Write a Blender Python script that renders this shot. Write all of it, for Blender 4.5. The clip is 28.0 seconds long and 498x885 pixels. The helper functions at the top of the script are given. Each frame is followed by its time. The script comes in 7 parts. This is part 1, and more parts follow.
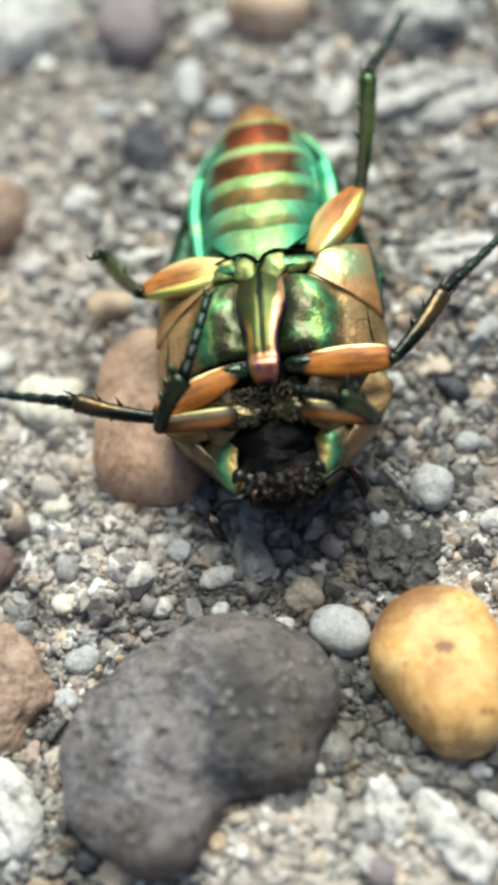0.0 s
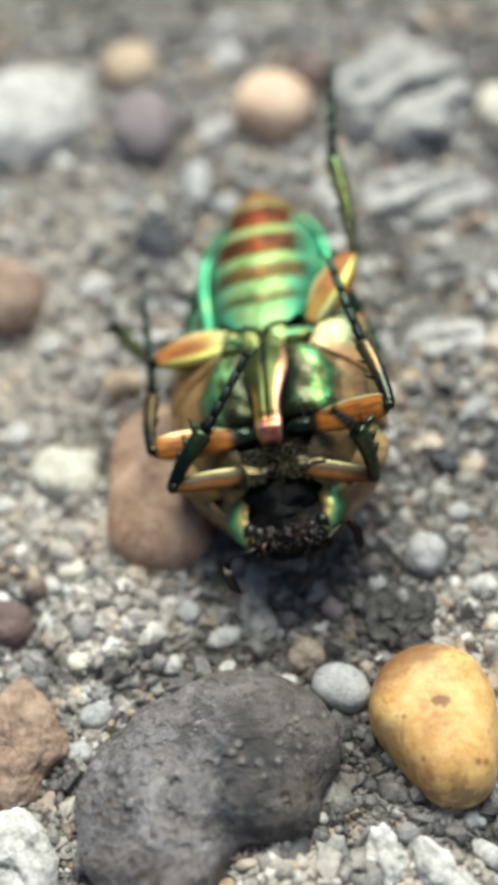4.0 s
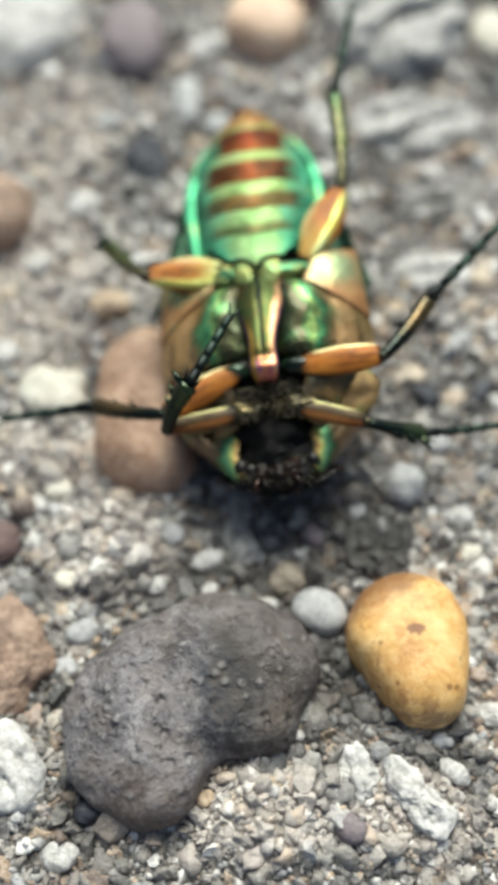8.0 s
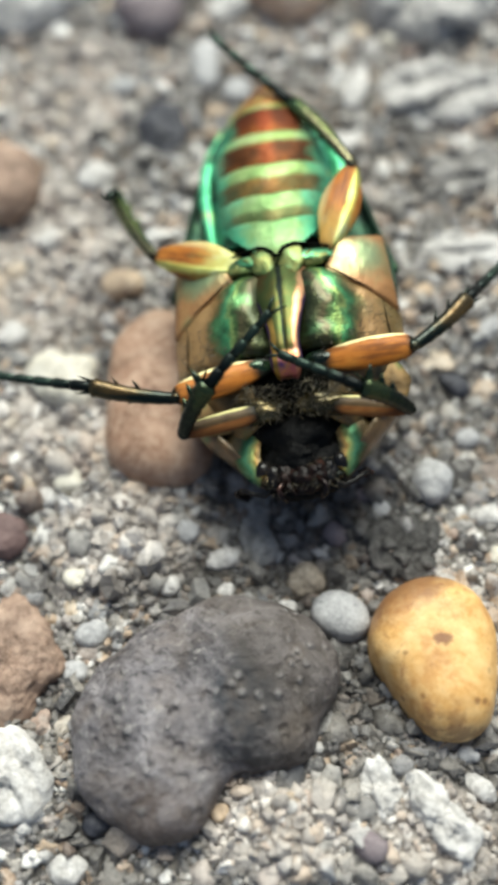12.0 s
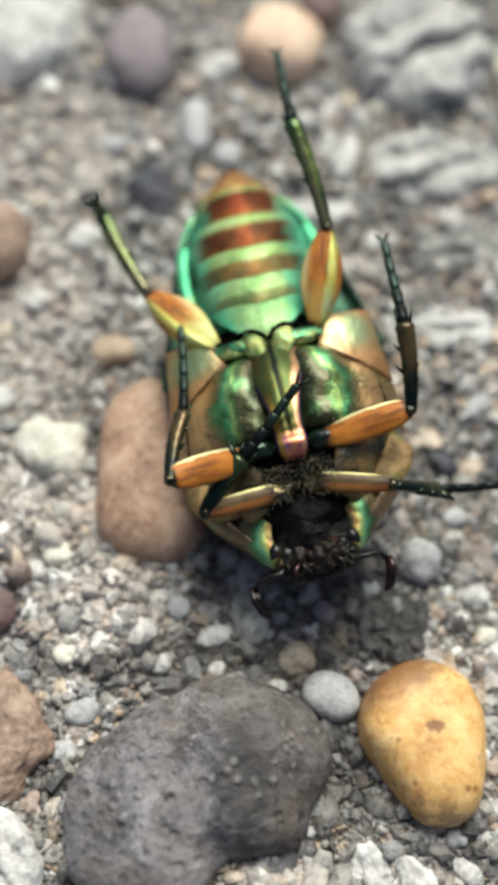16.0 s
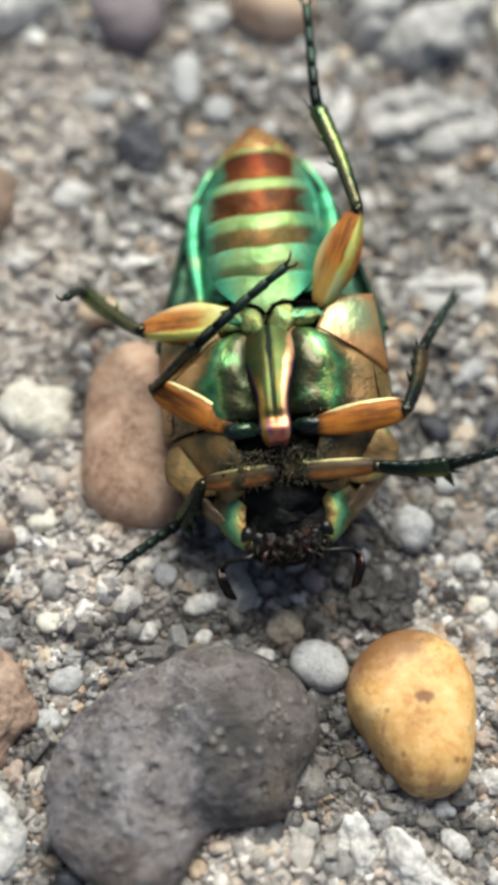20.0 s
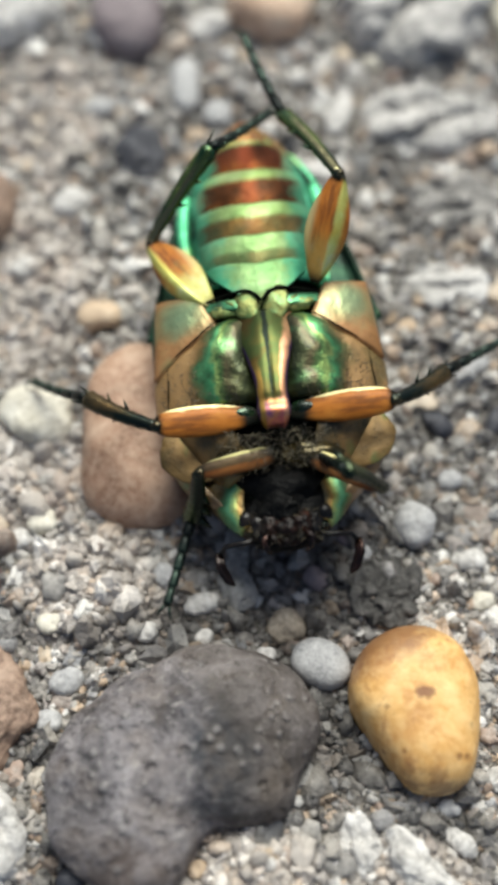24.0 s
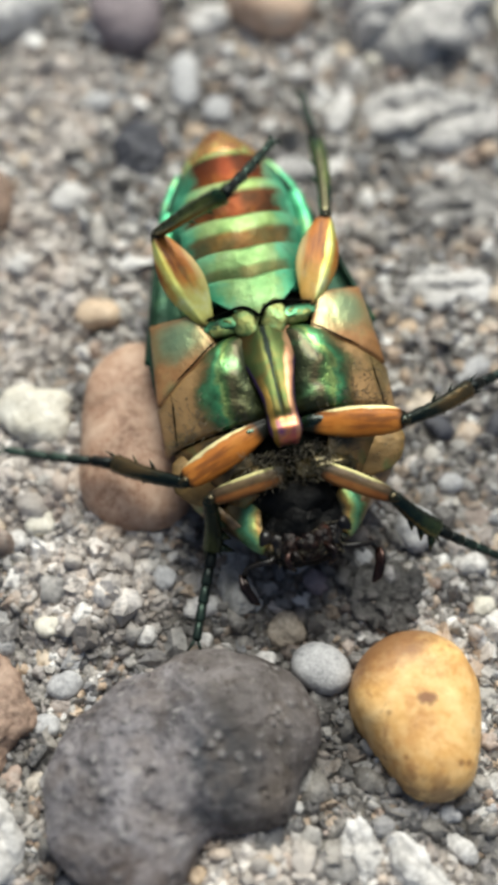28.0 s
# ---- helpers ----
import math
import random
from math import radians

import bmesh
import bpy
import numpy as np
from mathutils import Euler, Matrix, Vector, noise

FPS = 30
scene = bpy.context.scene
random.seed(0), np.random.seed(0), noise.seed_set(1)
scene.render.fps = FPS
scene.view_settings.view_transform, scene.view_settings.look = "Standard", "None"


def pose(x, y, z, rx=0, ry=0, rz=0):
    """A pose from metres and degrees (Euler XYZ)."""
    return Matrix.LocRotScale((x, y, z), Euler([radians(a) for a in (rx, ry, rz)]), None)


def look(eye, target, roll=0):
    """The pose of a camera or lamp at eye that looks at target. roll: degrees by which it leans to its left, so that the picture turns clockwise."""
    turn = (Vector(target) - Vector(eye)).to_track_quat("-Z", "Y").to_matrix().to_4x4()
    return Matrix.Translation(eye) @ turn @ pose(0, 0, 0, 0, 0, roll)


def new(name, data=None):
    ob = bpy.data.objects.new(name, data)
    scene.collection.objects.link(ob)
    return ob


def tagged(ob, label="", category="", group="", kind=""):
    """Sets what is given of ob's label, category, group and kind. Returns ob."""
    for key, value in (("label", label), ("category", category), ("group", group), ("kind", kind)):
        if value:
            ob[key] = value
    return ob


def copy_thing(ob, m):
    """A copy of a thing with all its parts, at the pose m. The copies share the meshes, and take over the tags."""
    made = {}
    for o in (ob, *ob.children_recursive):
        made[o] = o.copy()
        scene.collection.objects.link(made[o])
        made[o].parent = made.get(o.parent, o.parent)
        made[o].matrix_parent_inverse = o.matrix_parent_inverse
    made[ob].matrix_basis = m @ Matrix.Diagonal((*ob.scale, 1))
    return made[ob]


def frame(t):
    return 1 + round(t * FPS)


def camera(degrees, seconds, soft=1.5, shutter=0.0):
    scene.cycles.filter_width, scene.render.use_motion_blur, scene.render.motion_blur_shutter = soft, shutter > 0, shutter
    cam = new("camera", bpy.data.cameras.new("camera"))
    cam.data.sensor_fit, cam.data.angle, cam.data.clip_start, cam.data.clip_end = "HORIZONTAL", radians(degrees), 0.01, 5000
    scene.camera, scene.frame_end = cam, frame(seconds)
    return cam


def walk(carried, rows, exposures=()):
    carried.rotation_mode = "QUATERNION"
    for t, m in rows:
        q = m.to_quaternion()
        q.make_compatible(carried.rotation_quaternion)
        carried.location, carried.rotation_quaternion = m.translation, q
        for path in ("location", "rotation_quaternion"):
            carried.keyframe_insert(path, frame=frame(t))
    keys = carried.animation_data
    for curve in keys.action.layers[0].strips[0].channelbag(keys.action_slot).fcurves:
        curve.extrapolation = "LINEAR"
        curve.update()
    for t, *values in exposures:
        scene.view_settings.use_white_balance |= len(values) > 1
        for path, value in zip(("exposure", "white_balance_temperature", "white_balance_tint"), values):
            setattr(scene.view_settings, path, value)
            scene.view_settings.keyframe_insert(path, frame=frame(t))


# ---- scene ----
cam = camera(24.0, 28.0, soft=4.9, shutter=0.5)
cam.data.dof.use_dof = True
cam.data.dof.focus_distance = 0.0566
cam.data.dof.aperture_fstop = 26.0
walk(cam, [
    (0, pose(0.00410, -0.03493, 0.05472, 26.33, 5.34, -0.91)),
    (0.5, pose(0.00510, -0.03504, 0.05498, 26.60, 6.40, -0.93)),
    (1, pose(0.00531, -0.03490, 0.05515, 26.53, 6.51, -0.99)),
    (1.5, pose(0.00574, -0.03504, 0.05535, 26.69, 6.72, -1.07)),
    (2, pose(0.00569, -0.03545, 0.05612, 27.12, 6.57, -1.30)),
    (2.5, pose(0.00479, -0.03627, 0.05729, 28.03, 5.57, -1.33)),
    (4.5, pose(0.00259, -0.03829, 0.05776, 31.43, 3.98, -0.83)),
    (5, pose(0.00288, -0.03646, 0.05548, 29.16, 4.69, -0.53)),
    (5.5, pose(0.00206, -0.03579, 0.05716, 28.34, 4.26, -0.17)),
    (6, pose(0.00204, -0.03494, 0.05825, 27.54, 3.45, -0.00)),
    (6.5, pose(0.00120, -0.03597, 0.05932, 27.52, 2.00, -0.23)),
    (7, pose(0.00114, -0.03763, 0.06126, 27.93, 1.58, -0.33)),
    (7.5, pose(0.00096, -0.03788, 0.06140, 27.01, 1.21, -0.24)),
    (8, pose(0.00109, -0.03705, 0.05978, 25.91, 1.22, -0.37)),
    (8.5, pose(0.00163, -0.03511, 0.05858, 24.60, 1.47, -0.45)),
    (9, pose(0.00164, -0.03349, 0.05788, 23.03, 1.62, -0.33)),
    (9.5, pose(0.00150, -0.03364, 0.05759, 22.87, 1.80, -0.11)),
    (10, pose(0.00103, -0.03502, 0.05740, 24.12, 1.72, 0.18)),
    (10.5, pose(0.00151, -0.03345, 0.05806, 22.61, 2.15, 0.29)),
    (11, pose(0.00113, -0.03354, 0.05785, 22.88, 1.72, 0.31)),
    (11.5, pose(0.00121, -0.03342, 0.05779, 22.90, 1.81, 0.32)),
    (12, pose(0.00050, -0.03338, 0.05792, 23.25, 1.33, 0.40)),
    (12.5, pose(0.00053, -0.03371, 0.05900, 23.85, 1.15, 0.41)),
    (14.5, pose(-0.00293, -0.03180, 0.06109, 23.61, -1.61, -0.27)),
    (15, pose(-0.00401, -0.03292, 0.06243, 24.46, -2.70, -0.32)),
    (15.5, pose(-0.00382, -0.03309, 0.06238, 24.64, -2.12, 0.17)),
    (16, pose(-0.00341, -0.02938, 0.05967, 22.91, -2.85, 0.19)),
    (16.5, pose(-0.00309, -0.02894, 0.05912, 21.79, -2.19, 0.53)),
    (17, pose(-0.00355, -0.02922, 0.05896, 21.63, -2.71, 0.65)),
    (17.5, pose(-0.00308, -0.02902, 0.05897, 21.18, -2.40, 0.79)),
    (18, pose(-0.00348, -0.02890, 0.05911, 21.04, -3.52, 0.43)),
    (18.5, pose(-0.00448, -0.02995, 0.05848, 21.86, -4.51, 0.44)),
    (19, pose(-0.00379, -0.02899, 0.05902, 20.97, -3.96, 0.40)),
    (19.5, pose(-0.00319, -0.02874, 0.05888, 20.73, -3.23, 0.50)),
    (20, pose(-0.00289, -0.02866, 0.05862, 20.96, -3.06, 0.39)),
    (20.5, pose(-0.00348, -0.02859, 0.05892, 21.13, -3.92, 0.28)),
    (22.5, pose(-0.00086, -0.02994, 0.05803, 22.52, -1.24, 0.82)),
    (23, pose(-0.00076, -0.03049, 0.05781, 22.90, -1.10, 0.64)),
    (23.5, pose(-0.00101, -0.03024, 0.05827, 22.34, -1.25, 0.39)),
    (24, pose(-0.00012, -0.02980, 0.05797, 22.13, -0.29, 0.25)),
    (24.5, pose(-0.00091, -0.02999, 0.05789, 22.64, -1.10, 0.25)),
    (25, pose(-0.00049, -0.03007, 0.05772, 22.75, -0.30, 0.33)),
    (25.5, pose(-0.00083, -0.03011, 0.05737, 23.07, -0.43, 0.27)),
    (26, pose(-0.00098, -0.02953, 0.05727, 22.53, -0.49, 0.16)),
    (26.5, pose(-0.00078, -0.02964, 0.05698, 22.55, -0.16, 0.34)),
    (27, pose(-0.00129, -0.02928, 0.05779, 21.99, -1.38, 0.21)),
    (27.5, pose(-0.00093, -0.02944, 0.05772, 22.11, -1.23, 0.14)),
    (28, pose(-0.00121, -0.02894, 0.05774, 21.55, -1.37, 0.24)),
], exposures=[(0, 0.80, 6350, -2), (1.5, 0.70, 6350, -2), (5, 0.68, 6350, -1), (12, 0.70, 6350, 0), (17, 0.62, 6400, 2), (28, 0.59, 6400, 3)])

MM = 0.001

# ---- light: bright hazy daylight from high on one side ----
SUN_EL, SUN_AZ = 54.0, 6.0             # azimuth from +y towards +x
world = bpy.data.worlds.new("sky")
scene.world = world
world.use_nodes = True
wn = world.node_tree
wn.nodes.clear()
sky = wn.nodes.new("ShaderNodeTexSky")
sky.sky_type = "NISHITA"
sky.sun_disc = False
sky.sun_elevation = radians(SUN_EL)
sky.sun_rotation = radians(SUN_AZ)
sky.air_density, sky.dust_density, sky.ozone_density = 0.7, 4.0, 0.8
back = wn.nodes.new("ShaderNodeBackground")
back.inputs["Strength"].default_value = 0.075
wout = wn.nodes.new("ShaderNodeOutputWorld")
wn.links.new(sky.outputs[0], back.inputs[0])
wn.links.new(back.outputs[0], wout.inputs[0])
sun_data = bpy.data.lights.new("sun", "SUN")
sun_data.energy, sun_data.angle, sun_data.color = 2.9, radians(38), (1.0, 0.965, 0.90)
sun = new("sun", sun_data)
_e, _a = radians(SUN_EL), radians(SUN_AZ)
sun.matrix_world = look((math.sin(_a) * math.cos(_e), math.cos(_a) * math.cos(_e), math.sin(_e)), (0, 0, 0))


# ---- materials ----
class Mat:
    """A procedural material: nodes are added step by step to one principled shader."""

    def __init__(self, name, rough=0.6, metal=0.0, spec=0.5, coat=0.0):
        self.m = bpy.data.materials.new(name)
        self.m.use_nodes = True
        self.t = self.m.node_tree
        self.p = self.t.nodes["Principled BSDF"]
        self.p.inputs["Roughness"].default_value = rough
        self.p.inputs["Metallic"].default_value = metal
        self.p.inputs["Specular IOR Level"].default_value = spec
        self.p.inputs["Coat Weight"].default_value = coat
        self.p.inputs["Coat Roughness"].default_value = 0.12
        co = self.t.nodes.new("ShaderNodeTexCoord")
        self.obj = co.outputs["Object"]
        self.last_bump = None

    def node(self, kind, **inputs):
        n = self.t.nodes.new(kind)
        for k, v in inputs.items():
            key = k.replace("_", " ")
            if hasattr(v, "is_output"):
                self.t.links.new(v, n.inputs[key])
            else:
                n.inputs[key].default_value = v
        return n

    def link(self, a, b):
        self.t.links.new(a, b)

    def noise(self, size_mm, detail=4.0, rough=0.6, distort=0.0, vector=None):
        n = self.node("ShaderNodeTexNoise", Scale=1000.0 / size_mm, Detail=detail, Roughness=rough, Distortion=distort)
        self.link(vector or self.obj, n.inputs["Vector"])
        return n.outputs["Fac"]

    def cells(self, size_mm, feature="F1", vector=None):
        n = self.t.nodes.new("ShaderNodeTexVoronoi")
        n.feature = feature
        n.inputs["Scale"].default_value = 1000.0 / size_mm
        self.link(vector or self.obj, n.inputs["Vector"])
        return n

    def ramp(self, fac, *stops):
        n = self.t.nodes.new("ShaderNodeValToRGB")
        e = n.color_ramp.elements
        while len(e) < len(stops):
            e.new(0.5)
        for el, (pos, col) in zip(e, stops):
            el.position, el.color = pos, (*col, 1)
        self.link(fac, n.inputs[0])
        return n.outputs["Color"]

    def mix(self, fac, a, b, blend="MIX"):
        n = self.t.nodes.new("ShaderNodeMix")
        n.data_type, n.blend_type = "RGBA", blend
        for sock, v in ((n.inputs[0], fac), (n.inputs[6], a), (n.inputs[7], b)):
            if hasattr(v, "is_output"):
                self.link(v, sock)
            else:
                sock.default_value = v if isinstance(v, (int, float)) else (*v, 1)
        return n.outputs[2]

    def math(self, op, a, b=0.0):
        n = self.t.nodes.new("ShaderNodeMath")
        n.operation = op
        for sock, v in zip(n.inputs, (a, b)):
            if hasattr(v, "is_output"):
                self.link(v, sock)
            else:
                sock.default_value = v
        return n.outputs[0]

    def span(self, value, a, b):
        """0 at a, 1 at b, smooth between."""
        n = self.t.nodes.new("ShaderNodeMapRange")
        n.interpolation_type = "SMOOTHSTEP"
        n.inputs["From Min"].default_value, n.inputs["From Max"].default_value = a, b
        self.link(value, n.inputs["Value"])
        return n.outputs["Result"]

    def axis(self, k):
        n = self.t.nodes.new("ShaderNodeSeparateXYZ")
        self.link(self.obj, n.inputs[0])
        return n.outputs[k]

    def random(self):
        return self.t.nodes.new("ShaderNodeObjectInfo").outputs["Random"]

    def island(self):
        return self.t.nodes.new("ShaderNodeNewGeometry").outputs["Random Per Island"]

    def bump(self, height, strength, dist_mm):
        n = self.t.nodes.new("ShaderNodeBump")
        n.inputs["Strength"].default_value = strength
        n.inputs["Distance"].default_value = dist_mm * MM
        self.link(height, n.inputs["Height"])
        if self.last_bump:
            self.link(self.last_bump, n.inputs["Normal"])
        self.last_bump = n.outputs[0]
        self.link(n.outputs[0], self.p.inputs["Normal"])

    def color(self, c):
        if hasattr(c, "is_output"):
            self.link(c, self.p.inputs["Base Color"])
        else:
            self.p.inputs["Base Color"].default_value = (*c, 1)
        return self

    def roughness(self, v):
        self.link(v, self.p.inputs["Roughness"])


def stone_builder(name, dark, mid, light, blotch=3.0, grain=0.35, rough=0.75, bump=0.5, spots=None, spot_size=0.8):
    """Weathered stone: large blotches, fine grain, optional small spots."""
    k = Mat(name, rough, spec=0.35)
    big = k.noise(blotch, 5, 0.62, 0.4)
    c = k.ramp(big, (0.3, dark), (0.5, mid), (0.72, light))
    fine = k.noise(grain, 5, 0.7)
    c = k.mix(k.span(fine, 0.35, 0.75), c, k.mix(0.6, c, light))
    c = k.mix(k.span(fine, 0.5, 0.2), c, k.mix(0.6, c, dark))
    if spots:
        c = k.mix(k.math("MULTIPLY", k.span(k.noise(spot_size, 6, 0.72, 1.0), 0.56, 0.70), 0.8), c, spots)
    k.color(c)
    k.roughness(k.math("ADD", k.math("MULTIPLY", fine, 0.25), rough - 0.12))
    k.bump(big, bump * 0.5, 0.5)
    k.bump(fine, bump, 0.12)
    return k


def stone_mat(*a, **more):
    return stone_builder(*a, **more).m


def grey_mat():
    """Grey stone: mottled skin, a blue-black stain on its top, a brownish lower end, pale scuffs."""
    k = Mat("grey_stone", 0.68, spec=0.4)
    n = k.noise(3.0, 6, 0.66, 0.5)
    c = k.ramp(n, (0.34, (0.045, 0.040, 0.042)), (0.45, (0.130, 0.118, 0.123)), (0.55, (0.225, 0.207, 0.215)), (0.66, (0.36, 0.335, 0.345)))
    fine = k.noise(0.5, 6, 0.72)
    c = k.mix(k.math("MULTIPLY", k.span(fine, 0.53, 0.68), 0.8), c, (0.38, 0.36, 0.34))
    c = k.mix(k.math("MULTIPLY", k.span(fine, 0.48, 0.34), 0.8), c, (0.016, 0.017, 0.020))
    dx = k.math("DIVIDE", k.math("SUBTRACT", k.axis(0), 0.0020), 0.0015)
    dy = k.math("DIVIDE", k.math("SUBTRACT", k.axis(1), -0.0004), 0.0028)
    d = k.math("ADD", k.math("SQRT", k.math("ADD", k.math("MULTIPLY", dx, dx), k.math("MULTIPLY", dy, dy))), k.math("MULTIPLY", k.math("SUBTRACT", k.noise(1.6, 5, 0.7), 0.5), 3.4))
    c = k.mix(k.math("MULTIPLY", k.span(d, 1.5, 0.5), 0.85), c, (0.022, 0.027, 0.036))
    brown = k.math("MULTIPLY", k.span(k.math("ADD", k.axis(1), k.math("MULTIPLY", n, 0.004)), -0.001, -0.0045), 0.7)
    c = k.mix(brown, c, k.mix(0.6, c, (0.19, 0.12, 0.07)))
    c = k.mix(k.math("MULTIPLY", k.span(k.noise(2.6, 4, 0.6), 0.46, 0.64), 0.45), c, k.mix(0.7, c, (0.16, 0.12, 0.088)))
    # a brown tone towards the ochre stone, with shading of side and top painted in
    brown_shade = k.span(k.math("ADD", k.math("ADD", k.axis(0), k.math("MULTIPLY", k.math("MAXIMUM", k.axis(1), 0.0), 0.7)), k.math("MULTIPLY", k.math("SUBTRACT", k.noise(3.0, 4, 0.6), 0.5), 0.006)), 0.0008, 0.0040)
    c = k.mix(k.math("MULTIPLY", brown_shade, 0.75), c, k.mix(0.7, c, (0.075, 0.058, 0.042)))
    # small raised pimples, worn paler on top
    v = k.cells(0.85)
    dot = k.math("MULTIPLY", k.span(v.outputs["Distance"], 0.38, 0.08), k.span(k.noise(2.0, 3, 0.5), 0.42, 0.58))
    c = k.mix(k.math("MULTIPLY", dot, 0.4), c, (0.42, 0.40, 0.39))
    k.color(c)
    k.roughness(k.math("ADD", k.math("MULTIPLY", fine, 0.3), 0.42))
    pit = k.math("MULTIPLY", k.span(k.cells(0.95).outputs["Distance"], 0.40, 0.16), k.span(k.noise(2.6, 3, 0.5), 0.48, 0.62))
    k.bump(n, 0.7, 1.0)
    k.bump(dot, 0.7, 0.3)
    k.bump(k.math("SUBTRACT", 1.0, pit), 0.7, 0.45)
    k.bump(fine, 1.0, 0.18)
    return k.m


M_GREY = grey_mat()


def ochre_mat():
    """Ochre stone: mottled yellow skin with one small brown pit and a dirty lower side."""
    k = stone_builder("ochre_stone", (0.44, 0.21, 0.06), (0.68, 0.39, 0.13), (0.84, 0.60, 0.29), 3.6, 0.6, 0.5, 0.3, (0.34, 0.15, 0.055), 2.4)
    c = k.p.inputs["Base Color"].links[0].from_socket
    dx = k.math("DIVIDE", k.math("ADD", k.axis(0), -0.0002), 0.00050)
    dy = k.math("DIVIDE", k.math("ADD", k.axis(1), -0.0003), 0.00036)
    d = k.math("ADD", k.math("SQRT", k.math("ADD", k.math("MULTIPLY", dx, dx), k.math("MULTIPLY", dy, dy))), k.math("MULTIPLY", k.math("SUBTRACT", k.noise(0.5, 5, 0.7), 0.5), 1.8))
    c = k.mix(k.math("MULTIPLY", k.span(d, 1.2, 0.5), 0.85), c, (0.16, 0.055, 0.022))
    dirt = k.math("MULTIPLY", k.span(k.math("ADD", k.axis(1), k.math("MULTIPLY", k.noise(1.8, 4, 0.65), 0.004)), 0.0002, -0.0022), k.span(k.noise(0.9, 4, 0.65), 0.42, 0.62))
    c = k.mix(k.math("MULTIPLY", dirt, 0.8), c, (0.22, 0.10, 0.04))
    # darker brown along the upper edge, and scattered specks
    upper_edge = k.math("ADD", k.math("SUBTRACT", k.axis(1), k.math("MULTIPLY", k.axis(0), 0.55)), k.math("MULTIPLY", k.math("SUBTRACT", k.noise(1.6, 5, 0.65), 0.5), 0.003))
    c = k.mix(k.math("MULTIPLY", k.span(upper_edge, 0.0017, 0.0038), 0.85), c, (0.17, 0.075, 0.035))
    speck = k.math("MULTIPLY", k.span(k.cells(1.1).outputs["Distance"], 0.20, 0.10), k.span(k.noise(2.2, 3, 0.5), 0.46, 0.56))
    k.color(k.mix(k.math("MULTIPLY", speck, 0.7), c, (0.20, 0.085, 0.03)))
    return k.m


M_OCHRE = ochre_mat()
M_BROWN = stone_mat("brown_stone", (0.13, 0.062, 0.034), (0.34, 0.205, 0.135), (0.52, 0.38, 0.28), 3.0, 0.5, 0.62, 0.3)
M_PEACH = stone_mat("peach_stone", (0.42, 0.25, 0.16), (0.62, 0.43, 0.30), (0.80, 0.66, 0.52), 3.0, 0.5, 0.6, 0.3)
M_PURPLE = stone_mat("purple_grey_stone", (0.13, 0.105, 0.115), (0.20, 0.165, 0.175), (0.30, 0.26, 0.265), 3.0, 0.4, 0.7, 0.4)
M_MAROON = stone_mat("maroon_stone", (0.07, 0.044, 0.043), (0.125, 0.078, 0.074), (0.20, 0.14, 0.13), 2.0, 0.4, 0.65, 0.4)
M_PALE = stone_mat("pale_stone", (0.22, 0.21, 0.20), (0.47, 0.45, 0.425), (0.80, 0.78, 0.755), 1.4, 0.32, 0.7, 0.9)
M_CREAM = stone_mat("cream_stone", (0.36, 0.33, 0.26), (0.56, 0.525, 0.44), (0.74, 0.71, 0.63), 1.6, 0.25, 0.55, 0.3)
M_SLATE = stone_mat("slate_stone", (0.15, 0.145, 0.14), (0.38, 0.365, 0.35), (0.68, 0.655, 0.625), 1.8, 0.3, 0.75, 0.8)
M_LAYER = stone_mat("dull_layered_stone", (0.07, 0.066, 0.062), (0.21, 0.20, 0.19), (0.46, 0.44, 0.415), 1.4, 0.3, 0.75, 0.9)
M_DARK = stone_mat("blue_black_stone", (0.018, 0.019, 0.025), (0.036, 0.038, 0.048), (0.09, 0.09, 0.105), 1.6, 0.3, 0.5, 0.4)
M_MIDGREY = stone_mat("mid_grey_stone", (0.20, 0.20, 0.205), (0.36, 0.355, 0.355), (0.55, 0.545, 0.54), 1.5, 0.2, 0.6, 0.4)
M_TAN = stone_mat("tan_stone", (0.32, 0.22, 0.14), (0.48, 0.36, 0.25), (0.66, 0.54, 0.40), 2.0, 0.3, 0.65, 0.4)
M_EARTHY = stone_mat("earthy_pebble", (0.12, 0.095, 0.07), (0.27, 0.225, 0.175), (0.48, 0.42, 0.34), 1.4, 0.3, 0.65, 0.5)
M_PINKISH = stone_mat("pinkish_stone", (0.09, 0.058, 0.042), (0.25, 0.165, 0.12), (0.46, 0.34, 0.26), 1.6, 0.35, 0.7, 0.6)


PALE = ((0.3, -28.2, 3.6, 2.8), (8.0, -28.6, 3.2, 2.4), (-7.6, -14.2, 4.0, 3.4), (-11.5, -8.0, 3.5, 3.5), (-13.0, 3.0, 4.2, 6.5), (-12.0, 15.0, 4.0, 4.5))

# dark grit and painted shade: x, y, half sizes, strength
GRIT_SHADE = ((2.6, -13.6, 6.0, 4.6, 0.92), (10.4, -7.4, 4.2, 5.6, 0.55), (-8.0, -27.4, 2.4, 2.2, 0.6), (-10.8, -22.4, 2.0, 4.2, 0.45), (-4.6, -16.6, 5.0, 1.5, 0.7), (3.9, -22.0, 2.5, 3.8, 0.85))


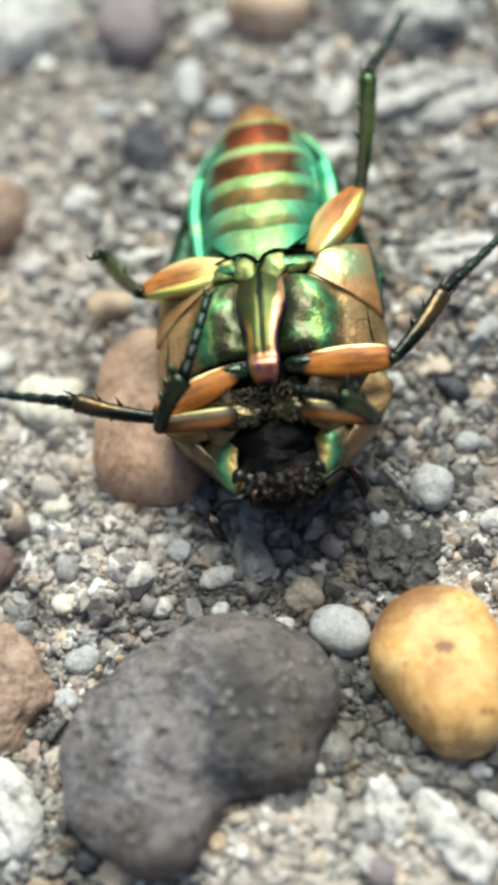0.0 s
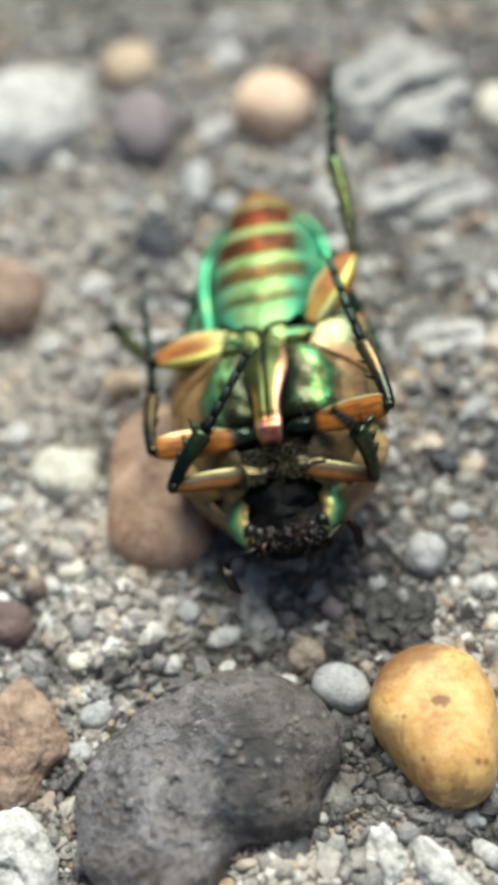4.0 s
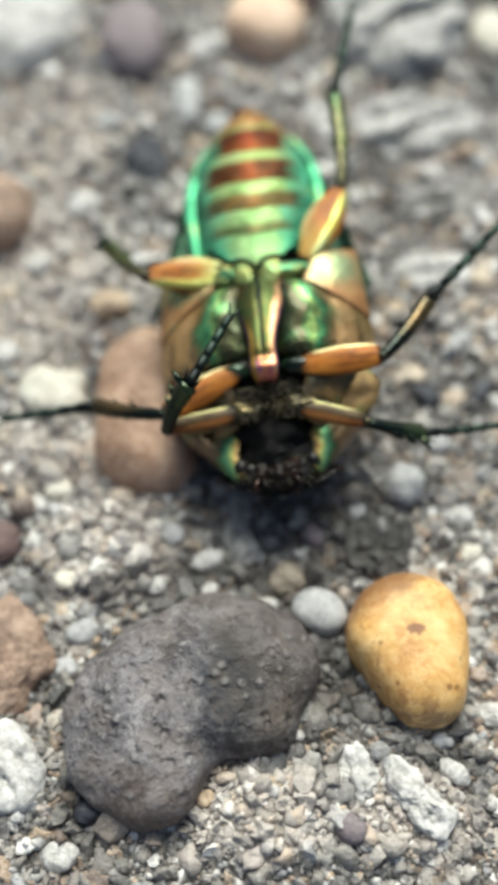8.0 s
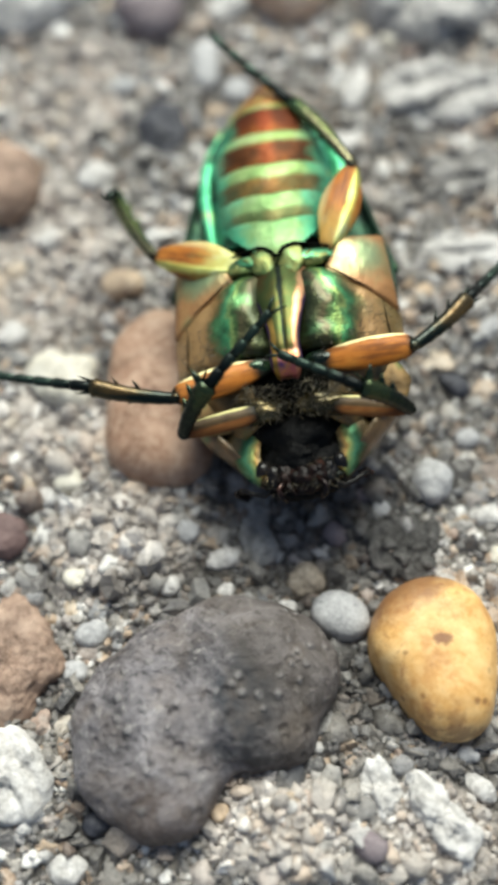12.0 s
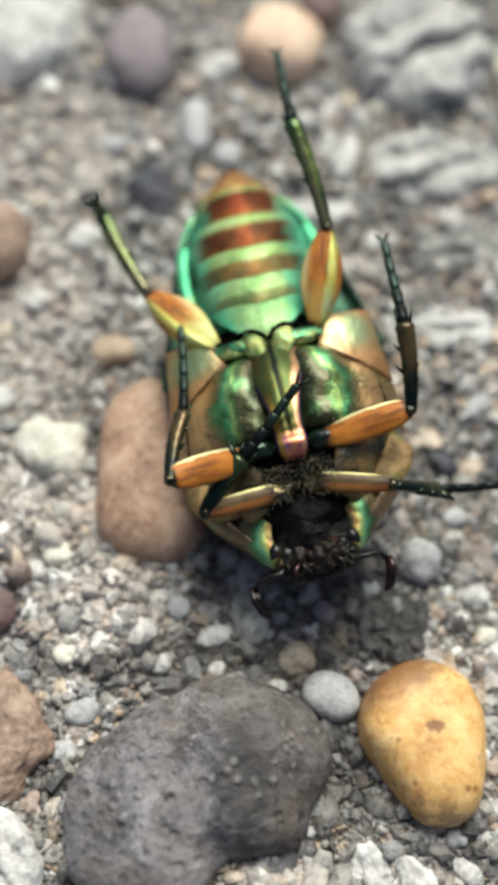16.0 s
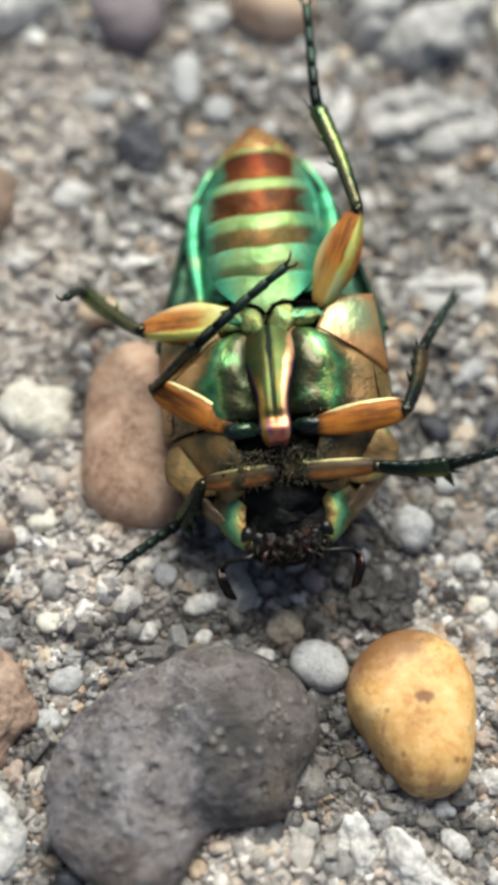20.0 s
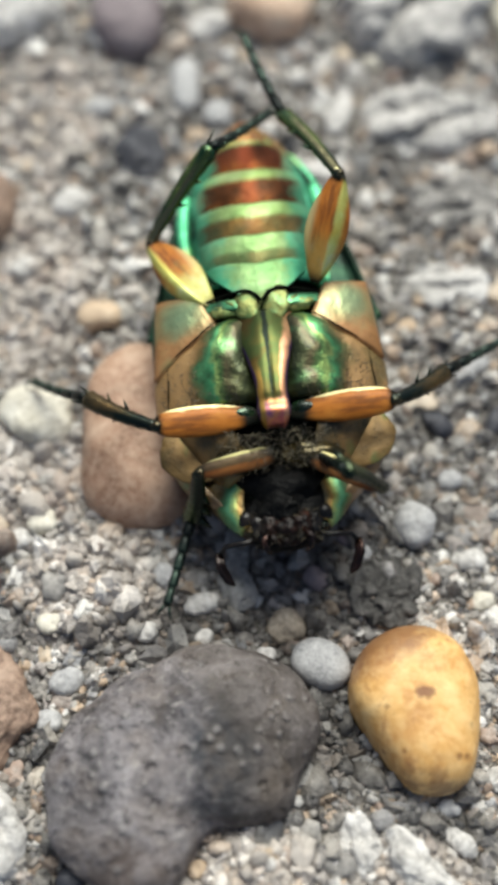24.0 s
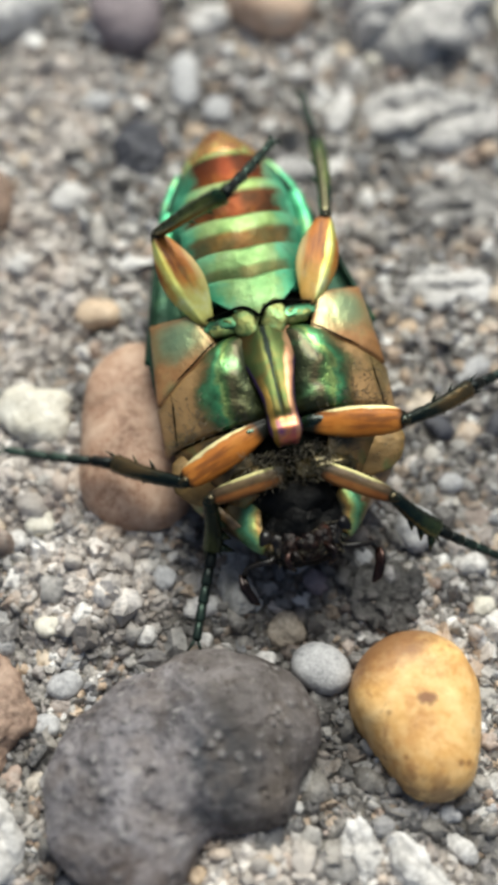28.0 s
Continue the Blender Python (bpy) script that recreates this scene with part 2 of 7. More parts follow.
def shade_grit(k, c):
    """Patches of dark grit, with shade before the beetle and round the stones painted in."""
    for px, py, rx, ry, amount in GRIT_SHADE:
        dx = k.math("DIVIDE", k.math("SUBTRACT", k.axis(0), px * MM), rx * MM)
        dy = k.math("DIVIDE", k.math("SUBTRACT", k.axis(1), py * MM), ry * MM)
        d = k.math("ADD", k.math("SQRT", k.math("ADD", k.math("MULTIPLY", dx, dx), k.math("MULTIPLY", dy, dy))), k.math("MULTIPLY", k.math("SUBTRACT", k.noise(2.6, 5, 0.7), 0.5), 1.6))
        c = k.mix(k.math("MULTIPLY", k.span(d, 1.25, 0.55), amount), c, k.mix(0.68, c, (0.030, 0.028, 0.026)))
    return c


def grain_mat():
    k = Mat("sand_grains", 0.55, spec=0.45)
    r = k.island()
    c = k.ramp(r, (0.0, (0.055, 0.055, 0.06)), (0.14, (0.15, 0.14, 0.135)), (0.34, (0.27, 0.25, 0.225)), (0.50, (0.40, 0.37, 0.335)), (0.58, (0.36, 0.365, 0.38)), (0.64, (0.46, 0.40, 0.36)),
               (0.72, (0.54, 0.40, 0.27)), (0.79, (0.33, 0.235, 0.185)), (0.86, (0.60, 0.575, 0.54)), (1.0, (0.86, 0.84, 0.81)))
    fine = k.noise(0.22, 4, 0.7)
    c = k.mix(k.span(fine, 0.42, 0.75), c, k.mix(0.5, c, (0.6, 0.57, 0.53)))
    c = k.mix(k.span(fine, 0.5, 0.25), c, k.mix(0.6, c, (0.05, 0.05, 0.05)))
    patch = k.noise(7.0, 4, 0.6)
    c = k.mix(k.math("MULTIPLY", k.span(patch, 0.52, 0.36), 0.75), c, k.mix(0.75, c, (0.05, 0.048, 0.047)))
    # crusts of pale fine sand, and dark grit with painted shade
    for px, py, rx, ry in PALE:
        dx = k.math("DIVIDE", k.math("SUBTRACT", k.axis(0), px * MM), rx * MM)
        dy = k.math("DIVIDE", k.math("SUBTRACT", k.axis(1), py * MM), ry * MM)
        d = k.math("ADD", k.math("SQRT", k.math("ADD", k.math("MULTIPLY", dx, dx), k.math("MULTIPLY", dy, dy))), k.math("MULTIPLY", k.math("SUBTRACT", k.noise(1.8, 5, 0.7), 0.5), 1.3))
        c = k.mix(k.math("MULTIPLY", k.span(d, 1.15, 0.75), 0.8), c, k.mix(0.55, c, (0.63, 0.56, 0.50)))
    k.color(shade_grit(k, c))
    k.roughness(k.math("ADD", k.math("MULTIPLY", r, 0.4), 0.28))
    k.bump(k.noise(0.5, 3, 0.6), 0.8, 0.25)
    k.bump(fine, 0.8, 0.10)
    return k.m


def pebble_mat():
    """Small pebbles, each with its own shade."""
    k = Mat("pebbles", 0.55, spec=0.45)
    r = k.random()
    c = k.ramp(r, (0.0, (0.10, 0.10, 0.105)), (0.22, (0.25, 0.235, 0.22)), (0.45, (0.40, 0.38, 0.35)), (0.62, (0.50, 0.40, 0.29)),
               (0.76, (0.36, 0.27, 0.22)), (0.88, (0.62, 0.60, 0.57)), (1.0, (0.84, 0.83, 0.80)))
    fine = k.noise(0.3, 5, 0.7)
    big = k.noise(1.3, 3, 0.5)
    c = k.mix(k.span(big, 0.4, 0.7), c, k.mix(0.45, c, (0.62, 0.59, 0.54)))
    c = k.mix(k.span(fine, 0.5, 0.25), c, k.mix(0.55, c, (0.06, 0.06, 0.06)))
    k.color(c)
    k.bump(fine, 0.5, 0.08)
    return k.m


def ground_mat():
    k = Mat("sandy_ground", 0.9, spec=0.25)
    a = k.noise(9.0, 4, 0.55)
    b = k.cells(0.55)
    c = k.ramp(b.outputs["Color"], (0.0, (0.035, 0.033, 0.031)), (0.35, (0.11, 0.10, 0.09)), (0.6, (0.20, 0.185, 0.165)), (0.85, (0.28, 0.25, 0.215)), (1.0, (0.5, 0.47, 0.435)))
    c = k.mix(k.span(a, 0.35, 0.7), c, k.mix(0.5, c, (0.36, 0.335, 0.30)))
    f = k.noise(0.18, 5, 0.7)
    c = k.mix(k.span(f, 0.52, 0.3), c, k.mix(0.6, c, (0.04, 0.038, 0.036)))
    c = k.mix(k.math("MULTIPLY", k.span(k.noise(7.0, 4, 0.6), 0.52, 0.36), 0.7), c, k.mix(0.7, c, (0.035, 0.034, 0.034)))
    for px, py, rx, ry in PALE:
        dx = k.math("DIVIDE", k.math("SUBTRACT", k.axis(0), px * MM), rx * MM)
        dy = k.math("DIVIDE", k.math("SUBTRACT", k.axis(1), py * MM), ry * MM)
        d = k.math("ADD", k.math("SQRT", k.math("ADD", k.math("MULTIPLY", dx, dx), k.math("MULTIPLY", dy, dy))), k.math("MULTIPLY", k.math("SUBTRACT", k.noise(1.8, 5, 0.7), 0.5), 1.3))
        c = k.mix(k.math("MULTIPLY", k.span(d, 1.15, 0.75), 0.8), c, k.mix(0.55, c, (0.63, 0.56, 0.50)))
    k.color(shade_grit(k, c))
    k.bump(b.outputs["Distance"], 0.7, 0.25)
    k.bump(f, 0.7, 0.12)
    return k.m


M_FLAKE = stone_mat("dusty_blue_flake", (0.09, 0.088, 0.085), (0.24, 0.235, 0.225), (0.42, 0.41, 0.39), 1.2, 0.35, 0.85, 1.2)
M_ROUGH = stone_mat("dark_rough_stone", (0.026, 0.025, 0.024), (0.062, 0.059, 0.056), (0.19, 0.18, 0.17), 0.8, 0.3, 0.85, 1.6)
M_GRAIN, M_PEBBLE, M_GROUND = grain_mat(), pebble_mat(), ground_mat()


def cuticle(name, stops, metal=0.75, rough=0.24, size=3.0, pits=0.35, coat=0.4, pit_strength=0.25, spec=0.6):
    """Shiny metallic beetle shell whose hue drifts over the plate, with fine punctures."""
    k = Mat(name, rough, metal, spec, coat)
    n = k.noise(size, 3, 0.5, 0.3)
    c = k.ramp(n, *stops)
    v = k.cells(pits)
    c = k.mix(k.math("MULTIPLY", k.span(v.outputs["Distance"], 0.28, 0.08), 0.55), c, k.mix(0.7, c, (0.02, 0.03, 0.02)))
    k.color(c)
    f = k.noise(0.25, 4, 0.6)
    k.roughness(k.math("ADD", k.math("MULTIPLY", f, 0.22), rough - 0.08))
    k.bump(k.noise(1.3, 3, 0.55), 0.45, 0.35)
    k.bump(k.span(v.outputs["Distance"], 0.05, 0.3), pit_strength, 0.06)
    k.bump(f, 0.12, 0.05)
    return k


M_ELYTRA = cuticle("dark_green_shell", [(0.3, (0.007, 0.018, 0.011)), (0.55, (0.013, 0.042, 0.024)), (0.75, (0.035, 0.06, 0.03))], 0.3, 0.45, 3.0, 0.3, 0.0, spec=0.2).m
M_UNDEREDGE = cuticle("green_turned_edge", [(0.34, (0.008, 0.022, 0.013)), (0.52, (0.018, 0.064, 0.034)), (0.7, (0.08, 0.15, 0.07))], 0.45, 0.42, 1.8, 0.3, 0.0, spec=0.3).m


def breast_mat():
    """Breast plate: its hue runs outward from mauve bronze beside the keel through yellow and green to tan."""
    k = cuticle("green_bronze_breast", [(0.3, (0.05, 0.04, 0.02)), (0.7, (0.12, 0.10, 0.04))], 0.8, 0.33, 1.3, 0.24, 0.2)
    wob = k.math("MULTIPLY", k.math("SUBTRACT", k.noise(2.0, 5, 0.65), 0.5), 0.0022)
    x = k.math("ADD", k.math("ABSOLUTE", k.axis(0)), wob)
    back = k.math("ADD", k.axis(1), 0.0016)
    x = k.math("ADD", x, k.math("ADD", k.math("MULTIPLY", k.math("MAXIMUM", back, 0.0), 0.48), k.math("MULTIPLY", k.math("MAXIMUM", k.math("MULTIPLY", back, -1.0), 0.0), 0.15)))
    # dark inner zone and bright yellow-green arc have reflections painted in
    c = k.ramp(k.span(x, 0.0012, 0.0052), (0.04, (0.026, 0.034, 0.012)), (0.16, (0.062, 0.052, 0.024)), (0.28, (0.06, 0.13, 0.04)), (0.38, (0.26, 0.37, 0.11)),
               (0.48, (0.08, 0.31, 0.12)), (0.58, (0.06, 0.16, 0.06)), (0.70, (0.17, 0.14, 0.05)), (0.80, (0.32, 0.19, 0.07)), (0.95, (0.34, 0.20, 0.075)))
    dark = k.ramp(k.noise(1.1, 5, 0.7), (0.36, (0.018, 0.018, 0.007)), (0.6, (0.09, 0.09, 0.028)))
    c = k.mix(k.math("MULTIPLY", k.span(k.noise(2.2, 3, 0.5, 0.3), 0.50, 0.34), 0.6), c, dark)
    c = k.mix(k.math("MULTIPLY", k.math("MULTIPLY", k.span(k.noise(2.4, 2, 0.5, 0.3), 0.54, 0.70), k.span(x, 0.0040, 0.0030)), 0.45), c, (0.22, 0.55, 0.22))
    v = k.cells(0.24)
    k.color(k.mix(k.math("MULTIPLY", k.span(v.outputs["Distance"], 0.28, 0.08), 0.5), c, k.mix(0.7, c, (0.01, 0.012, 0.006))))
    k.link(k.math("SUBTRACT", 0.8, k.math("MULTIPLY", k.span(x, 0.0034, 0.0046), 0.55)), k.p.inputs["Metallic"])
    return k.m


def painted_sheen(k, px, py, rx, ry, tint):
    """Paints a bright metallic sheen into one area of a shell, alike on both sides of the body."""
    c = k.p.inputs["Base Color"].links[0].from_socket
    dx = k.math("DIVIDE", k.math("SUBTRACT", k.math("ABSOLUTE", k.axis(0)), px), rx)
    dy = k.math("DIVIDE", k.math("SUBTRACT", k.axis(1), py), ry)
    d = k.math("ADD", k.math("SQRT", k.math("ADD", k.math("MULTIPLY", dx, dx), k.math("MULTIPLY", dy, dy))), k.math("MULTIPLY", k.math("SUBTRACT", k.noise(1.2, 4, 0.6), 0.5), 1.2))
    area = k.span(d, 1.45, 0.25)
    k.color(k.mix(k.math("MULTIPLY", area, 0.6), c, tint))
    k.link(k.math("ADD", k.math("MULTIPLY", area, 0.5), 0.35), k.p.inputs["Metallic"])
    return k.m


M_THORAX = breast_mat()
M_COXA = cuticle("green_coxa_shell", [(0.3, (0.003, 0.006, 0.004)), (0.55, (0.008, 0.022, 0.012)), (0.75, (0.06, 0.14, 0.05))], 0.6, 0.25, 1.6, 0.3, 0.3).m
M_HIP = cuticle("green_hip_plate", [(0.34, (0.008, 0.025, 0.012)), (0.47, (0.05, 0.20, 0.09)), (0.58, (0.14, 0.36, 0.16)), (0.78, (0.30, 0.42, 0.16))], 0.6, 0.36, 1.3, 0.3, 0.0).m
M_SIDE = cuticle("orange_side_plate", [(0.28, (0.08, 0.07, 0.025)), (0.42, (0.26, 0.12, 0.035)), (0.58, (0.38, 0.19, 0.07)), (0.74, (0.34, 0.28, 0.11)), (0.86, (0.22, 0.40, 0.18))], 0.4, 0.36, 2.4, 0.28, 0.15)
# mint-white reflection painted into the rear inner part of the plate
M_SIDE = painted_sheen(M_SIDE, 0.0042, 0.0013, 0.0014, 0.0011, (0.34, 0.58, 0.32))
M_SHOULDER = cuticle("shoulder_shell", [(0.28, (0.05, 0.045, 0.016)), (0.45, (0.13, 0.082, 0.03)), (0.6, (0.22, 0.135, 0.048)), (0.75, (0.10, 0.15, 0.05))], 0.3, 0.44, 1.8, 0.24, 0.0, spec=0.3).m
M_PRON = cuticle("green_gold_rim_shell", [(0.34, (0.02, 0.02, 0.010)), (0.46, (0.09, 0.06, 0.025)), (0.58, (0.20, 0.11, 0.045)), (0.72, (0.10, 0.15, 0.05))], 0.35, 0.36, 2.0, 0.26, 0.3).m


def cheek_mat():
    """Plate beside the head: amber along the head, then yellow-green and mint, olive brown outward."""
    k = cuticle("mint_cheek_shell", [(0.3, (0.05, 0.04, 0.02)), (0.7, (0.12, 0.10, 0.04))], 0.55, 0.36, 2.0, 0.26, 0.1)
    x = k.math("ADD", k.math("ABSOLUTE", k.axis(0)), k.math("MULTIPLY", k.math("SUBTRACT", k.noise(1.6, 4, 0.6), 0.5), 0.0011))
    x = k.math("ADD", x, k.math("MULTIPLY", k.math("ABSOLUTE", k.math("ADD", k.axis(1), 0.0084)), 0.35))
    c = k.ramp(k.span(x, 0.0018, 0.0040), (0.0, (0.03, 0.03, 0.012)), (0.12, (0.26, 0.15, 0.03)), (0.25, (0.34, 0.42, 0.13)), (0.42, (0.14, 0.38, 0.18)), (0.58, (0.05, 0.15, 0.06)), (0.78, (0.12, 0.085, 0.035)))
    v = k.cells(0.24)
    k.color(k.mix(k.math("MULTIPLY", k.span(v.outputs["Distance"], 0.28, 0.08), 0.5), c, k.mix(0.7, c, (0.01, 0.012, 0.006))))
    return k.m


M_CHEEK = cheek_mat()
M_KNOB = cuticle("bronze_green_knob", [(0.3, (0.05, 0.12, 0.04)), (0.5, (0.16, 0.17, 0.05)), (0.7, (0.17, 0.30, 0.12))], 0.6, 0.42, 0.9, 0.3, 0.0, 0.15, 0.4).m
M_RIM = cuticle("gold_green_rim", [(0.3, (0.05, 0.32, 0.15)), (0.5, (0.12, 0.52, 0.27)), (0.66, (0.42, 0.56, 0.20))], 0.6, 0.45, 1.6, 0.3, 0.0, 0.1).m


# edges of the belly plates along the body's side, and how far each one's middle reaches towards the head
BELLY_EDGES = (1.95, 4.1, 5.65, 7.55, 9.75, 11.9)
BELLY_WIDE = ((1.95, 1.15), (2.6, 1.8), (3.4, 2.4), (4.5, 2.8), (5.5, 2.98), (7.0, 3.05), (8.5, 2.98), (10.0, 2.68), (11.3, 2.25), (12.6, 1.6))
CHEVRON = ((1.95, 0.62), (2.6, 0.66), (4.1, 0.65), (5.65, 0.48), (7.5, 0.40), (9.5, 0.28), (12.0, 0.1))


def sternite_mat(k_plate, brown_to, brown_amount, side_at):
    """A belly plate: mint sides, rusty brown front part, pale lime hind part."""
    k = cuticle("belly_plate", [(0.3, (0.04, 0.29, 0.155)), (0.5, (0.10, 0.44, 0.25)), (0.70, (0.24, 0.54, 0.31))], 0.5, 0.5, 2.4, 0.42, 0.0, 0.12, 0.2)
    mint = k.p.inputs["Base Color"].links[0].from_socket
    x = k.math("ABSOLUTE", k.axis(0))
    y = k.axis(1)
    wob = k.math("MULTIPLY", k.math("SUBTRACT", k.noise(1.9, 4, 0.6), 0.5), 0.0026)
    lime = k.ramp(k.noise(1.4, 3, 0.6), (0.35, (0.20, 0.27, 0.065)), (0.55, (0.32, 0.41, 0.13)), (0.75, (0.43, 0.50, 0.24)))
    c = k.mix(k.math("MULTIPLY", k.span(k.math("ADD", x, wob), side_at * MM, side_at * 0.55 * MM), 0.68 + 0.07 * k_plate), mint, lime)
    q = k.math("DIVIDE", x, 0.0029)
    y0, y1 = BELLY_EDGES[k_plate], BELLY_EDGES[k_plate + 1]
    reach = {0: 0.5, 1: 0.56, 2: 0.44, 3: 0.34, 4: 0.19}[k_plate]
    yy = k.math("ADD", y, k.math("MULTIPLY", k.math("SUBTRACT", 1.0, q), reach * MM))
    along = k.math("DIVIDE", k.math("SUBTRACT", yy, y0 * MM), (y1 - y0) * MM)
    along = k.math("ADD", along, k.math("MULTIPLY", wob, 60.0))
    # rust and mint shell colours, with dark overhead and bright sky reflections painted in
    band = k.span(along, brown_to + 0.10, brown_to - 0.10)
    side = k.span(k.math("ADD", x, wob), (side_at + 0.3) * MM, (side_at - 0.45) * MM)
    rust = k.ramp(k.noise(1.5, 3, 0.6), (0.3, (0.030, 0.009, 0.003)), (0.5, (0.10, 0.024, 0.006)), (0.72, (0.26, 0.085, 0.016)))
    middle = k.math("MULTIPLY", k.span(x, 0.0007, 0.0001), 0.5)
    rust = k.mix(middle, rust, (0.26, 0.05, 0.014))
    c = k.mix(k.math("MULTIPLY", k.math("MULTIPLY", k.span(k.math("ADD", x, wob), (side_at - 0.35) * MM, (side_at + 0.25) * MM), k.noise(1.3, 3, 0.6)), 0.8), c, (0.02, 0.10, 0.05))
    k.color(k.mix(k.math("MULTIPLY", k.math("MULTIPLY", band, side), brown_amount), c, rust))
    return k.m


M_BELLY = [sternite_mat(i, *v) for i, v in enumerate(((0.16, 0.3, 1.9), (0.42, 0.55, 2.3), (0.58, 0.80, 2.6), (0.74, 0.97, 2.65), (0.90, 1.0, 2.25)))]
M_FLANK = cuticle("mint_belly_side", [(0.32, (0.014, 0.07, 0.035)), (0.45, (0.05, 0.27, 0.14)), (0.58, (0.10, 0.45, 0.26)), (0.74, (0.32, 0.48, 0.18))], 0.75, 0.38, 1.6, 0.4, 0.0, 0.12).m
M_TAIL = cuticle("orange_tail_plate", [(0.32, (0.26, 0.08, 0.02)), (0.5, (0.44, 0.24, 0.06)), (0.62, (0.42, 0.55, 0.18)), (0.75, (0.30, 0.60, 0.24))], 0.6, 0.25, 1.5, 0.4, 0.4).m


def process_mat():
    """Breastbone keel: pink and copper flanks, violet edge, dark green middle line."""
    k = Mat("pink_copper_keel", 0.36, 0.8, 0.3, 0.0)
    y = k.axis(1)
    n = k.math("MULTIPLY", k.math("SUBTRACT", k.noise(1.0, 3, 0.6), 0.5), 0.25)
    half = k.math("ADD", k.math("MULTIPLY", k.span(y, -0.0036, 0.0008), 0.00098), 0.00072)
    r = k.math("ADD", k.math("DIVIDE", k.math("ABSOLUTE", k.axis(0)), half), n)
    front = k.span(k.math("ADD", y, k.math("MULTIPLY", n, 0.004)), -0.0041, -0.0049)
    c = k.ramp(k.noise(2.2, 2, 0.5, 0.4), (0.34, (0.022, 0.015, 0.005)), (0.45, (0.062, 0.042, 0.011)), (0.56, (0.042, 0.062, 0.018)), (0.70, (0.09, 0.075, 0.020)))
    c = k.mix(front, c, k.ramp(k.noise(0.8, 3, 0.6), (0.4, (0.46, 0.13, 0.13)), (0.55, (0.60, 0.24, 0.10)), (0.70, (0.26, 0.10, 0.20))))
    edge = k.math("MULTIPLY", k.span(r, 0.48, 0.66), k.math("ADD", k.math("MULTIPLY", k.span(k.noise(1.6, 3, 0.5), 0.34, 0.60), 0.6), 0.4))
    # the right flank's longer pink edge is a side reflection painted in
    right = k.span(k.axis(0), -0.0003, 0.0003)
    edge = k.math("MULTIPLY", edge, k.math("MAXIMUM", right, k.span(y, -0.0016, -0.0032)))
    c = k.mix(edge, c, k.mix(right, (0.34, 0.20, 0.045), (0.58, 0.29, 0.17)))
    c = k.mix(k.span(r, 0.86, 0.97), c, (0.05, 0.025, 0.08))
    c = k.mix(k.math("MULTIPLY", k.span(r, 0.12, 0.03), k.span(y, -0.0046, -0.0036)), c, (0.004, 0.008, 0.005))
    k.color(c)
    k.bump(k.noise(0.3, 4, 0.6), 0.15, 0.05)
    return k.m


M_KEEL = process_mat()


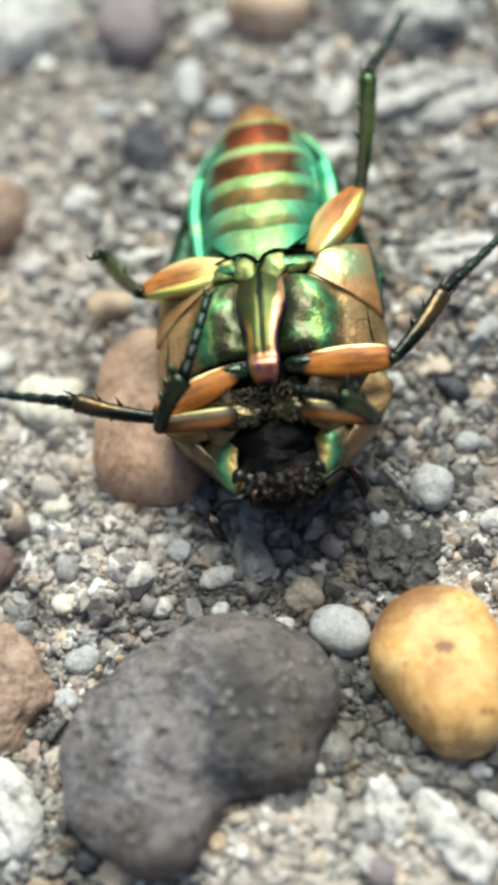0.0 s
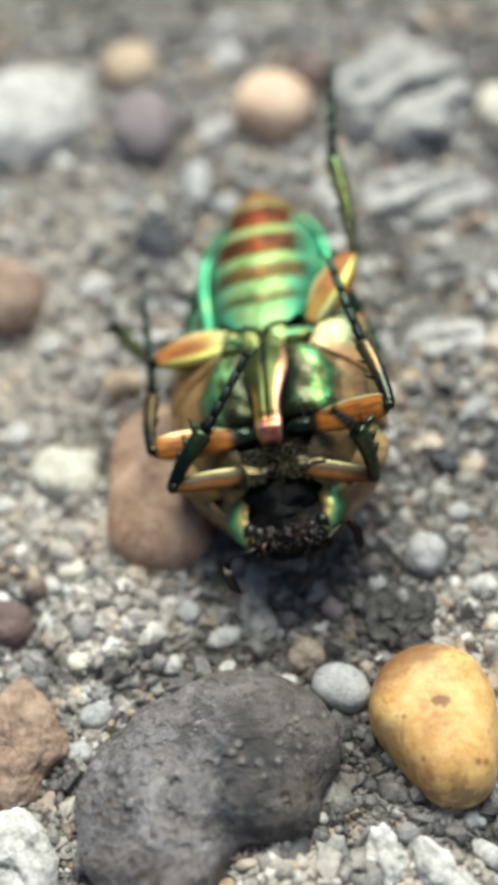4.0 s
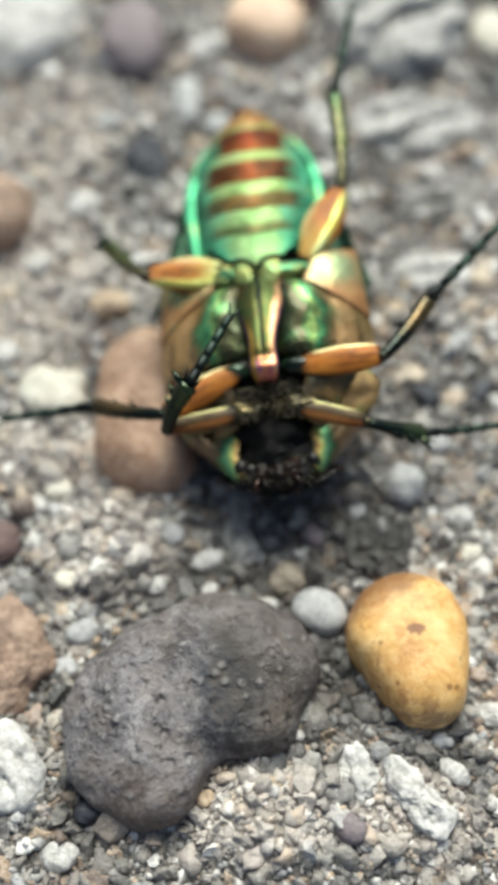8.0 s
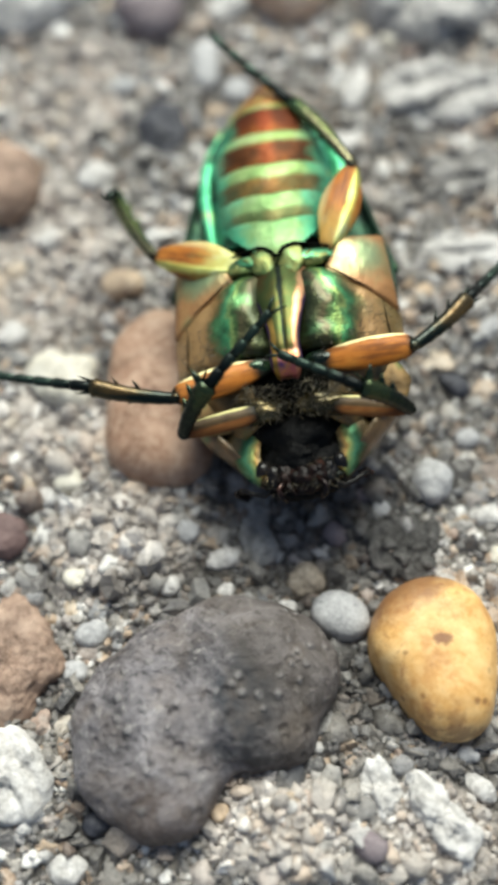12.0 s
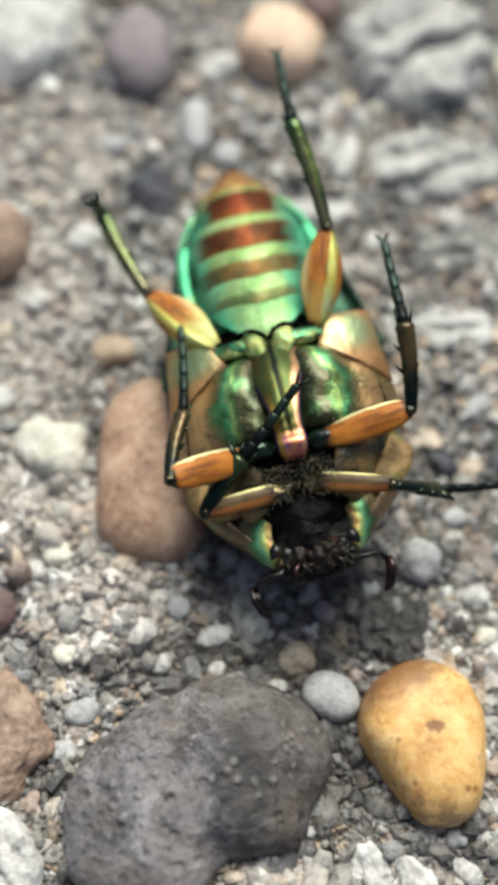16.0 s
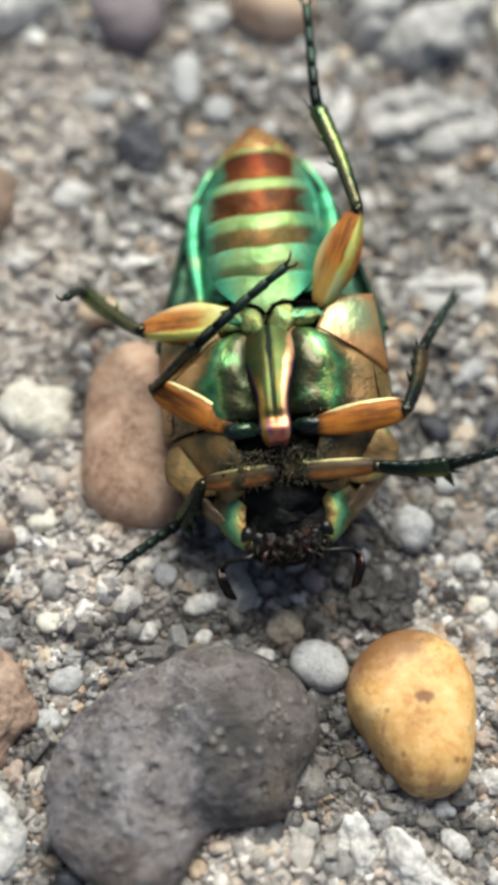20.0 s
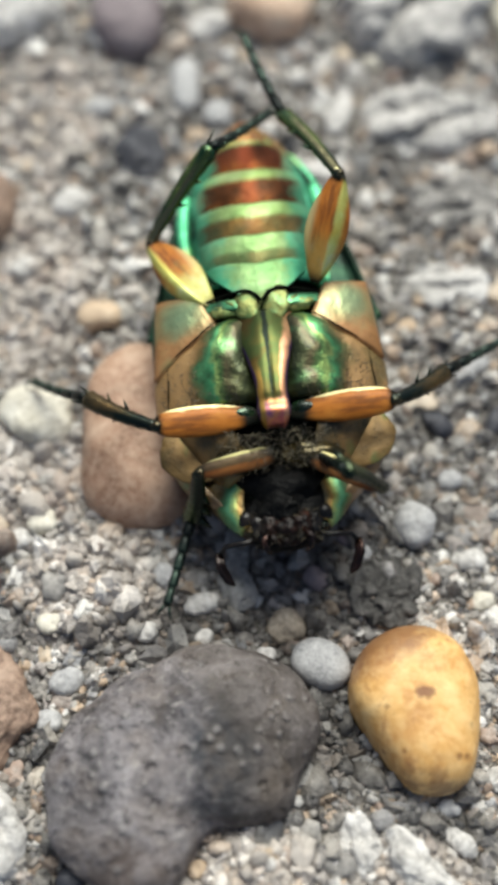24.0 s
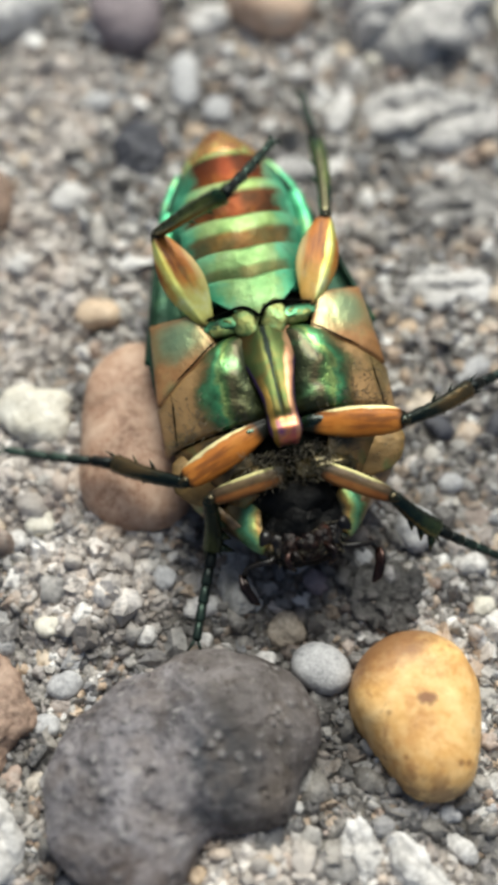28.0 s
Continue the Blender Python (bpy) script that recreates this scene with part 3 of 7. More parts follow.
def femur_mat(kind, sign=1):
    """Thigh: translucent-looking amber with a yellow-green metallic ridge along one edge, bronze on the front legs."""
    wide, start, full, length = {"F": (0.46, 0.76, 1.02, 3.8), "M": (0.66, 0.86, 1.02, 5.2), "H": (0.98, 0.55, 0.90, 5.4)}[kind]
    k = Mat("amber_thigh", 0.5, 0.1, 0.22, 0.05)
    n = k.noise(1.6, 4, 0.6)
    if kind == "F":
        c = k.ramp(n, (0.3, (0.11, 0.042, 0.013)), (0.5, (0.21, 0.080, 0.021)), (0.75, (0.26, 0.125, 0.036)))
    else:
        c = k.ramp(n, (0.3, (0.24, 0.078, 0.011)), (0.5, (0.40, 0.135, 0.018)), (0.72, (0.48, 0.20, 0.035)))
    st = k.node("ShaderNodeMapping", Vector=k.obj)
    st.inputs["Scale"].default_value = (1.0, 0.12, 1.0)
    c = k.mix(k.span(k.noise(0.3, 3, 0.6, vector=st.outputs[0]), 0.42, 0.66), c, k.mix(0.75, c, (0.13, 0.04, 0.010)))
    across = k.math("MULTIPLY", k.axis(0), sign)
    edge = k.span(k.math("ADD", across, k.math("MULTIPLY", k.math("SUBTRACT", k.noise(1.4, 3, 0.6), 0.5), 0.0007 * wide)), wide * start * MM, wide * full * MM)
    lime = k.ramp(k.noise(1.1, 3, 0.6), (0.35, (0.46, 0.40, 0.10)), (0.55, (0.58, 0.62, 0.20)), (0.72, (0.66, 0.66, 0.36)))
    if kind == "H":
        # a bright yellow-green ridge runs along the thigh, with a duller face beyond it
        bent = k.math("ADD", k.math("MULTIPLY", across, -1.0), k.math("MULTIPLY", k.math("SUBTRACT", k.noise(1.4, 3, 0.6), 0.5), 0.0004))
        edge = k.math("MULTIPLY", k.span(bent, wide * 0.14 * MM, wide * 0.36 * MM), k.span(bent, wide * 0.86 * MM, wide * 0.56 * MM))
        lime = k.ramp(k.noise(1.3, 3, 0.6), (0.35, (0.48, 0.40, 0.08)), (0.55, (0.54, 0.56, 0.17)), (0.72, (0.60, 0.64, 0.36)))
        c = k.mix(k.math("MULTIPLY", k.span(across, wide * 0.55 * MM, wide * 0.95 * MM), 0.6), c, (0.60, 0.54, 0.26))
    if kind == "F":
        c = k.mix(k.math("MULTIPLY", k.span(across, -wide * 0.25 * MM, wide * 0.15 * MM), 0.9), c, k.ramp(n, (0.35, (0.014, 0.011, 0.006)), (0.65, (0.07, 0.05, 0.02))))
    c = k.mix(edge, c, {"M": (0.56, 0.50, 0.26), "F": (0.32, 0.30, 0.14)}.get(kind, lime))
    if kind == "H":
        c = k.mix(k.math("MULTIPLY", k.span(k.math("ADD", k.axis(1), k.math("MULTIPLY", n, 0.003)), 0.0046, 0.0030), 0.9 if sign > 0 else 0.3), c, lime)
    dark = k.math("MAXIMUM", k.span(k.math("ADD", k.axis(1), k.math("MULTIPLY", n, 0.0005)), 0.0017 if kind == "M" else 0.0010, 0.0010 if kind == "M" else 0.0002), k.span(k.axis(1), (length - 0.45) * MM, (length - 0.1) * MM))
    k.color(k.mix(dark, c, (0.007, 0.008, 0.004)))
    k.link(k.math("ADD", k.math("MULTIPLY", edge, 0.6), 0.2 if kind == "F" else 0.1), k.p.inputs["Metallic"])
    k.bump(k.noise(0.5, 4, 0.65), 0.2, 0.10)
    k.bump(k.noise(0.16, 4, 0.7), 0.2, 0.04)
    return k.m


def tibia_mat(name, c0, c1, c2, rough=0.22, coat=0.2, stripe=None):
    k = Mat(name, rough, 0.7, 0.4, coat)
    st = k.node("ShaderNodeMapping", Vector=k.obj)
    st.inputs["Scale"].default_value = (1.0, 0.25, 1.0)
    n = k.noise(0.9, 4, 0.6, vector=st.outputs[0])
    c = k.ramp(n, (0.32, c0), (0.5, c1), (0.7, c2))
    if stripe:
        # a pale stripe along the upper face, ragged at its edges
        x = k.math("ADD", k.math("ABSOLUTE", k.axis(0)), k.math("MULTIPLY", k.math("SUBTRACT", n, 0.5), 0.0005))
        face = k.math("MULTIPLY", k.span(x, 0.00022, 0.00012), k.span(k.axis(2), 0.0, 0.00012))
        c = k.mix(k.math("MULTIPLY", face, k.span(k.axis(1), 0.0054, 0.0040)), c, stripe)
    k.color(c)
    k.bump(k.noise(0.2, 4, 0.7), 0.3, 0.06)
    return k.m


M_FEMUR = {(k, s): femur_mat(k, -s) for k in "FMH" for s in (-1, 1)}
M_TIBIA = tibia_mat("dark_green_shin", (0.003, 0.005, 0.004), (0.007, 0.014, 0.008), (0.12, 0.075, 0.026))
M_TIBIA_F = tibia_mat("black_green_front_shin", (0.003, 0.006, 0.004), (0.006, 0.015, 0.009), (0.05, 0.07, 0.025))
M_TIBIA_H = tibia_mat("green_hind_shin", (0.004, 0.009, 0.005), (0.012, 0.044, 0.018), (0.16, 0.20, 0.05), stripe=(0.13, 0.12, 0.06))
M_FRONT = tibia_mat("bronze_front_hip", (0.010, 0.010, 0.006), (0.05, 0.040, 0.015), (0.20, 0.15, 0.06))
M_NECK = cuticle("olive_tan_neck_plate", [(0.3, (0.02, 0.018, 0.008)), (0.46, (0.10, 0.065, 0.022)), (0.6, (0.22, 0.125, 0.04)), (0.76, (0.13, 0.17, 0.05))], 0.4, 0.36, 1.6, 0.24, 0.0).m
M_PALP = tibia_mat("red_brown_mouth", (0.004, 0.003, 0.003), (0.012, 0.006, 0.005), (0.09, 0.040, 0.028))
M_TARSUS = tibia_mat("black_green_foot", (0.004, 0.005, 0.005), (0.008, 0.012, 0.011), (0.035, 0.06, 0.045), 0.4, 0.0)


def black_mat():
    k = Mat("black_head_shell", 0.36, 0.0, 0.12, 0.0)
    c = k.ramp(k.noise(0.7, 4, 0.6), (0.35, (0.0010, 0.0010, 0.0010)), (0.6, (0.002, 0.002, 0.0018)), (0.8, (0.016, 0.010, 0.006)))
    k.color(c)
    k.bump(k.noise(0.5, 5, 0.7), 0.8, 0.2)
    return k.m


def eye_mat():
    k = Mat("black_glossy_horn", 0.3, 0.0, 0.28, 0.0)
    k.color(k.ramp(k.noise(0.6, 3, 0.6), (0.4, (0.003, 0.003, 0.0035)), (0.7, (0.012, 0.009, 0.007))))
    k.bump(k.noise(0.25, 3, 0.6), 0.15, 0.05)
    return k.m


def mouth_mat():
    k = Mat("dark_red_mouthparts", 0.38, 0.1, 0.2, 0.0)
    c = k.ramp(k.noise(0.5, 4, 0.6), (0.35, (0.003, 0.0025, 0.0025)), (0.55, (0.010, 0.005, 0.004)), (0.75, (0.05, 0.018, 0.011)))
    k.color(c)
    k.bump(k.noise(0.18, 4, 0.7), 0.5, 0.08)
    return k.m


def hair_mat():
    k = Mat("brown_bristles", 0.5, 0.0, 0.5)
    k.color(k.ramp(k.island(), (0.0, (0.012, 0.010, 0.006)), (0.7, (0.05, 0.038, 0.02)), (1.0, (0.26, 0.22, 0.14))))
    return k.m


M_BLACK, M_MOUTH, M_HAIR, M_EYE = black_mat(), mouth_mat(), hair_mat(), eye_mat()
M_TRUNK = cuticle("dark_underbody", [(0.3, (0.001, 0.0012, 0.001)), (0.7, (0.003, 0.0035, 0.002))], 0.0, 0.6, 3.0, 0.3, 0.0, spec=0.03).m


# ---- mesh helpers (millimetres in, metres out) ----
def mesh_of(name, verts, faces, material, smooth=True):
    me = bpy.data.meshes.new(name)
    me.from_pydata([tuple(float(c) * MM for c in v) for v in verts], [], faces)
    me.materials.append(material)
    if smooth:
        me.polygons.foreach_set("use_smooth", [True] * len(me.polygons))
    me.update()
    return me


def part(name, verts, faces, material, parent, label="", smooth=True):
    ob = new(name, mesh_of(name, verts, faces, material, smooth))
    ob.parent = parent
    return tagged(ob, label)


def join(*pieces):
    """Several (verts, faces) as one."""
    verts, faces = [], []
    for v, f in pieces:
        n = len(verts)
        verts.extend(v)
        faces.extend(tuple(i + n for i in q) for q in f)
    return verts, faces


def curve(table, y):
    """A smooth value from a short table of (y, value)."""
    ys, vs = [a for a, _ in table], [b for _, b in table]
    if y <= ys[0]:
        return vs[0]
    if y >= ys[-1]:
        return vs[-1]
    i = max(k for k in range(len(ys) - 1) if ys[k] <= y)
    h = ys[i + 1] - ys[i]
    t = (y - ys[i]) / h
    m0 = (vs[i + 1] - vs[i - 1]) / (ys[i + 1] - ys[i - 1]) if i > 0 else (vs[1] - vs[0]) / (ys[1] - ys[0])
    m1 = (vs[i + 2] - vs[i]) / (ys[i + 2] - ys[i]) if i + 2 < len(ys) else (vs[-1] - vs[-2]) / (ys[-1] - ys[-2])
    return (2 * t**3 - 3 * t**2 + 1) * vs[i] + (t**3 - 2 * t**2 + t) * h * m0 + (-2 * t**3 + 3 * t**2) * vs[i + 1] + (t**3 - t**2) * h * m1


def slab(fn, nu, nv, thick):
    """A curved sheet fn(u, v) with thickness, closed all round; the second face lies on the side away from its normal."""
    top = [[Vector(fn(i / nu, j / nv)) for j in range(nv + 1)] for i in range(nu + 1)]
    low = []
    for i in range(nu + 1):
        row = []
        for j in range(nv + 1):
            du = top[min(i + 1, nu)][j] - top[max(i - 1, 0)][j]
            dv = top[i][min(j + 1, nv)] - top[i][max(j - 1, 0)]
            n = du.cross(dv)
            row.append(top[i][j] - (n.normalized() * thick if n.length > 1e-9 else Vector((0, 0, thick))))
        low.append(row)
    verts = [p for r in top for p in r] + [p for r in low for p in r]
    w, off = nv + 1, (nu + 1) * (nv + 1)
    faces = []
    for i in range(nu):
        for j in range(nv):
            a = i * w + j
            faces.append((a, a + w, a + w + 1, a + 1))
            faces.append((off + a, off + a + 1, off + a + w + 1, off + a + w))
    for i in range(nu):
        for j, flip in ((0, False), (nv, True)):
            a, b = i * w + j, (i + 1) * w + j
            faces.append((a, off + a, off + b, b) if not flip else (a, b, off + b, off + a))
    for j in range(nv):
        for i, flip in ((0, True), (nu, False)):
            a, b = i * w + j, i * w + j + 1
            faces.append((a, off + a, off + b, b) if not flip else (a, b, off + b, off + a))
    return verts, faces


def tube(path, radii, seg=8, flat=1.0, up=(0, 0, 1)):
    """A capped tube along path; flat squeezes it along up."""
    pts = [Vector(p) for p in path]
    verts, faces = [], []
    for i, p in enumerate(pts):
        d = (pts[min(i + 1, len(pts) - 1)] - pts[max(i - 1, 0)]).normalized()
        s = d.cross(Vector(up))
        s = s.normalized() if s.length > 1e-4 else d.orthogonal().normalized()
        t = s.cross(d)
        for k in range(seg):
            a = 2 * math.pi * k / seg
            verts.append(p + s * (radii[i] * math.cos(a)) + t * (radii[i] * flat * math.sin(a)))
    for i in range(len(pts) - 1):
        for k in range(seg):
            a, b = i * seg + k, i * seg + (k + 1) % seg
            faces.append((a, b, b + seg, a + seg))
    faces.append(tuple(range(seg))[::-1])
    faces.append(tuple((len(pts) - 1) * seg + k for k in range(seg)))
    return verts, faces


def ball(centre, radii, nu=12, nv=8, turn=None, power=1.0):
    c, verts, faces = Vector(centre), [], []
    for j in range(nv + 1):
        f = math.pi * j / nv
        for i in range(nu):
            a = 2 * math.pi * i / nu
            r = math.sin(f) ** power if 0 < j < nv else 0.0
            p = Vector((radii[0] * r * math.cos(a), radii[1] * r * math.sin(a), radii[2] * math.cos(f)))
            verts.append(c + (turn @ p if turn else p))
    for j in range(nv):
        for i in range(nu):
            a, b = j * nu + i, j * nu + (i + 1) % nu
            faces.append((a, a + nu, b + nu, b))
    return verts, faces


# ---- the ground: one sheet of coarse sand out to the horizon ----
def lump(x, y, s, seed):
    return noise.noise(Vector((x / s + seed * 7.3, y / s - seed * 3.1, seed * 1.7)))


def ground_z(x, y):
    near = max(0.0, 1.0 - max(abs(x) / 60.0, abs(y) / 80.0))
    z = 0.55 * lump(x, y, 7.0, 1) + 0.30 * lump(x, y, 2.6, 2) + 0.16 * lump(x, y, 1.0, 3)
    for cx, cy, r, h in MOUNDS:
        q = ((x - cx) ** 2 + (y - cy) ** 2) / (r * r)
        if q < 4:
            z += h * math.exp(-q * 1.4)
    return z * min(1.0, near * 4) - 0.15


MOUNDS = ((0.3, -28.3, 4.0, 1.9), (6.8, -28.0, 3.6, 1.0), (-7.6, -14.6, 3.6, 0.9), (6.8, -14.4, 2.4, 0.4), (1.4, -1.5, 6.0, -0.45), (1.6, -13.4, 3.4, -0.6),
          (10.5, 3.5, 4.5, 0.5), (-14.0, -26.0, 3.5, 0.7), (-12.0, 14.0, 5.0, 0.4), (9.5, 13.0, 4.0, 0.3))


def line_of(half, fine, limit):
    xs = list(np.arange(0, half, fine))
    step = fine
    while xs[-1] < limit:
        step *= 1.35
        xs.append(xs[-1] + step)
    return [-v for v in xs[:0:-1]] + xs


def make_ground():
    xs, ys = line_of(21, 0.3, 60000), line_of(36, 0.3, 60000)
    verts = [(x, y, ground_z(x, y)) for y in ys for x in xs]
    w = len(xs)
    faces = [(j * w + i, j * w + i + 1, (j + 1) * w + i + 1, (j + 1) * w + i) for j in range(len(ys) - 1) for i in range(w - 1)]
    ob = new("ground", mesh_of("ground", verts, faces, M_GROUND))
    return tagged(ob, "coarse grey-beige sand with fine gravel pressed into it", "ground", kind="structure")


# ---- stones ----
def stone_shape(outline, height, seed, rough=0.06, lump_mm=2.5, power=0.62, creases=0.0, crease_dir=0.0, nu=56, nv=26, flat_top=0.0):
    """A worn stone: outline radii at even turns from +x, a rounded profile, uneven skin. Its base is at z = 0."""
    n = len(outline)
    verts, faces = [], []
    mean = sum(outline) / n
    for j in range(nv + 1):
        f = math.pi * j / nv
        for i in range(nu):
            a = 2 * math.pi * i / nu
            k = a / (2 * math.pi) * n
            k0 = int(k) % n
            t = k - int(k)
            p0, p1, p2, p3 = (outline[(k0 + q) % n] for q in (-1, 0, 1, 2))
            r = 0.5 * (2 * p1 + (p2 - p0) * t + (2 * p0 - 5 * p1 + 4 * p2 - p3) * t * t + (3 * p1 - p0 - 3 * p2 + p3) * t**3)
            s = max(0.0, math.sin(f)) ** power
            x, y = r * s * math.cos(a), r * s * math.sin(a)
            c = math.cos(f)
            z = height * 0.5 * (1 + math.copysign(abs(c) ** (0.85 - 0.35 * flat_top), c))
            q = Vector((x / lump_mm + seed * 5.1, y / lump_mm + seed, z / lump_mm))
            d = noise.noise(q) * rough * mean + noise.noise(q * 3.1) * rough * 0.35 * mean + noise.noise(q * 8.0) * rough * 0.2 * mean
            if creases:
                g = (x * math.cos(crease_dir) + y * math.sin(crease_dir)) / (mean * 0.34) + noise.noise(q) * 0.9
                d -= creases * mean * (1 - abs((g % 2.0) - 1.0)) ** 3 * max(0.0, c * 0.8 + 0.3)
            m = Vector((x, y, (z - height / 2) * 1.3))
            m = m.normalized() if m.length > 1e-6 else Vector((0, 0, 1))
            verts.append((x + m.x * d, y + m.y * d, z + m.z * d))
    for j in range(nv):
        for i in range(nu):
            a, b = j * nu + i, j * nu + (i + 1) % nu
            faces.append((a, a + nu, b + nu, b))
    return verts, faces


def put_stone(name, label, category, x, y, outline, height, material, seed, sink=0.3, turn=0.0, group="", **more):
    ob = new(name, mesh_of(name, *stone_shape(outline, height, seed, **more), material))
    z = ground_z(x, y)
    tagged(ob, label, category, group)
    ob.matrix_world = pose(x * MM, y * MM, (z - sink * height) * MM, 0, 0, turn)
    return ob


def oval_outline(a, b, n=12):
    return [a * b / math.hypot(b * math.cos(2 * math.pi * i / n), a * math.sin(2 * math.pi * i / n)) for i in range(n)]


BIG = (
    ("stone", "large smooth dark grey stone with pitted skin, half sunk in sand", -3.2, -22.5, (6.3, 6.8, 6.7, 6.2, 5.6, 5.1, 4.8, 4.5, 4.4, 4.5, 4.8, 5.3, 5.8, 6.3, 6.7, 7.0, 7.1, 7.0, 6.0, 4.3, 3.9, 4.8, 5.6, 5.9), 5.6, M_GREY, 3, 0.36, 0.065, 2.2),
    ("stone", "smooth ochre yellow stone with a small brown pit", 8.1, -20.3, (3.1, 3.4, 3.8, 3.9, 3.7, 3.4, 3.1, 2.7, 3.0, 4.1, 4.3, 3.4), 5.0, M_OCHRE, 7, 0.32, 0.035, 3.4),
    ("stone", "long smooth pinkish brown stone beside the beetle", -5.9, -6.0, (2.9, 3.1, 4.1, 5.4, 4.5, 3.2, 2.8, 3.3, 4.7, 5.2, 5.1, 3.6), 4.2, M_BROWN, 9, 0.4, 0.04, 4.0),
    ("stone", "rounded peach coloured stone with a pale streak", 1.3, 23.2, (2.8, 2.8, 2.7, 2.8, 2.8, 2.7, 2.7, 2.7, 2.6, 2.8, 2.9, 2.8), 3.6, M_PEACH, 12, 0.3, 0.05, 2.4),
    ("stone", "dull purple-grey rounded stone in the sand", -7.6, 22.2, (2.2, 2.5, 2.9, 3.2, 3.0, 2.4, 2.2, 2.3, 2.8, 3.3, 3.1, 2.5), 3.2, M_PURPLE, 15, 0.32, 0.06, 2.4),
    ("stone", "large pale whitish stone with a rough skin", -15.6, 24.2, (4.4, 4.6, 4.5, 4.6, 4.8, 4.6, 4.4, 4.5, 4.7, 4.6, 4.4, 4.3), 4.0, M_PALE, 18, 0.4, 0.10, 2.2),
    ("stone", "dusty tan brown stone half sunk in sand", -16.3, 8.2, (2.8, 2.9, 2.8, 2.9, 3.0, 3.1, 3.0, 2.9, 2.8, 2.9, 3.0, 2.9), 2.8, M_PINKISH, 21, 0.35, 0.08, 2.0),
    ("stone", "uneven pinkish brown stone with rough faces", -12.9, -20.6, (2.8, 2.5, 2.9, 3.4, 3.0, 2.6, 2.6, 2.5, 2.9, 3.3, 2.7, 2.4), 2.6, M_PINKISH, 24, 0.4, 0.17, 1.4),
    ("stone", "small dark maroon stone with dull skin", -14.2, -13.9, (1.7, 1.6, 1.4, 1.3, 1.4, 1.6, 1.7, 1.6, 1.4, 1.3, 1.4, 1.6), 1.7, M_MAROON, 27, 0.4, 0.12, 1.1),
    ("stone", "dark blue-grey stone behind the beetle's side", -6.4, 11.9, (1.5, 1.6, 1.9, 2.1, 1.9, 1.6, 1.5, 1.6, 2.0, 2.2, 2.0, 1.6), 1.9, M_DARK, 30, 0.36, 0.26, 1.1),
    ("stone", "cream white rounded pebble with a soft sheen", -11.2, -4.8, (1.8, 2.0, 1.7, 1.5, 1.8, 2.2, 2.1, 1.8, 1.6, 1.7, 2.0, 2.0), 2.1, M_CREAM, 33, 0.30, 0.11, 1.3),
    ("stone", "grey-white speckled oval pebble beside the ochre stone", 3.7, -18.1, (1.45, 1.3, 1.22, 1.28, 1.42, 1.55, 1.5, 1.32, 1.22, 1.26, 1.42, 1.55), 1.9, M_MIDGREY, 36, 0.25, 0.03, 1.6),
    ("stone", "slender bluish white pebble in the sand", -3.9, 17.1, (0.8, 0.95, 1.4, 1.95, 1.6, 1.0, 0.8, 0.95, 1.4, 1.95, 1.6, 1.0), 1.3, M_MIDGREY, 39, 0.3, 0.04, 1.4),
    ("stone", "dull maroon pebble at the far edge", 4.2, 27.0, (1.4, 1.4, 1.5, 1.6, 1.5, 1.4, 1.4, 1.4, 1.5, 1.6, 1.5, 1.4), 1.8, M_MAROON, 42, 0.3, 0.06, 1.4),
    ("stone", "beige rounded stone at the far edge", -8.8, 28.6, (2.0, 2.0, 2.1, 2.2, 2.1, 2.0, 2.0, 2.0, 2.1, 2.2, 2.1, 2.0), 2.2, M_TAN, 45, 0.3, 0.06, 1.6),
    ("stone", "pale cream pebble at the far edge", 16.6, 22.4, (1.5, 1.6, 1.9, 2.1, 1.9, 1.6, 1.5, 1.6, 1.9, 2.1, 1.9, 1.6), 2.0, M_CREAM, 48, 0.3, 0.06, 1.5),
    ("stone", "flat dusty blue-grey flake in front of the beetle's head", -0.7, -13.2, (0.7, 0.9, 1.5, 2.5, 1.8, 1.0, 0.7, 0.8, 1.2, 2.3, 2.2, 1.0), 1.0, M_FLAKE, 54, 0.30, 0.30, 0.8),
    ("stone", "dark grey rough flat stone pressed into sand", 6.9, -14.4, (1.8, 2.1, 1.7, 1.6, 1.9, 2.2, 1.9, 1.6, 1.8, 1.9, 2.0, 1.7), 1.1, M_ROUGH, 57, 0.4, 0.30, 0.6),
)
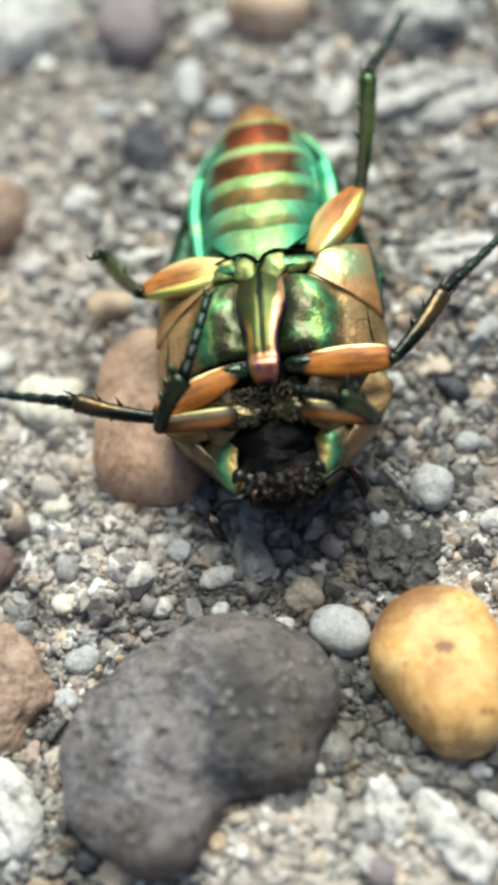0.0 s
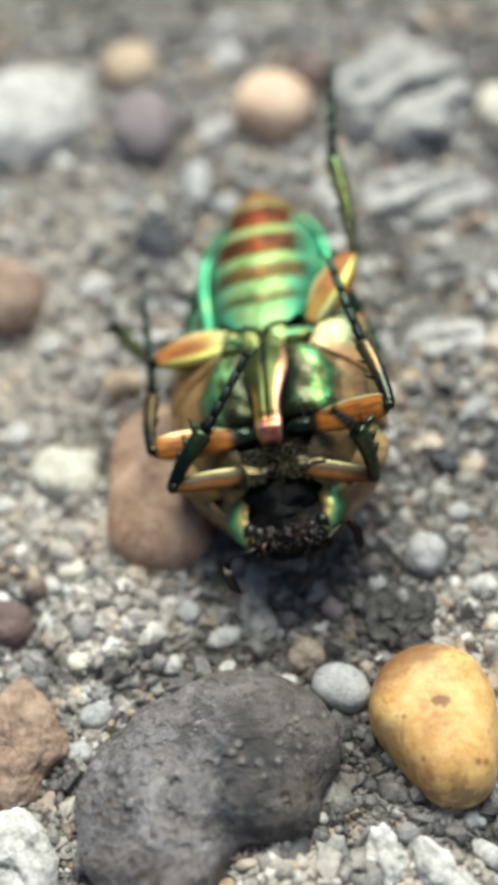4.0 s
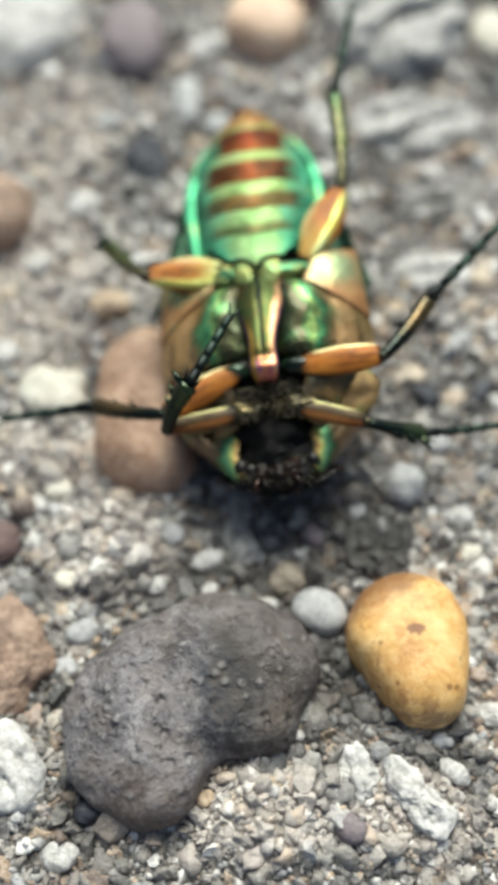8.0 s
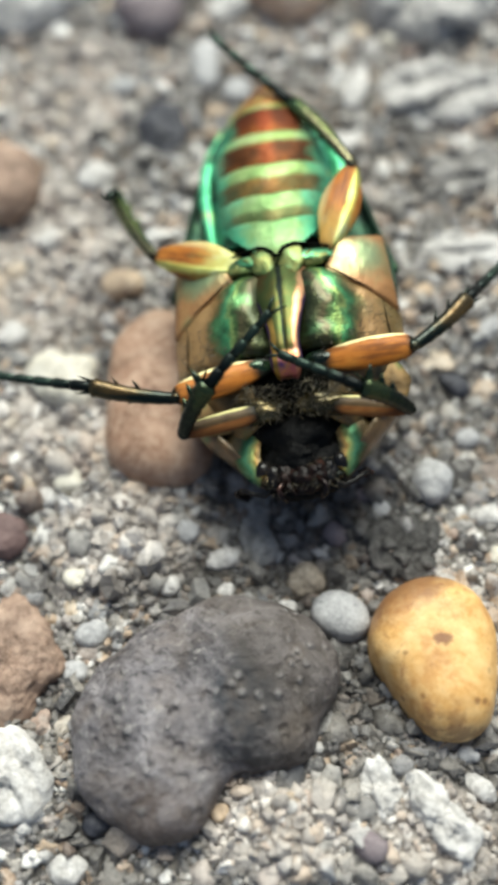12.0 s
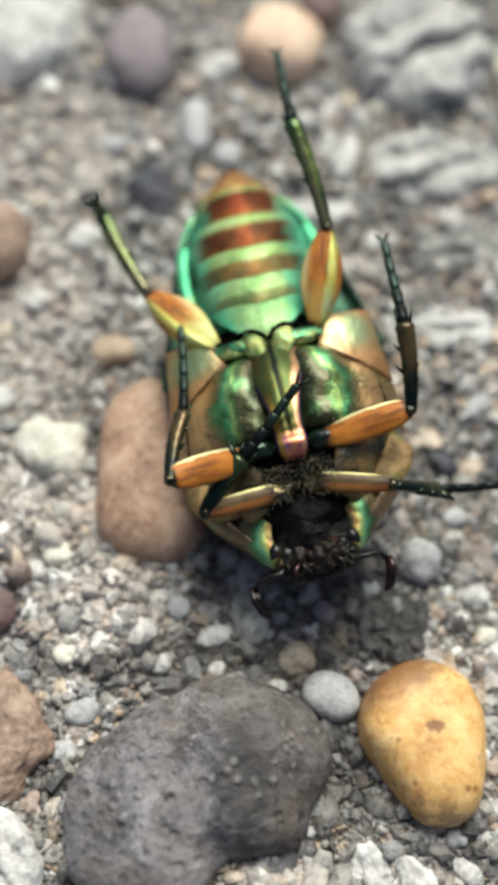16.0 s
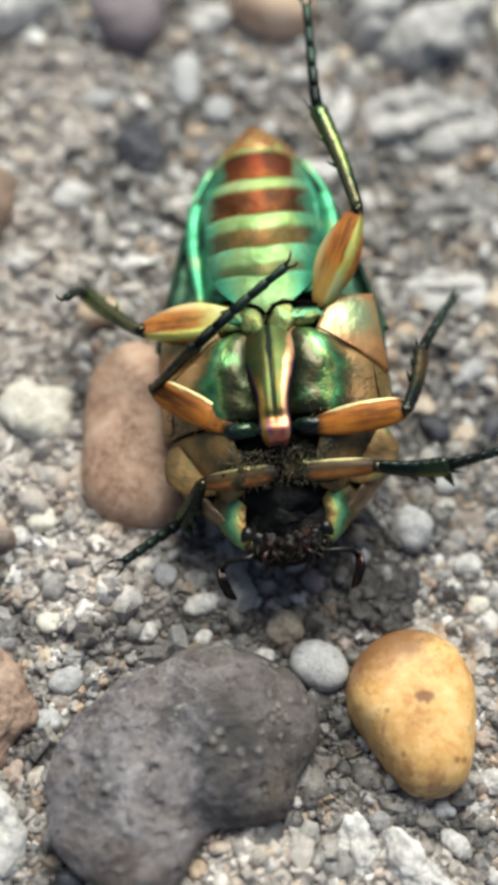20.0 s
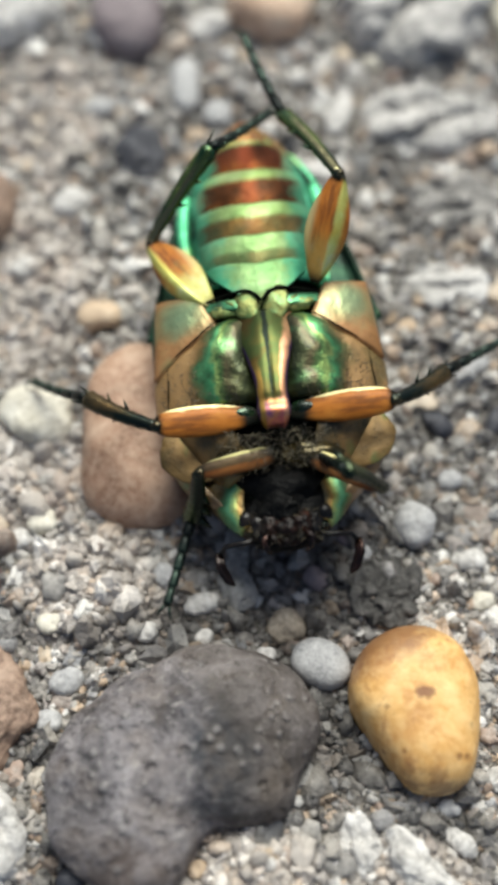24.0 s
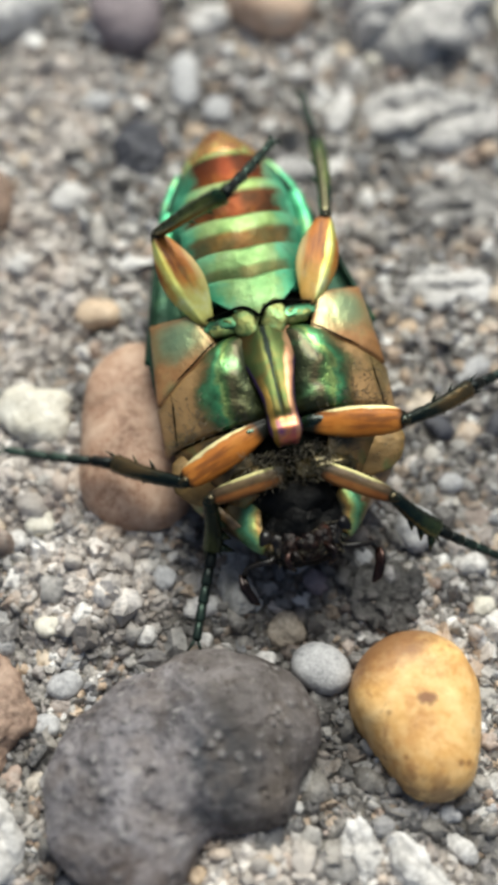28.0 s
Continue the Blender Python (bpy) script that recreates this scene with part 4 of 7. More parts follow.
RIDGED = (
    ("layered_stone", "pale grey layered stone with dark diagonal clefts", 10.2, 23.4, (4.9, 4.6, 4.7, 4.9, 5.0, 5.2, 5.0, 4.8, 5.0, 5.2, 4.9, 4.8), 4.2, M_SLATE, 61, 0.4, 0.14, 1.6, 0.42, 2.2),
    ("layered_stone", "grey layered stone with shallow clefts", 10.8, 14.6, (4.2, 3.2, 2.4, 2.2, 2.6, 3.6, 4.2, 3.4, 2.5, 2.2, 2.6, 3.4), 2.4, M_SLATE, 64, 0.45, 0.16, 1.4, 0.34, 1.9),
    ("layered_stone", "dull grey layered stone lying deep in sand", 12.0, 9.0, (2.8, 2.5, 2.0, 1.9, 2.2, 2.6, 2.8, 2.4, 2.0, 1.9, 2.2, 2.6), 1.5, M_LAYER, 51, 0.42, 0.24, 1.2, 0.34, 1.8),
    ("layered_stone", "white chalky slab broken along its layers", 11.2, 3.3, (2.5, 2.0, 1.2, 0.9, 1.5, 2.0, 2.2, 1.9, 1.6, 1.3, 1.1, 2.1), 1.1, M_PALE, 67, 0.42, 0.30, 1.1, 0.20, 1.7),
    ("layered_stone", "white flat splinter of stone under the tail", 3.5, 11.1, (2.2, 1.5, 0.85, 0.7, 0.85, 1.5, 2.2, 1.5, 0.85, 0.7, 0.85, 1.5), 0.9, M_PALE, 70, 0.25, 0.10, 1.2, 0.05, 1.2),
    ("layered_stone", "white chalky slab broken off beside the ochre stone", 8.1, -27.9, (1.3, 1.0, 0.9, 1.7, 2.3, 1.9, 1.3, 1.2, 1.1, 1.6, 2.4, 2.0), 1.2, M_PALE, 76, 0.45, 0.34, 1.0, 0.10, 0.9),
    ("layered_stone", "white angular slab with a grey broken face", 5.0, -26.7, (1.3, 1.2, 1.3, 1.5, 1.1, 0.8, 1.0, 1.3, 1.2, 1.2, 1.5, 1.1), 1.2, M_PALE, 79, 0.42, 0.34, 0.9, 0.22, 0.2),
    ("layered_stone", "white rough slab at the sand's edge", -12.2, -26.0, (2.1, 1.8, 1.9, 2.3, 2.4, 2.0, 1.9, 1.8, 1.9, 2.4, 2.4, 2.1), 1.7, M_PALE, 73, 0.45, 0.13, 1.3, 0.16, 0.6),
)
SMALL = (  # x, y, half length, half width, turn, material
    (-2.2, -15.0, 0.95, 0.58, 12, M_PALE), (-2.15, -16.75, 0.52, 0.45, 0, M_PALE), (0.95, -17.7, 0.52, 0.5, 0, M_PALE), (1.95, -16.15, 1.0, 0.9, 20, M_EARTHY),
    (8.6, -10.9, 1.05, 1.2, 0, M_MIDGREY), (-10.6, -10.8, 0.8, 0.7, 0, M_CREAM), (-11.7, -11.7, 0.62, 0.55, 0, M_PALE), (2.9, 17.8, 0.65, 0.6, 0, M_PALE),
    (-8.2, 1.25, 1.4, 0.9, 8, M_TAN), (-7.9, -28.1, 0.95, 0.7, 20, M_DARK), (-1.9, 28.6, 1.5, 1.2, 30, M_PALE), (-2.6, 21.4, 1.4, 1.0, 40, M_PALE),
    (-1.9, 15.0, 0.95, 1.0, 0, M_MIDGREY), (8.8, 0.7, 0.55, 0.45, 0, M_TAN), (9.6, -24.9, 0.6, 0.45, 0, M_MIDGREY), (-10.2, 8.5, 1.2, 0.9, 30, M_PALE),
    (-12.6, 4.4, 0.9, 0.75, 0, M_PALE), (-9.0, 15.5, 0.9, 0.7, 10, M_MIDGREY), (5.3, 14.8, 0.8, 1.7, -20, M_PALE), (7.6, 19.0, 0.7, 0.6, 0, M_CREAM),
    (-4.2, -13.6, 0.7, 0.6, 0, M_MIDGREY), (-5.0, -16.6, 0.6, 0.5, 30, M_PALE), (-9.8, -16.2, 0.75, 0.6, 0, M_CREAM), (11.6, -12.6, 0.8, 0.6, 0, M_PALE),
    (12.0, -14.8, 0.7, 0.55, 0, M_CREAM), (10.6, -8.2, 0.7, 0.6, 0, M_MIDGREY), (12.4, -1.6, 0.9, 0.6, 30, M_MIDGREY), (-14.4, -1.8, 0.9, 0.8, 0, M_PALE),
    (5.9, -12.4, 0.5, 0.5, 0, M_MIDGREY), (5.1, -11.5, 0.5, 0.42, 0, M_PURPLE), (3.6, -13.6, 0.75, 0.65, 0, M_PURPLE), 
    (12.3, -23.6, 1.0, 0.7, 0, M_PALE), (10.0, -26.4, 0.95, 0.5, -45, M_PALE), (4.8, -29.2, 0.8, 0.7, 0, M_PURPLE),
    (-2.2, -27.7, 0.5, 0.42, 40, M_TAN), (1.0, -27.5, 0.4, 0.32, 0, M_PALE), (-9.4, -30.2, 1.0, 0.7, 0, M_PALE), (13.4, -4.8, 1.1, 0.5, 60, M_DARK),
    # the M_DARK one at (10.2, -4.9) stands in for a dark shadow spot
    (10.2, -4.9, 1.1, 0.6, -40, M_DARK), (-8.8, -19.0, 0.9, 0.7, 0, M_MIDGREY), (-9.6, -21.0, 0.7, 0.6, 0, M_MIDGREY),
)


def make_stones():
    for name, label, x, y, outline, h, m, seed, sink, rough, lump_mm in BIG:
        put_stone(name, label, "stone", x, y, outline, h, m, seed, sink, 0, rough=rough, lump_mm=lump_mm, nu=96, nv=44)
    for name, label, x, y, outline, h, m, seed, sink, rough, lump_mm, cr, cd in RIDGED:
        put_stone(name, label, "stone", x, y, outline, h, m, seed, sink, 0, rough=rough, lump_mm=lump_mm, creases=cr, crease_dir=cd, nu=84, nv=40)
    words = {M_PALE: "white", M_TAN: "tan", M_CREAM: "cream", M_DARK: "blue-black", M_MIDGREY: "light grey", M_PURPLE: "dusty dark grey", M_EARTHY: "dull grey-brown"}
    for i, (x, y, a, b, turn, m) in enumerate(SMALL):
        size = "tiny" if max(a, b) < 0.7 else "small"
        put_stone("pebble", f"{size} {words[m]} pebble lying in the sand", "pebble", x, y, oval_outline(a, b), min(a, b) * 1.35, m, 100 + i, 0.32, turn,
                  "pebbles", rough=0.26, lump_mm=max(0.5, a * 0.9), nu=28, nv=14, power=0.6)


CLEAR = [(x, y, o, 0.92 if h > 1.3 else 0.3) for _, _, x, y, o, h, *_ in BIG] + [(x, y, o, 0.85) for _, _, x, y, o, *_ in RIDGED] + [(x, y, (max(a, b),), 0.8) for x, y, a, b, *_ in SMALL]


def is_free(x, y):
    """Which of the points x, y lie outside all stones."""
    x, y = np.atleast_1d(x), np.atleast_1d(y)
    free = np.ones(len(x), bool)
    for cx, cy, o, k in CLEAR:
        turn = np.arctan2(y - cy, x - cx) % (2 * math.pi) / (2 * math.pi) * len(o)
        r = np.interp(turn, range(len(o) + 1), [*o, o[0]])
        free &= np.hypot(x - cx, y - cy) > k * r
    return free


def make_gravel():
    """Pebbles that can be counted, each its own thing, from a few shared shapes."""
    rng = random.Random(11)
    kinds = []
    for s in range(6):
        o = [1.0 * (1 + 0.30 * rng.uniform(-1, 1)) for _ in range(7)]
        ob = new("pebble", mesh_of("pebble", *stone_shape(o, 1.25, 200 + s, 0.62, 0.7, 0.7, nu=18, nv=9), M_PEBBLE))
        tagged(ob, "small weathered pebble among coarse sand", "pebble", "pebbles")
        kinds.append(ob)
    placed = 0
    used = set()
    while placed < 250:
        x, y = rng.uniform(-17, 16), rng.uniform(-31, 30)
        r = rng.choice((0.42, 0.45, 0.5, 0.55, 0.6, 0.7, 0.85))
        if not is_free(x, y)[0] or math.hypot(x - 4.4, y + 22.8) < 2.4 or math.hypot(x - 5.4, y + 12.6) < 2.2:
            continue
        CLEAR.append((x, y, (r,), 0.7))
        k = rng.randrange(6)
        m = pose(x * MM, y * MM, (ground_z(x, y) - 0.42 * r) * MM, rng.uniform(-20, 20), rng.uniform(-20, 20), rng.uniform(0, 360))
        src = kinds[k]
        if k not in used:
            used.add(k)
            ob = src
            ob.matrix_basis = m
        else:
            ob = copy_thing(src, m)
        ob.scale = (r, r * rng.uniform(0.65, 1.0), r * rng.uniform(0.6, 0.9))
        placed += 1


def make_grains():
    """Sand grains past counting, as one sheet of loose stuff."""
    rng = np.random.default_rng(5)
    base = []
    for j in range(5):
        f = math.pi * j / 4
        if j in (0, 4):
            base.append((0, 0, math.cos(f)))
            continue
        for i in range(6):
            a = 2 * math.pi * (i + 0.5 * (j % 2)) / 6
            base.append((math.sin(f) * math.cos(a), math.sin(f) * math.sin(a), math.cos(f)))
    base = np.array(base)
    tris = [(0, 1 + i, 1 + (i + 1) % 6) for i in range(6)]
    for j in (0, 1):
        for i in range(6):
            a, b = 1 + j * 6 + i, 1 + j * 6 + (i + 1) % 6
            c, d = a + 6, b + 6
            tris += [(a, c, b), (b, c, d)] if j else [(a, c, d), (a, d, b)]
    tris += [(19, 13 + (i + 1) % 6, 13 + i) for i in range(6)]
    tris = np.array(tris)
    n = 52000
    xy = np.c_[rng.uniform(-20, 19, n), rng.uniform(-34, 33, n)]
    far = 14000                                       # thinner scatter further out
    xy = np.r_[xy, np.c_[rng.normal(0, 34, far), rng.normal(0, 44, far)]]
    n += far
    size = np.clip(np.exp(rng.normal(-1.62, 0.52, n)), 0.09, 0.75)
    verts, faces = [], []
    count = 0
    free = is_free(xy[:, 0], xy[:, 1])
    for (x, y), r in zip(xy[free], size[free]):
        s = r * rng.uniform(0.5, 1.3, 3)
        v = base * (1 + rng.uniform(-0.45, 0.45, (len(base), 1))) * s
        a, b = rng.uniform(0, 6.283), rng.uniform(-0.6, 0.6)
        ca, sa, cb, sb = math.cos(a), math.sin(a), math.cos(b), math.sin(b)
        v = v @ np.array([[1, 0, 0], [0, cb, -sb], [0, sb, cb]]).T @ np.array([[ca, -sa, 0], [sa, ca, 0], [0, 0, 1]]).T
        v += (x, y, ground_z(x, y) + r * rng.uniform(-0.35, 0.35))
        verts.append(v * MM)
        faces.append(tris + count * len(base))
        count += 1
    v, f = np.concatenate(verts), np.concatenate(faces)
    me = bpy.data.meshes.new("sand_grains")
    me.from_pydata(v.tolist(), [], f.tolist())
    me.materials.append(M_GRAIN)
    smooth = np.repeat(rng.random(count) < 0.5, len(tris))
    me.polygons.foreach_set("use_smooth", smooth)
    me.update()
    tagged(new("sand_grains", me), "coarse sand grains in grey, beige, white and rust", "sand", kind="stuff")


make_ground()
make_stones()
make_gravel()
make_grains()


# ---- the beetle: on its back, belly up; x across, y towards the tail, z up ----
BELLY = ((-10.4, 4.9), (-8.0, 6.0), (-6.0, 6.6), (-4.0, 7.1), (-1.0, 7.2), (1.0, 6.9), (4.0, 6.8), (8.0, 6.5), (11.0, 5.9), (13.5, 5.0))
WIDE = ((-10.4, 1.5), (-9.0, 2.4), (-8.0, 3.1), (-7.0, 4.1), (-6.0, 5.1), (-4.0, 6.0), (-1.0, 6.35), (1.0, 6.15), (2.2, 4.6), (3.0, 3.6), (4.0, 3.4), (5.5, 3.5), (7.0, 3.6), (8.5, 3.5), (10.0, 3.15), (11.3, 2.6), (12.6, 1.85), (13.3, 1.25), (13.7, 0.7))
RIM = 3.9


def belly_z(x, y, lift=0.0):
    q = min(1.0, abs(x) / curve(WIDE, y))
    return RIM - 0.6 + (curve(BELLY, y) + lift - RIM + 0.6) * max(0.0, 1 - q**2.2) ** 0.6


def panel(corners, dome=0.25, thick=0.7, nu=14, nv=14, lift=0.05, bow=(0, 0, 0, 0), height=belly_z):
    """A domed plate that follows the belly, between four corners (x, y); bow pushes each side outward."""
    (ax, ay), (bx, by), (cx, cy), (dx, dy) = corners

    def fn(u, v):
        x = (ax * (1 - u) + bx * u) * (1 - v) + (dx * (1 - u) + cx * u) * v
        y = (ay * (1 - u) + by * u) * (1 - v) + (dy * (1 - u) + cy * u) * v
        hu, hv = 4 * u * (1 - u), 4 * v * (1 - v)
        y += -bow[0] * hu * (1 - v) + bow[2] * hu * v
        x += bow[1] * hv * u - bow[3] * hv * (1 - u)
        e = (1 - abs(2 * u - 1) ** 5) * (1 - abs(2 * v - 1) ** 5)
        return x, y, height(x, y) + lift + dome * e * (0.5 + 0.5 * hu * hv)

    return slab(fn, nu, nv, -thick)


def mirrored(piece):
    v, f = piece
    return [(-p[0], p[1], p[2]) for p in v], [q[::-1] for q in f]


def make_trunk(b):
    def fn_ring(y, a):
        w, top = curve(WIDE, y) - min(0.6, 0.3 * curve(WIDE, y)), curve(BELLY, y) - 0.75
        c, s = math.cos(a), math.sin(a)
        z = RIM - 0.3
        if s >= 0:
            return w * math.copysign(abs(c) ** 0.8, c), y, z + (top - z) * s**0.9
        return w * math.copysign(abs(c) ** 0.8, c), y, z + (z - 0.55) * s * min(1.0, (y + 10.6) / 3, (13.6 - y) / 4)

    ys = [-9.6 + 22.9 * i / 30 for i in range(31)]
    n = 28
    verts = [fn_ring(y, 2 * math.pi * k / n) for y in ys for k in range(n)]
    faces = [(i * n + k, i * n + (k + 1) % n, (i + 1) * n + (k + 1) % n, (i + 1) * n + k) for i in range(30) for k in range(n)]
    faces += [tuple(range(n))[::-1], tuple(30 * n + k for k in range(n))]
    part("trunk", verts, faces, M_TRUNK, b, "dark green-black underbody between the plates")


def make_elytra(b):
    wide = ((-5.2, 5.0), (-3.0, 5.6), (0.0, 5.85), (2.0, 5.8), (4.0, 5.35), (6.0, 4.8), (8.0, 4.15), (10.0, 3.35), (12.0, 2.1), (12.6, 1.5))

    def fn(u, v):
        y = -5.2 + 17.8 * u
        w = curve(wide, y)
        a = (v - 0.02) * math.pi / 2 * 1.06
        deep = (RIM + 0.15) * min(1.0, 0.62 + 0.38 * min(1, (y + 6.5) / 3), 1.0 - 0.5 * max(0.0, (y - 6) / 6.8) ** 2)
        x = w * math.sin(min(a, math.pi / 2)) ** 0.85 if a > 0 else 0.03
        if a > math.pi / 2:
            x -= 0.8 * (a - math.pi / 2)
        return max(x, 0.03), y, RIM + 0.35 - deep * math.cos(a) ** 0.8 if math.cos(a) > 0 else RIM + 0.35 + (a - math.pi / 2) * 3.0

    def flank(u, v):
        y = 1.2 + 10.8 * u
        inner, outer = curve(WIDE, y) - 0.3, curve(wide, y) - 0.1
        x = inner + (max(outer, inner + 0.1) - inner) * v
        return x, y, 3.75 + 0.4 * v + 0.16 * math.sin(v * math.pi * 2.0) - 0.5 * max(0.0, (y - 9) / 3.5)

    shell, edge = slab(fn, 34, 20, 0.24), slab(flank, 26, 10, -0.3)
    rim = [(curve(WIDE, y) + 0.16, y, 4.35 - 0.5 * max(0.0, (y - 9) / 3.5)) for y in (3.4 + 8.6 * i / 24 for i in range(25))]
    strip = tube(rim, [0.06 + 0.30 * math.sin(math.pi * i / 24) ** 0.6 * (1 + 0.12 * math.sin(i * 2.1)) for i in range(25)], 10, 0.5)
    for side in (lambda p: p, mirrored):
        case = part("wing_case", *side(shell), M_ELYTRA, b, "dark velvety green wing case seen from its edge")
        part("wing_case_edge", *side(edge), M_UNDEREDGE, case, "metallic green turned-in edge of the wing case")
        part("wing_case_rim", *side(strip), M_RIM, case, "thin yellow-green shiny rim")


def make_pronotum(b):
    wide = ((-9.4, 2.3), (-8.7, 3.1), (-7.8, 4.05), (-6.8, 4.95), (-5.2, 5.7))

    def fn(u, v):
        y = -9.4 + 4.2 * u
        w = curve(wide, y)
        a = (v - 0.5) * math.pi * 1.10
        x = w * math.sin(max(-math.pi / 2, min(math.pi / 2, a)))
        deep = 3.0 + 0.9 * u
        c = math.cos(a)
        z = 4.15 + 0.25 * u - deep * max(0.0, c) ** 0.8
        if c < 0:
            x *= 1 - 0.35 * (abs(a) - math.pi / 2) / 0.16 * 0.5
            z += (abs(a) - math.pi / 2) * 3.4
        return x, y, z

    part("pronotum", *slab(fn, 14, 36, 0.3), M_PRON, b, "green-gold neck shield with a paler rim")

    for s in (-1, 1):
        def crescent(u, v, s=s):
            y = -6.75 - 2.75 * u
            inner = curve(((-9.5, 1.75), (-9.0, 1.95), (-8.2, 1.95), (-7.4, 1.75), (-6.7, 1.55)), y)
            outer = curve(((-9.5, 2.0), (-9.0, 2.62), (-8.2, 3.2), (-7.4, 3.45), (-6.7, 3.3)), y)
            x = inner + (outer - inner) * v
            return x * s, y, 4.72 - 0.55 * v * v - 0.16 * (u - 0.2) + 0.10 * math.sin(v * math.pi) + 0.05 * noise.noise(Vector((x, y, 4.0 + s)))

        plate = slab(crescent, 24, 16, -0.3 * s)
        part("cheek_plate", *plate, M_CHEEK, b, "shiny mint and yellow-green plate beside the head")
    flat = panel(((1.4, -7.0), (2.3, -4.1), (5.5, -4.0), (2.9, -7.7)), 0.22, 0.45, 22, 22, -0.24, (0.1, 0.1, 0.25, 0.1))
    for side in (lambda p: p, mirrored):
        part("neck_plate", *side(flat), M_NECK, b, "bronze tan plate under the neck shield")
    for s in (-1, 1):
        part("shoulder_lobe", *knobbly((3.95 * s, -5.45, 4.85), (1.85, 1.6, 0.28), 21 + s, 0.04, 34, 20), M_SHOULDER, b, "rounded tan and green shoulder lobe")


def make_belly(b):
    for k in range(5):
        y0, y1 = BELLY_EDGES[k], BELLY_EDGES[k + 1]

        def fn(u, v, y0=y0, y1=y1):
            s = 2 * v - 1
            y = y0 + (y1 - y0 + 0.14) * u
            q = math.sin(s * math.pi / 2 * 0.99)
            x = curve(BELLY_WIDE, y) * 0.98 * q
            z = belly_z(x * 0.95, y, 0.0) + 0.14 * u + 0.12 * math.sin(u * math.pi) ** 0.7 - 0.05 * abs(x)
            return x, y - curve(CHEVRON, y) * (1 - math.hypot(q, 0.06)), z - (0.10 if u > 0.99 else 0.0)

        part("belly_plate", *slab(fn, 14, 40, -0.3), M_BELLY[k], b, "mint green belly plate" if k == 0 else "mint and lime belly plate with a rust brown band")

    def flank(u, v):
        y = 2.9 + 8.9 * u
        inner, outer = curve(BELLY_WIDE, y) * 0.93, curve(WIDE, y) + 0.05
        x = inner + (outer - inner) * v
        top = belly_z(inner * 0.95, y) - 0.22
        return x, y, top + (4.25 - 0.5 * max(0.0, (y - 9) / 3.5) - top) * v**1.4 + 0.12 * math.sin(v * math.pi) + 0.05 * math.sin(y * 3.9) * v

    for side in (lambda p: p, mirrored):
        part("belly_side", *side(slab(flank, 40, 10, -0.25)), M_FLANK, b, "mint green folded side of the belly")

    def tail(u, v):
        s = 2 * v - 1
        y = 11.5 + 2.1 * u
        x = curve(((11.5, 2.3), (12.2, 2.0), (13.0, 1.45), (13.6, 0.75)), y) * math.sin(s * math.pi / 2)
        return x, y - 0.2 * (1 - s * s) * (1 - u), belly_z(x * 0.9, y, 0.05) + 0.18 * math.sin(u * math.pi)

    part("tail_plate", *slab(tail, 12, 20, -0.5), M_TAIL, b, "orange-brown tail tip with a yellow-green edge")


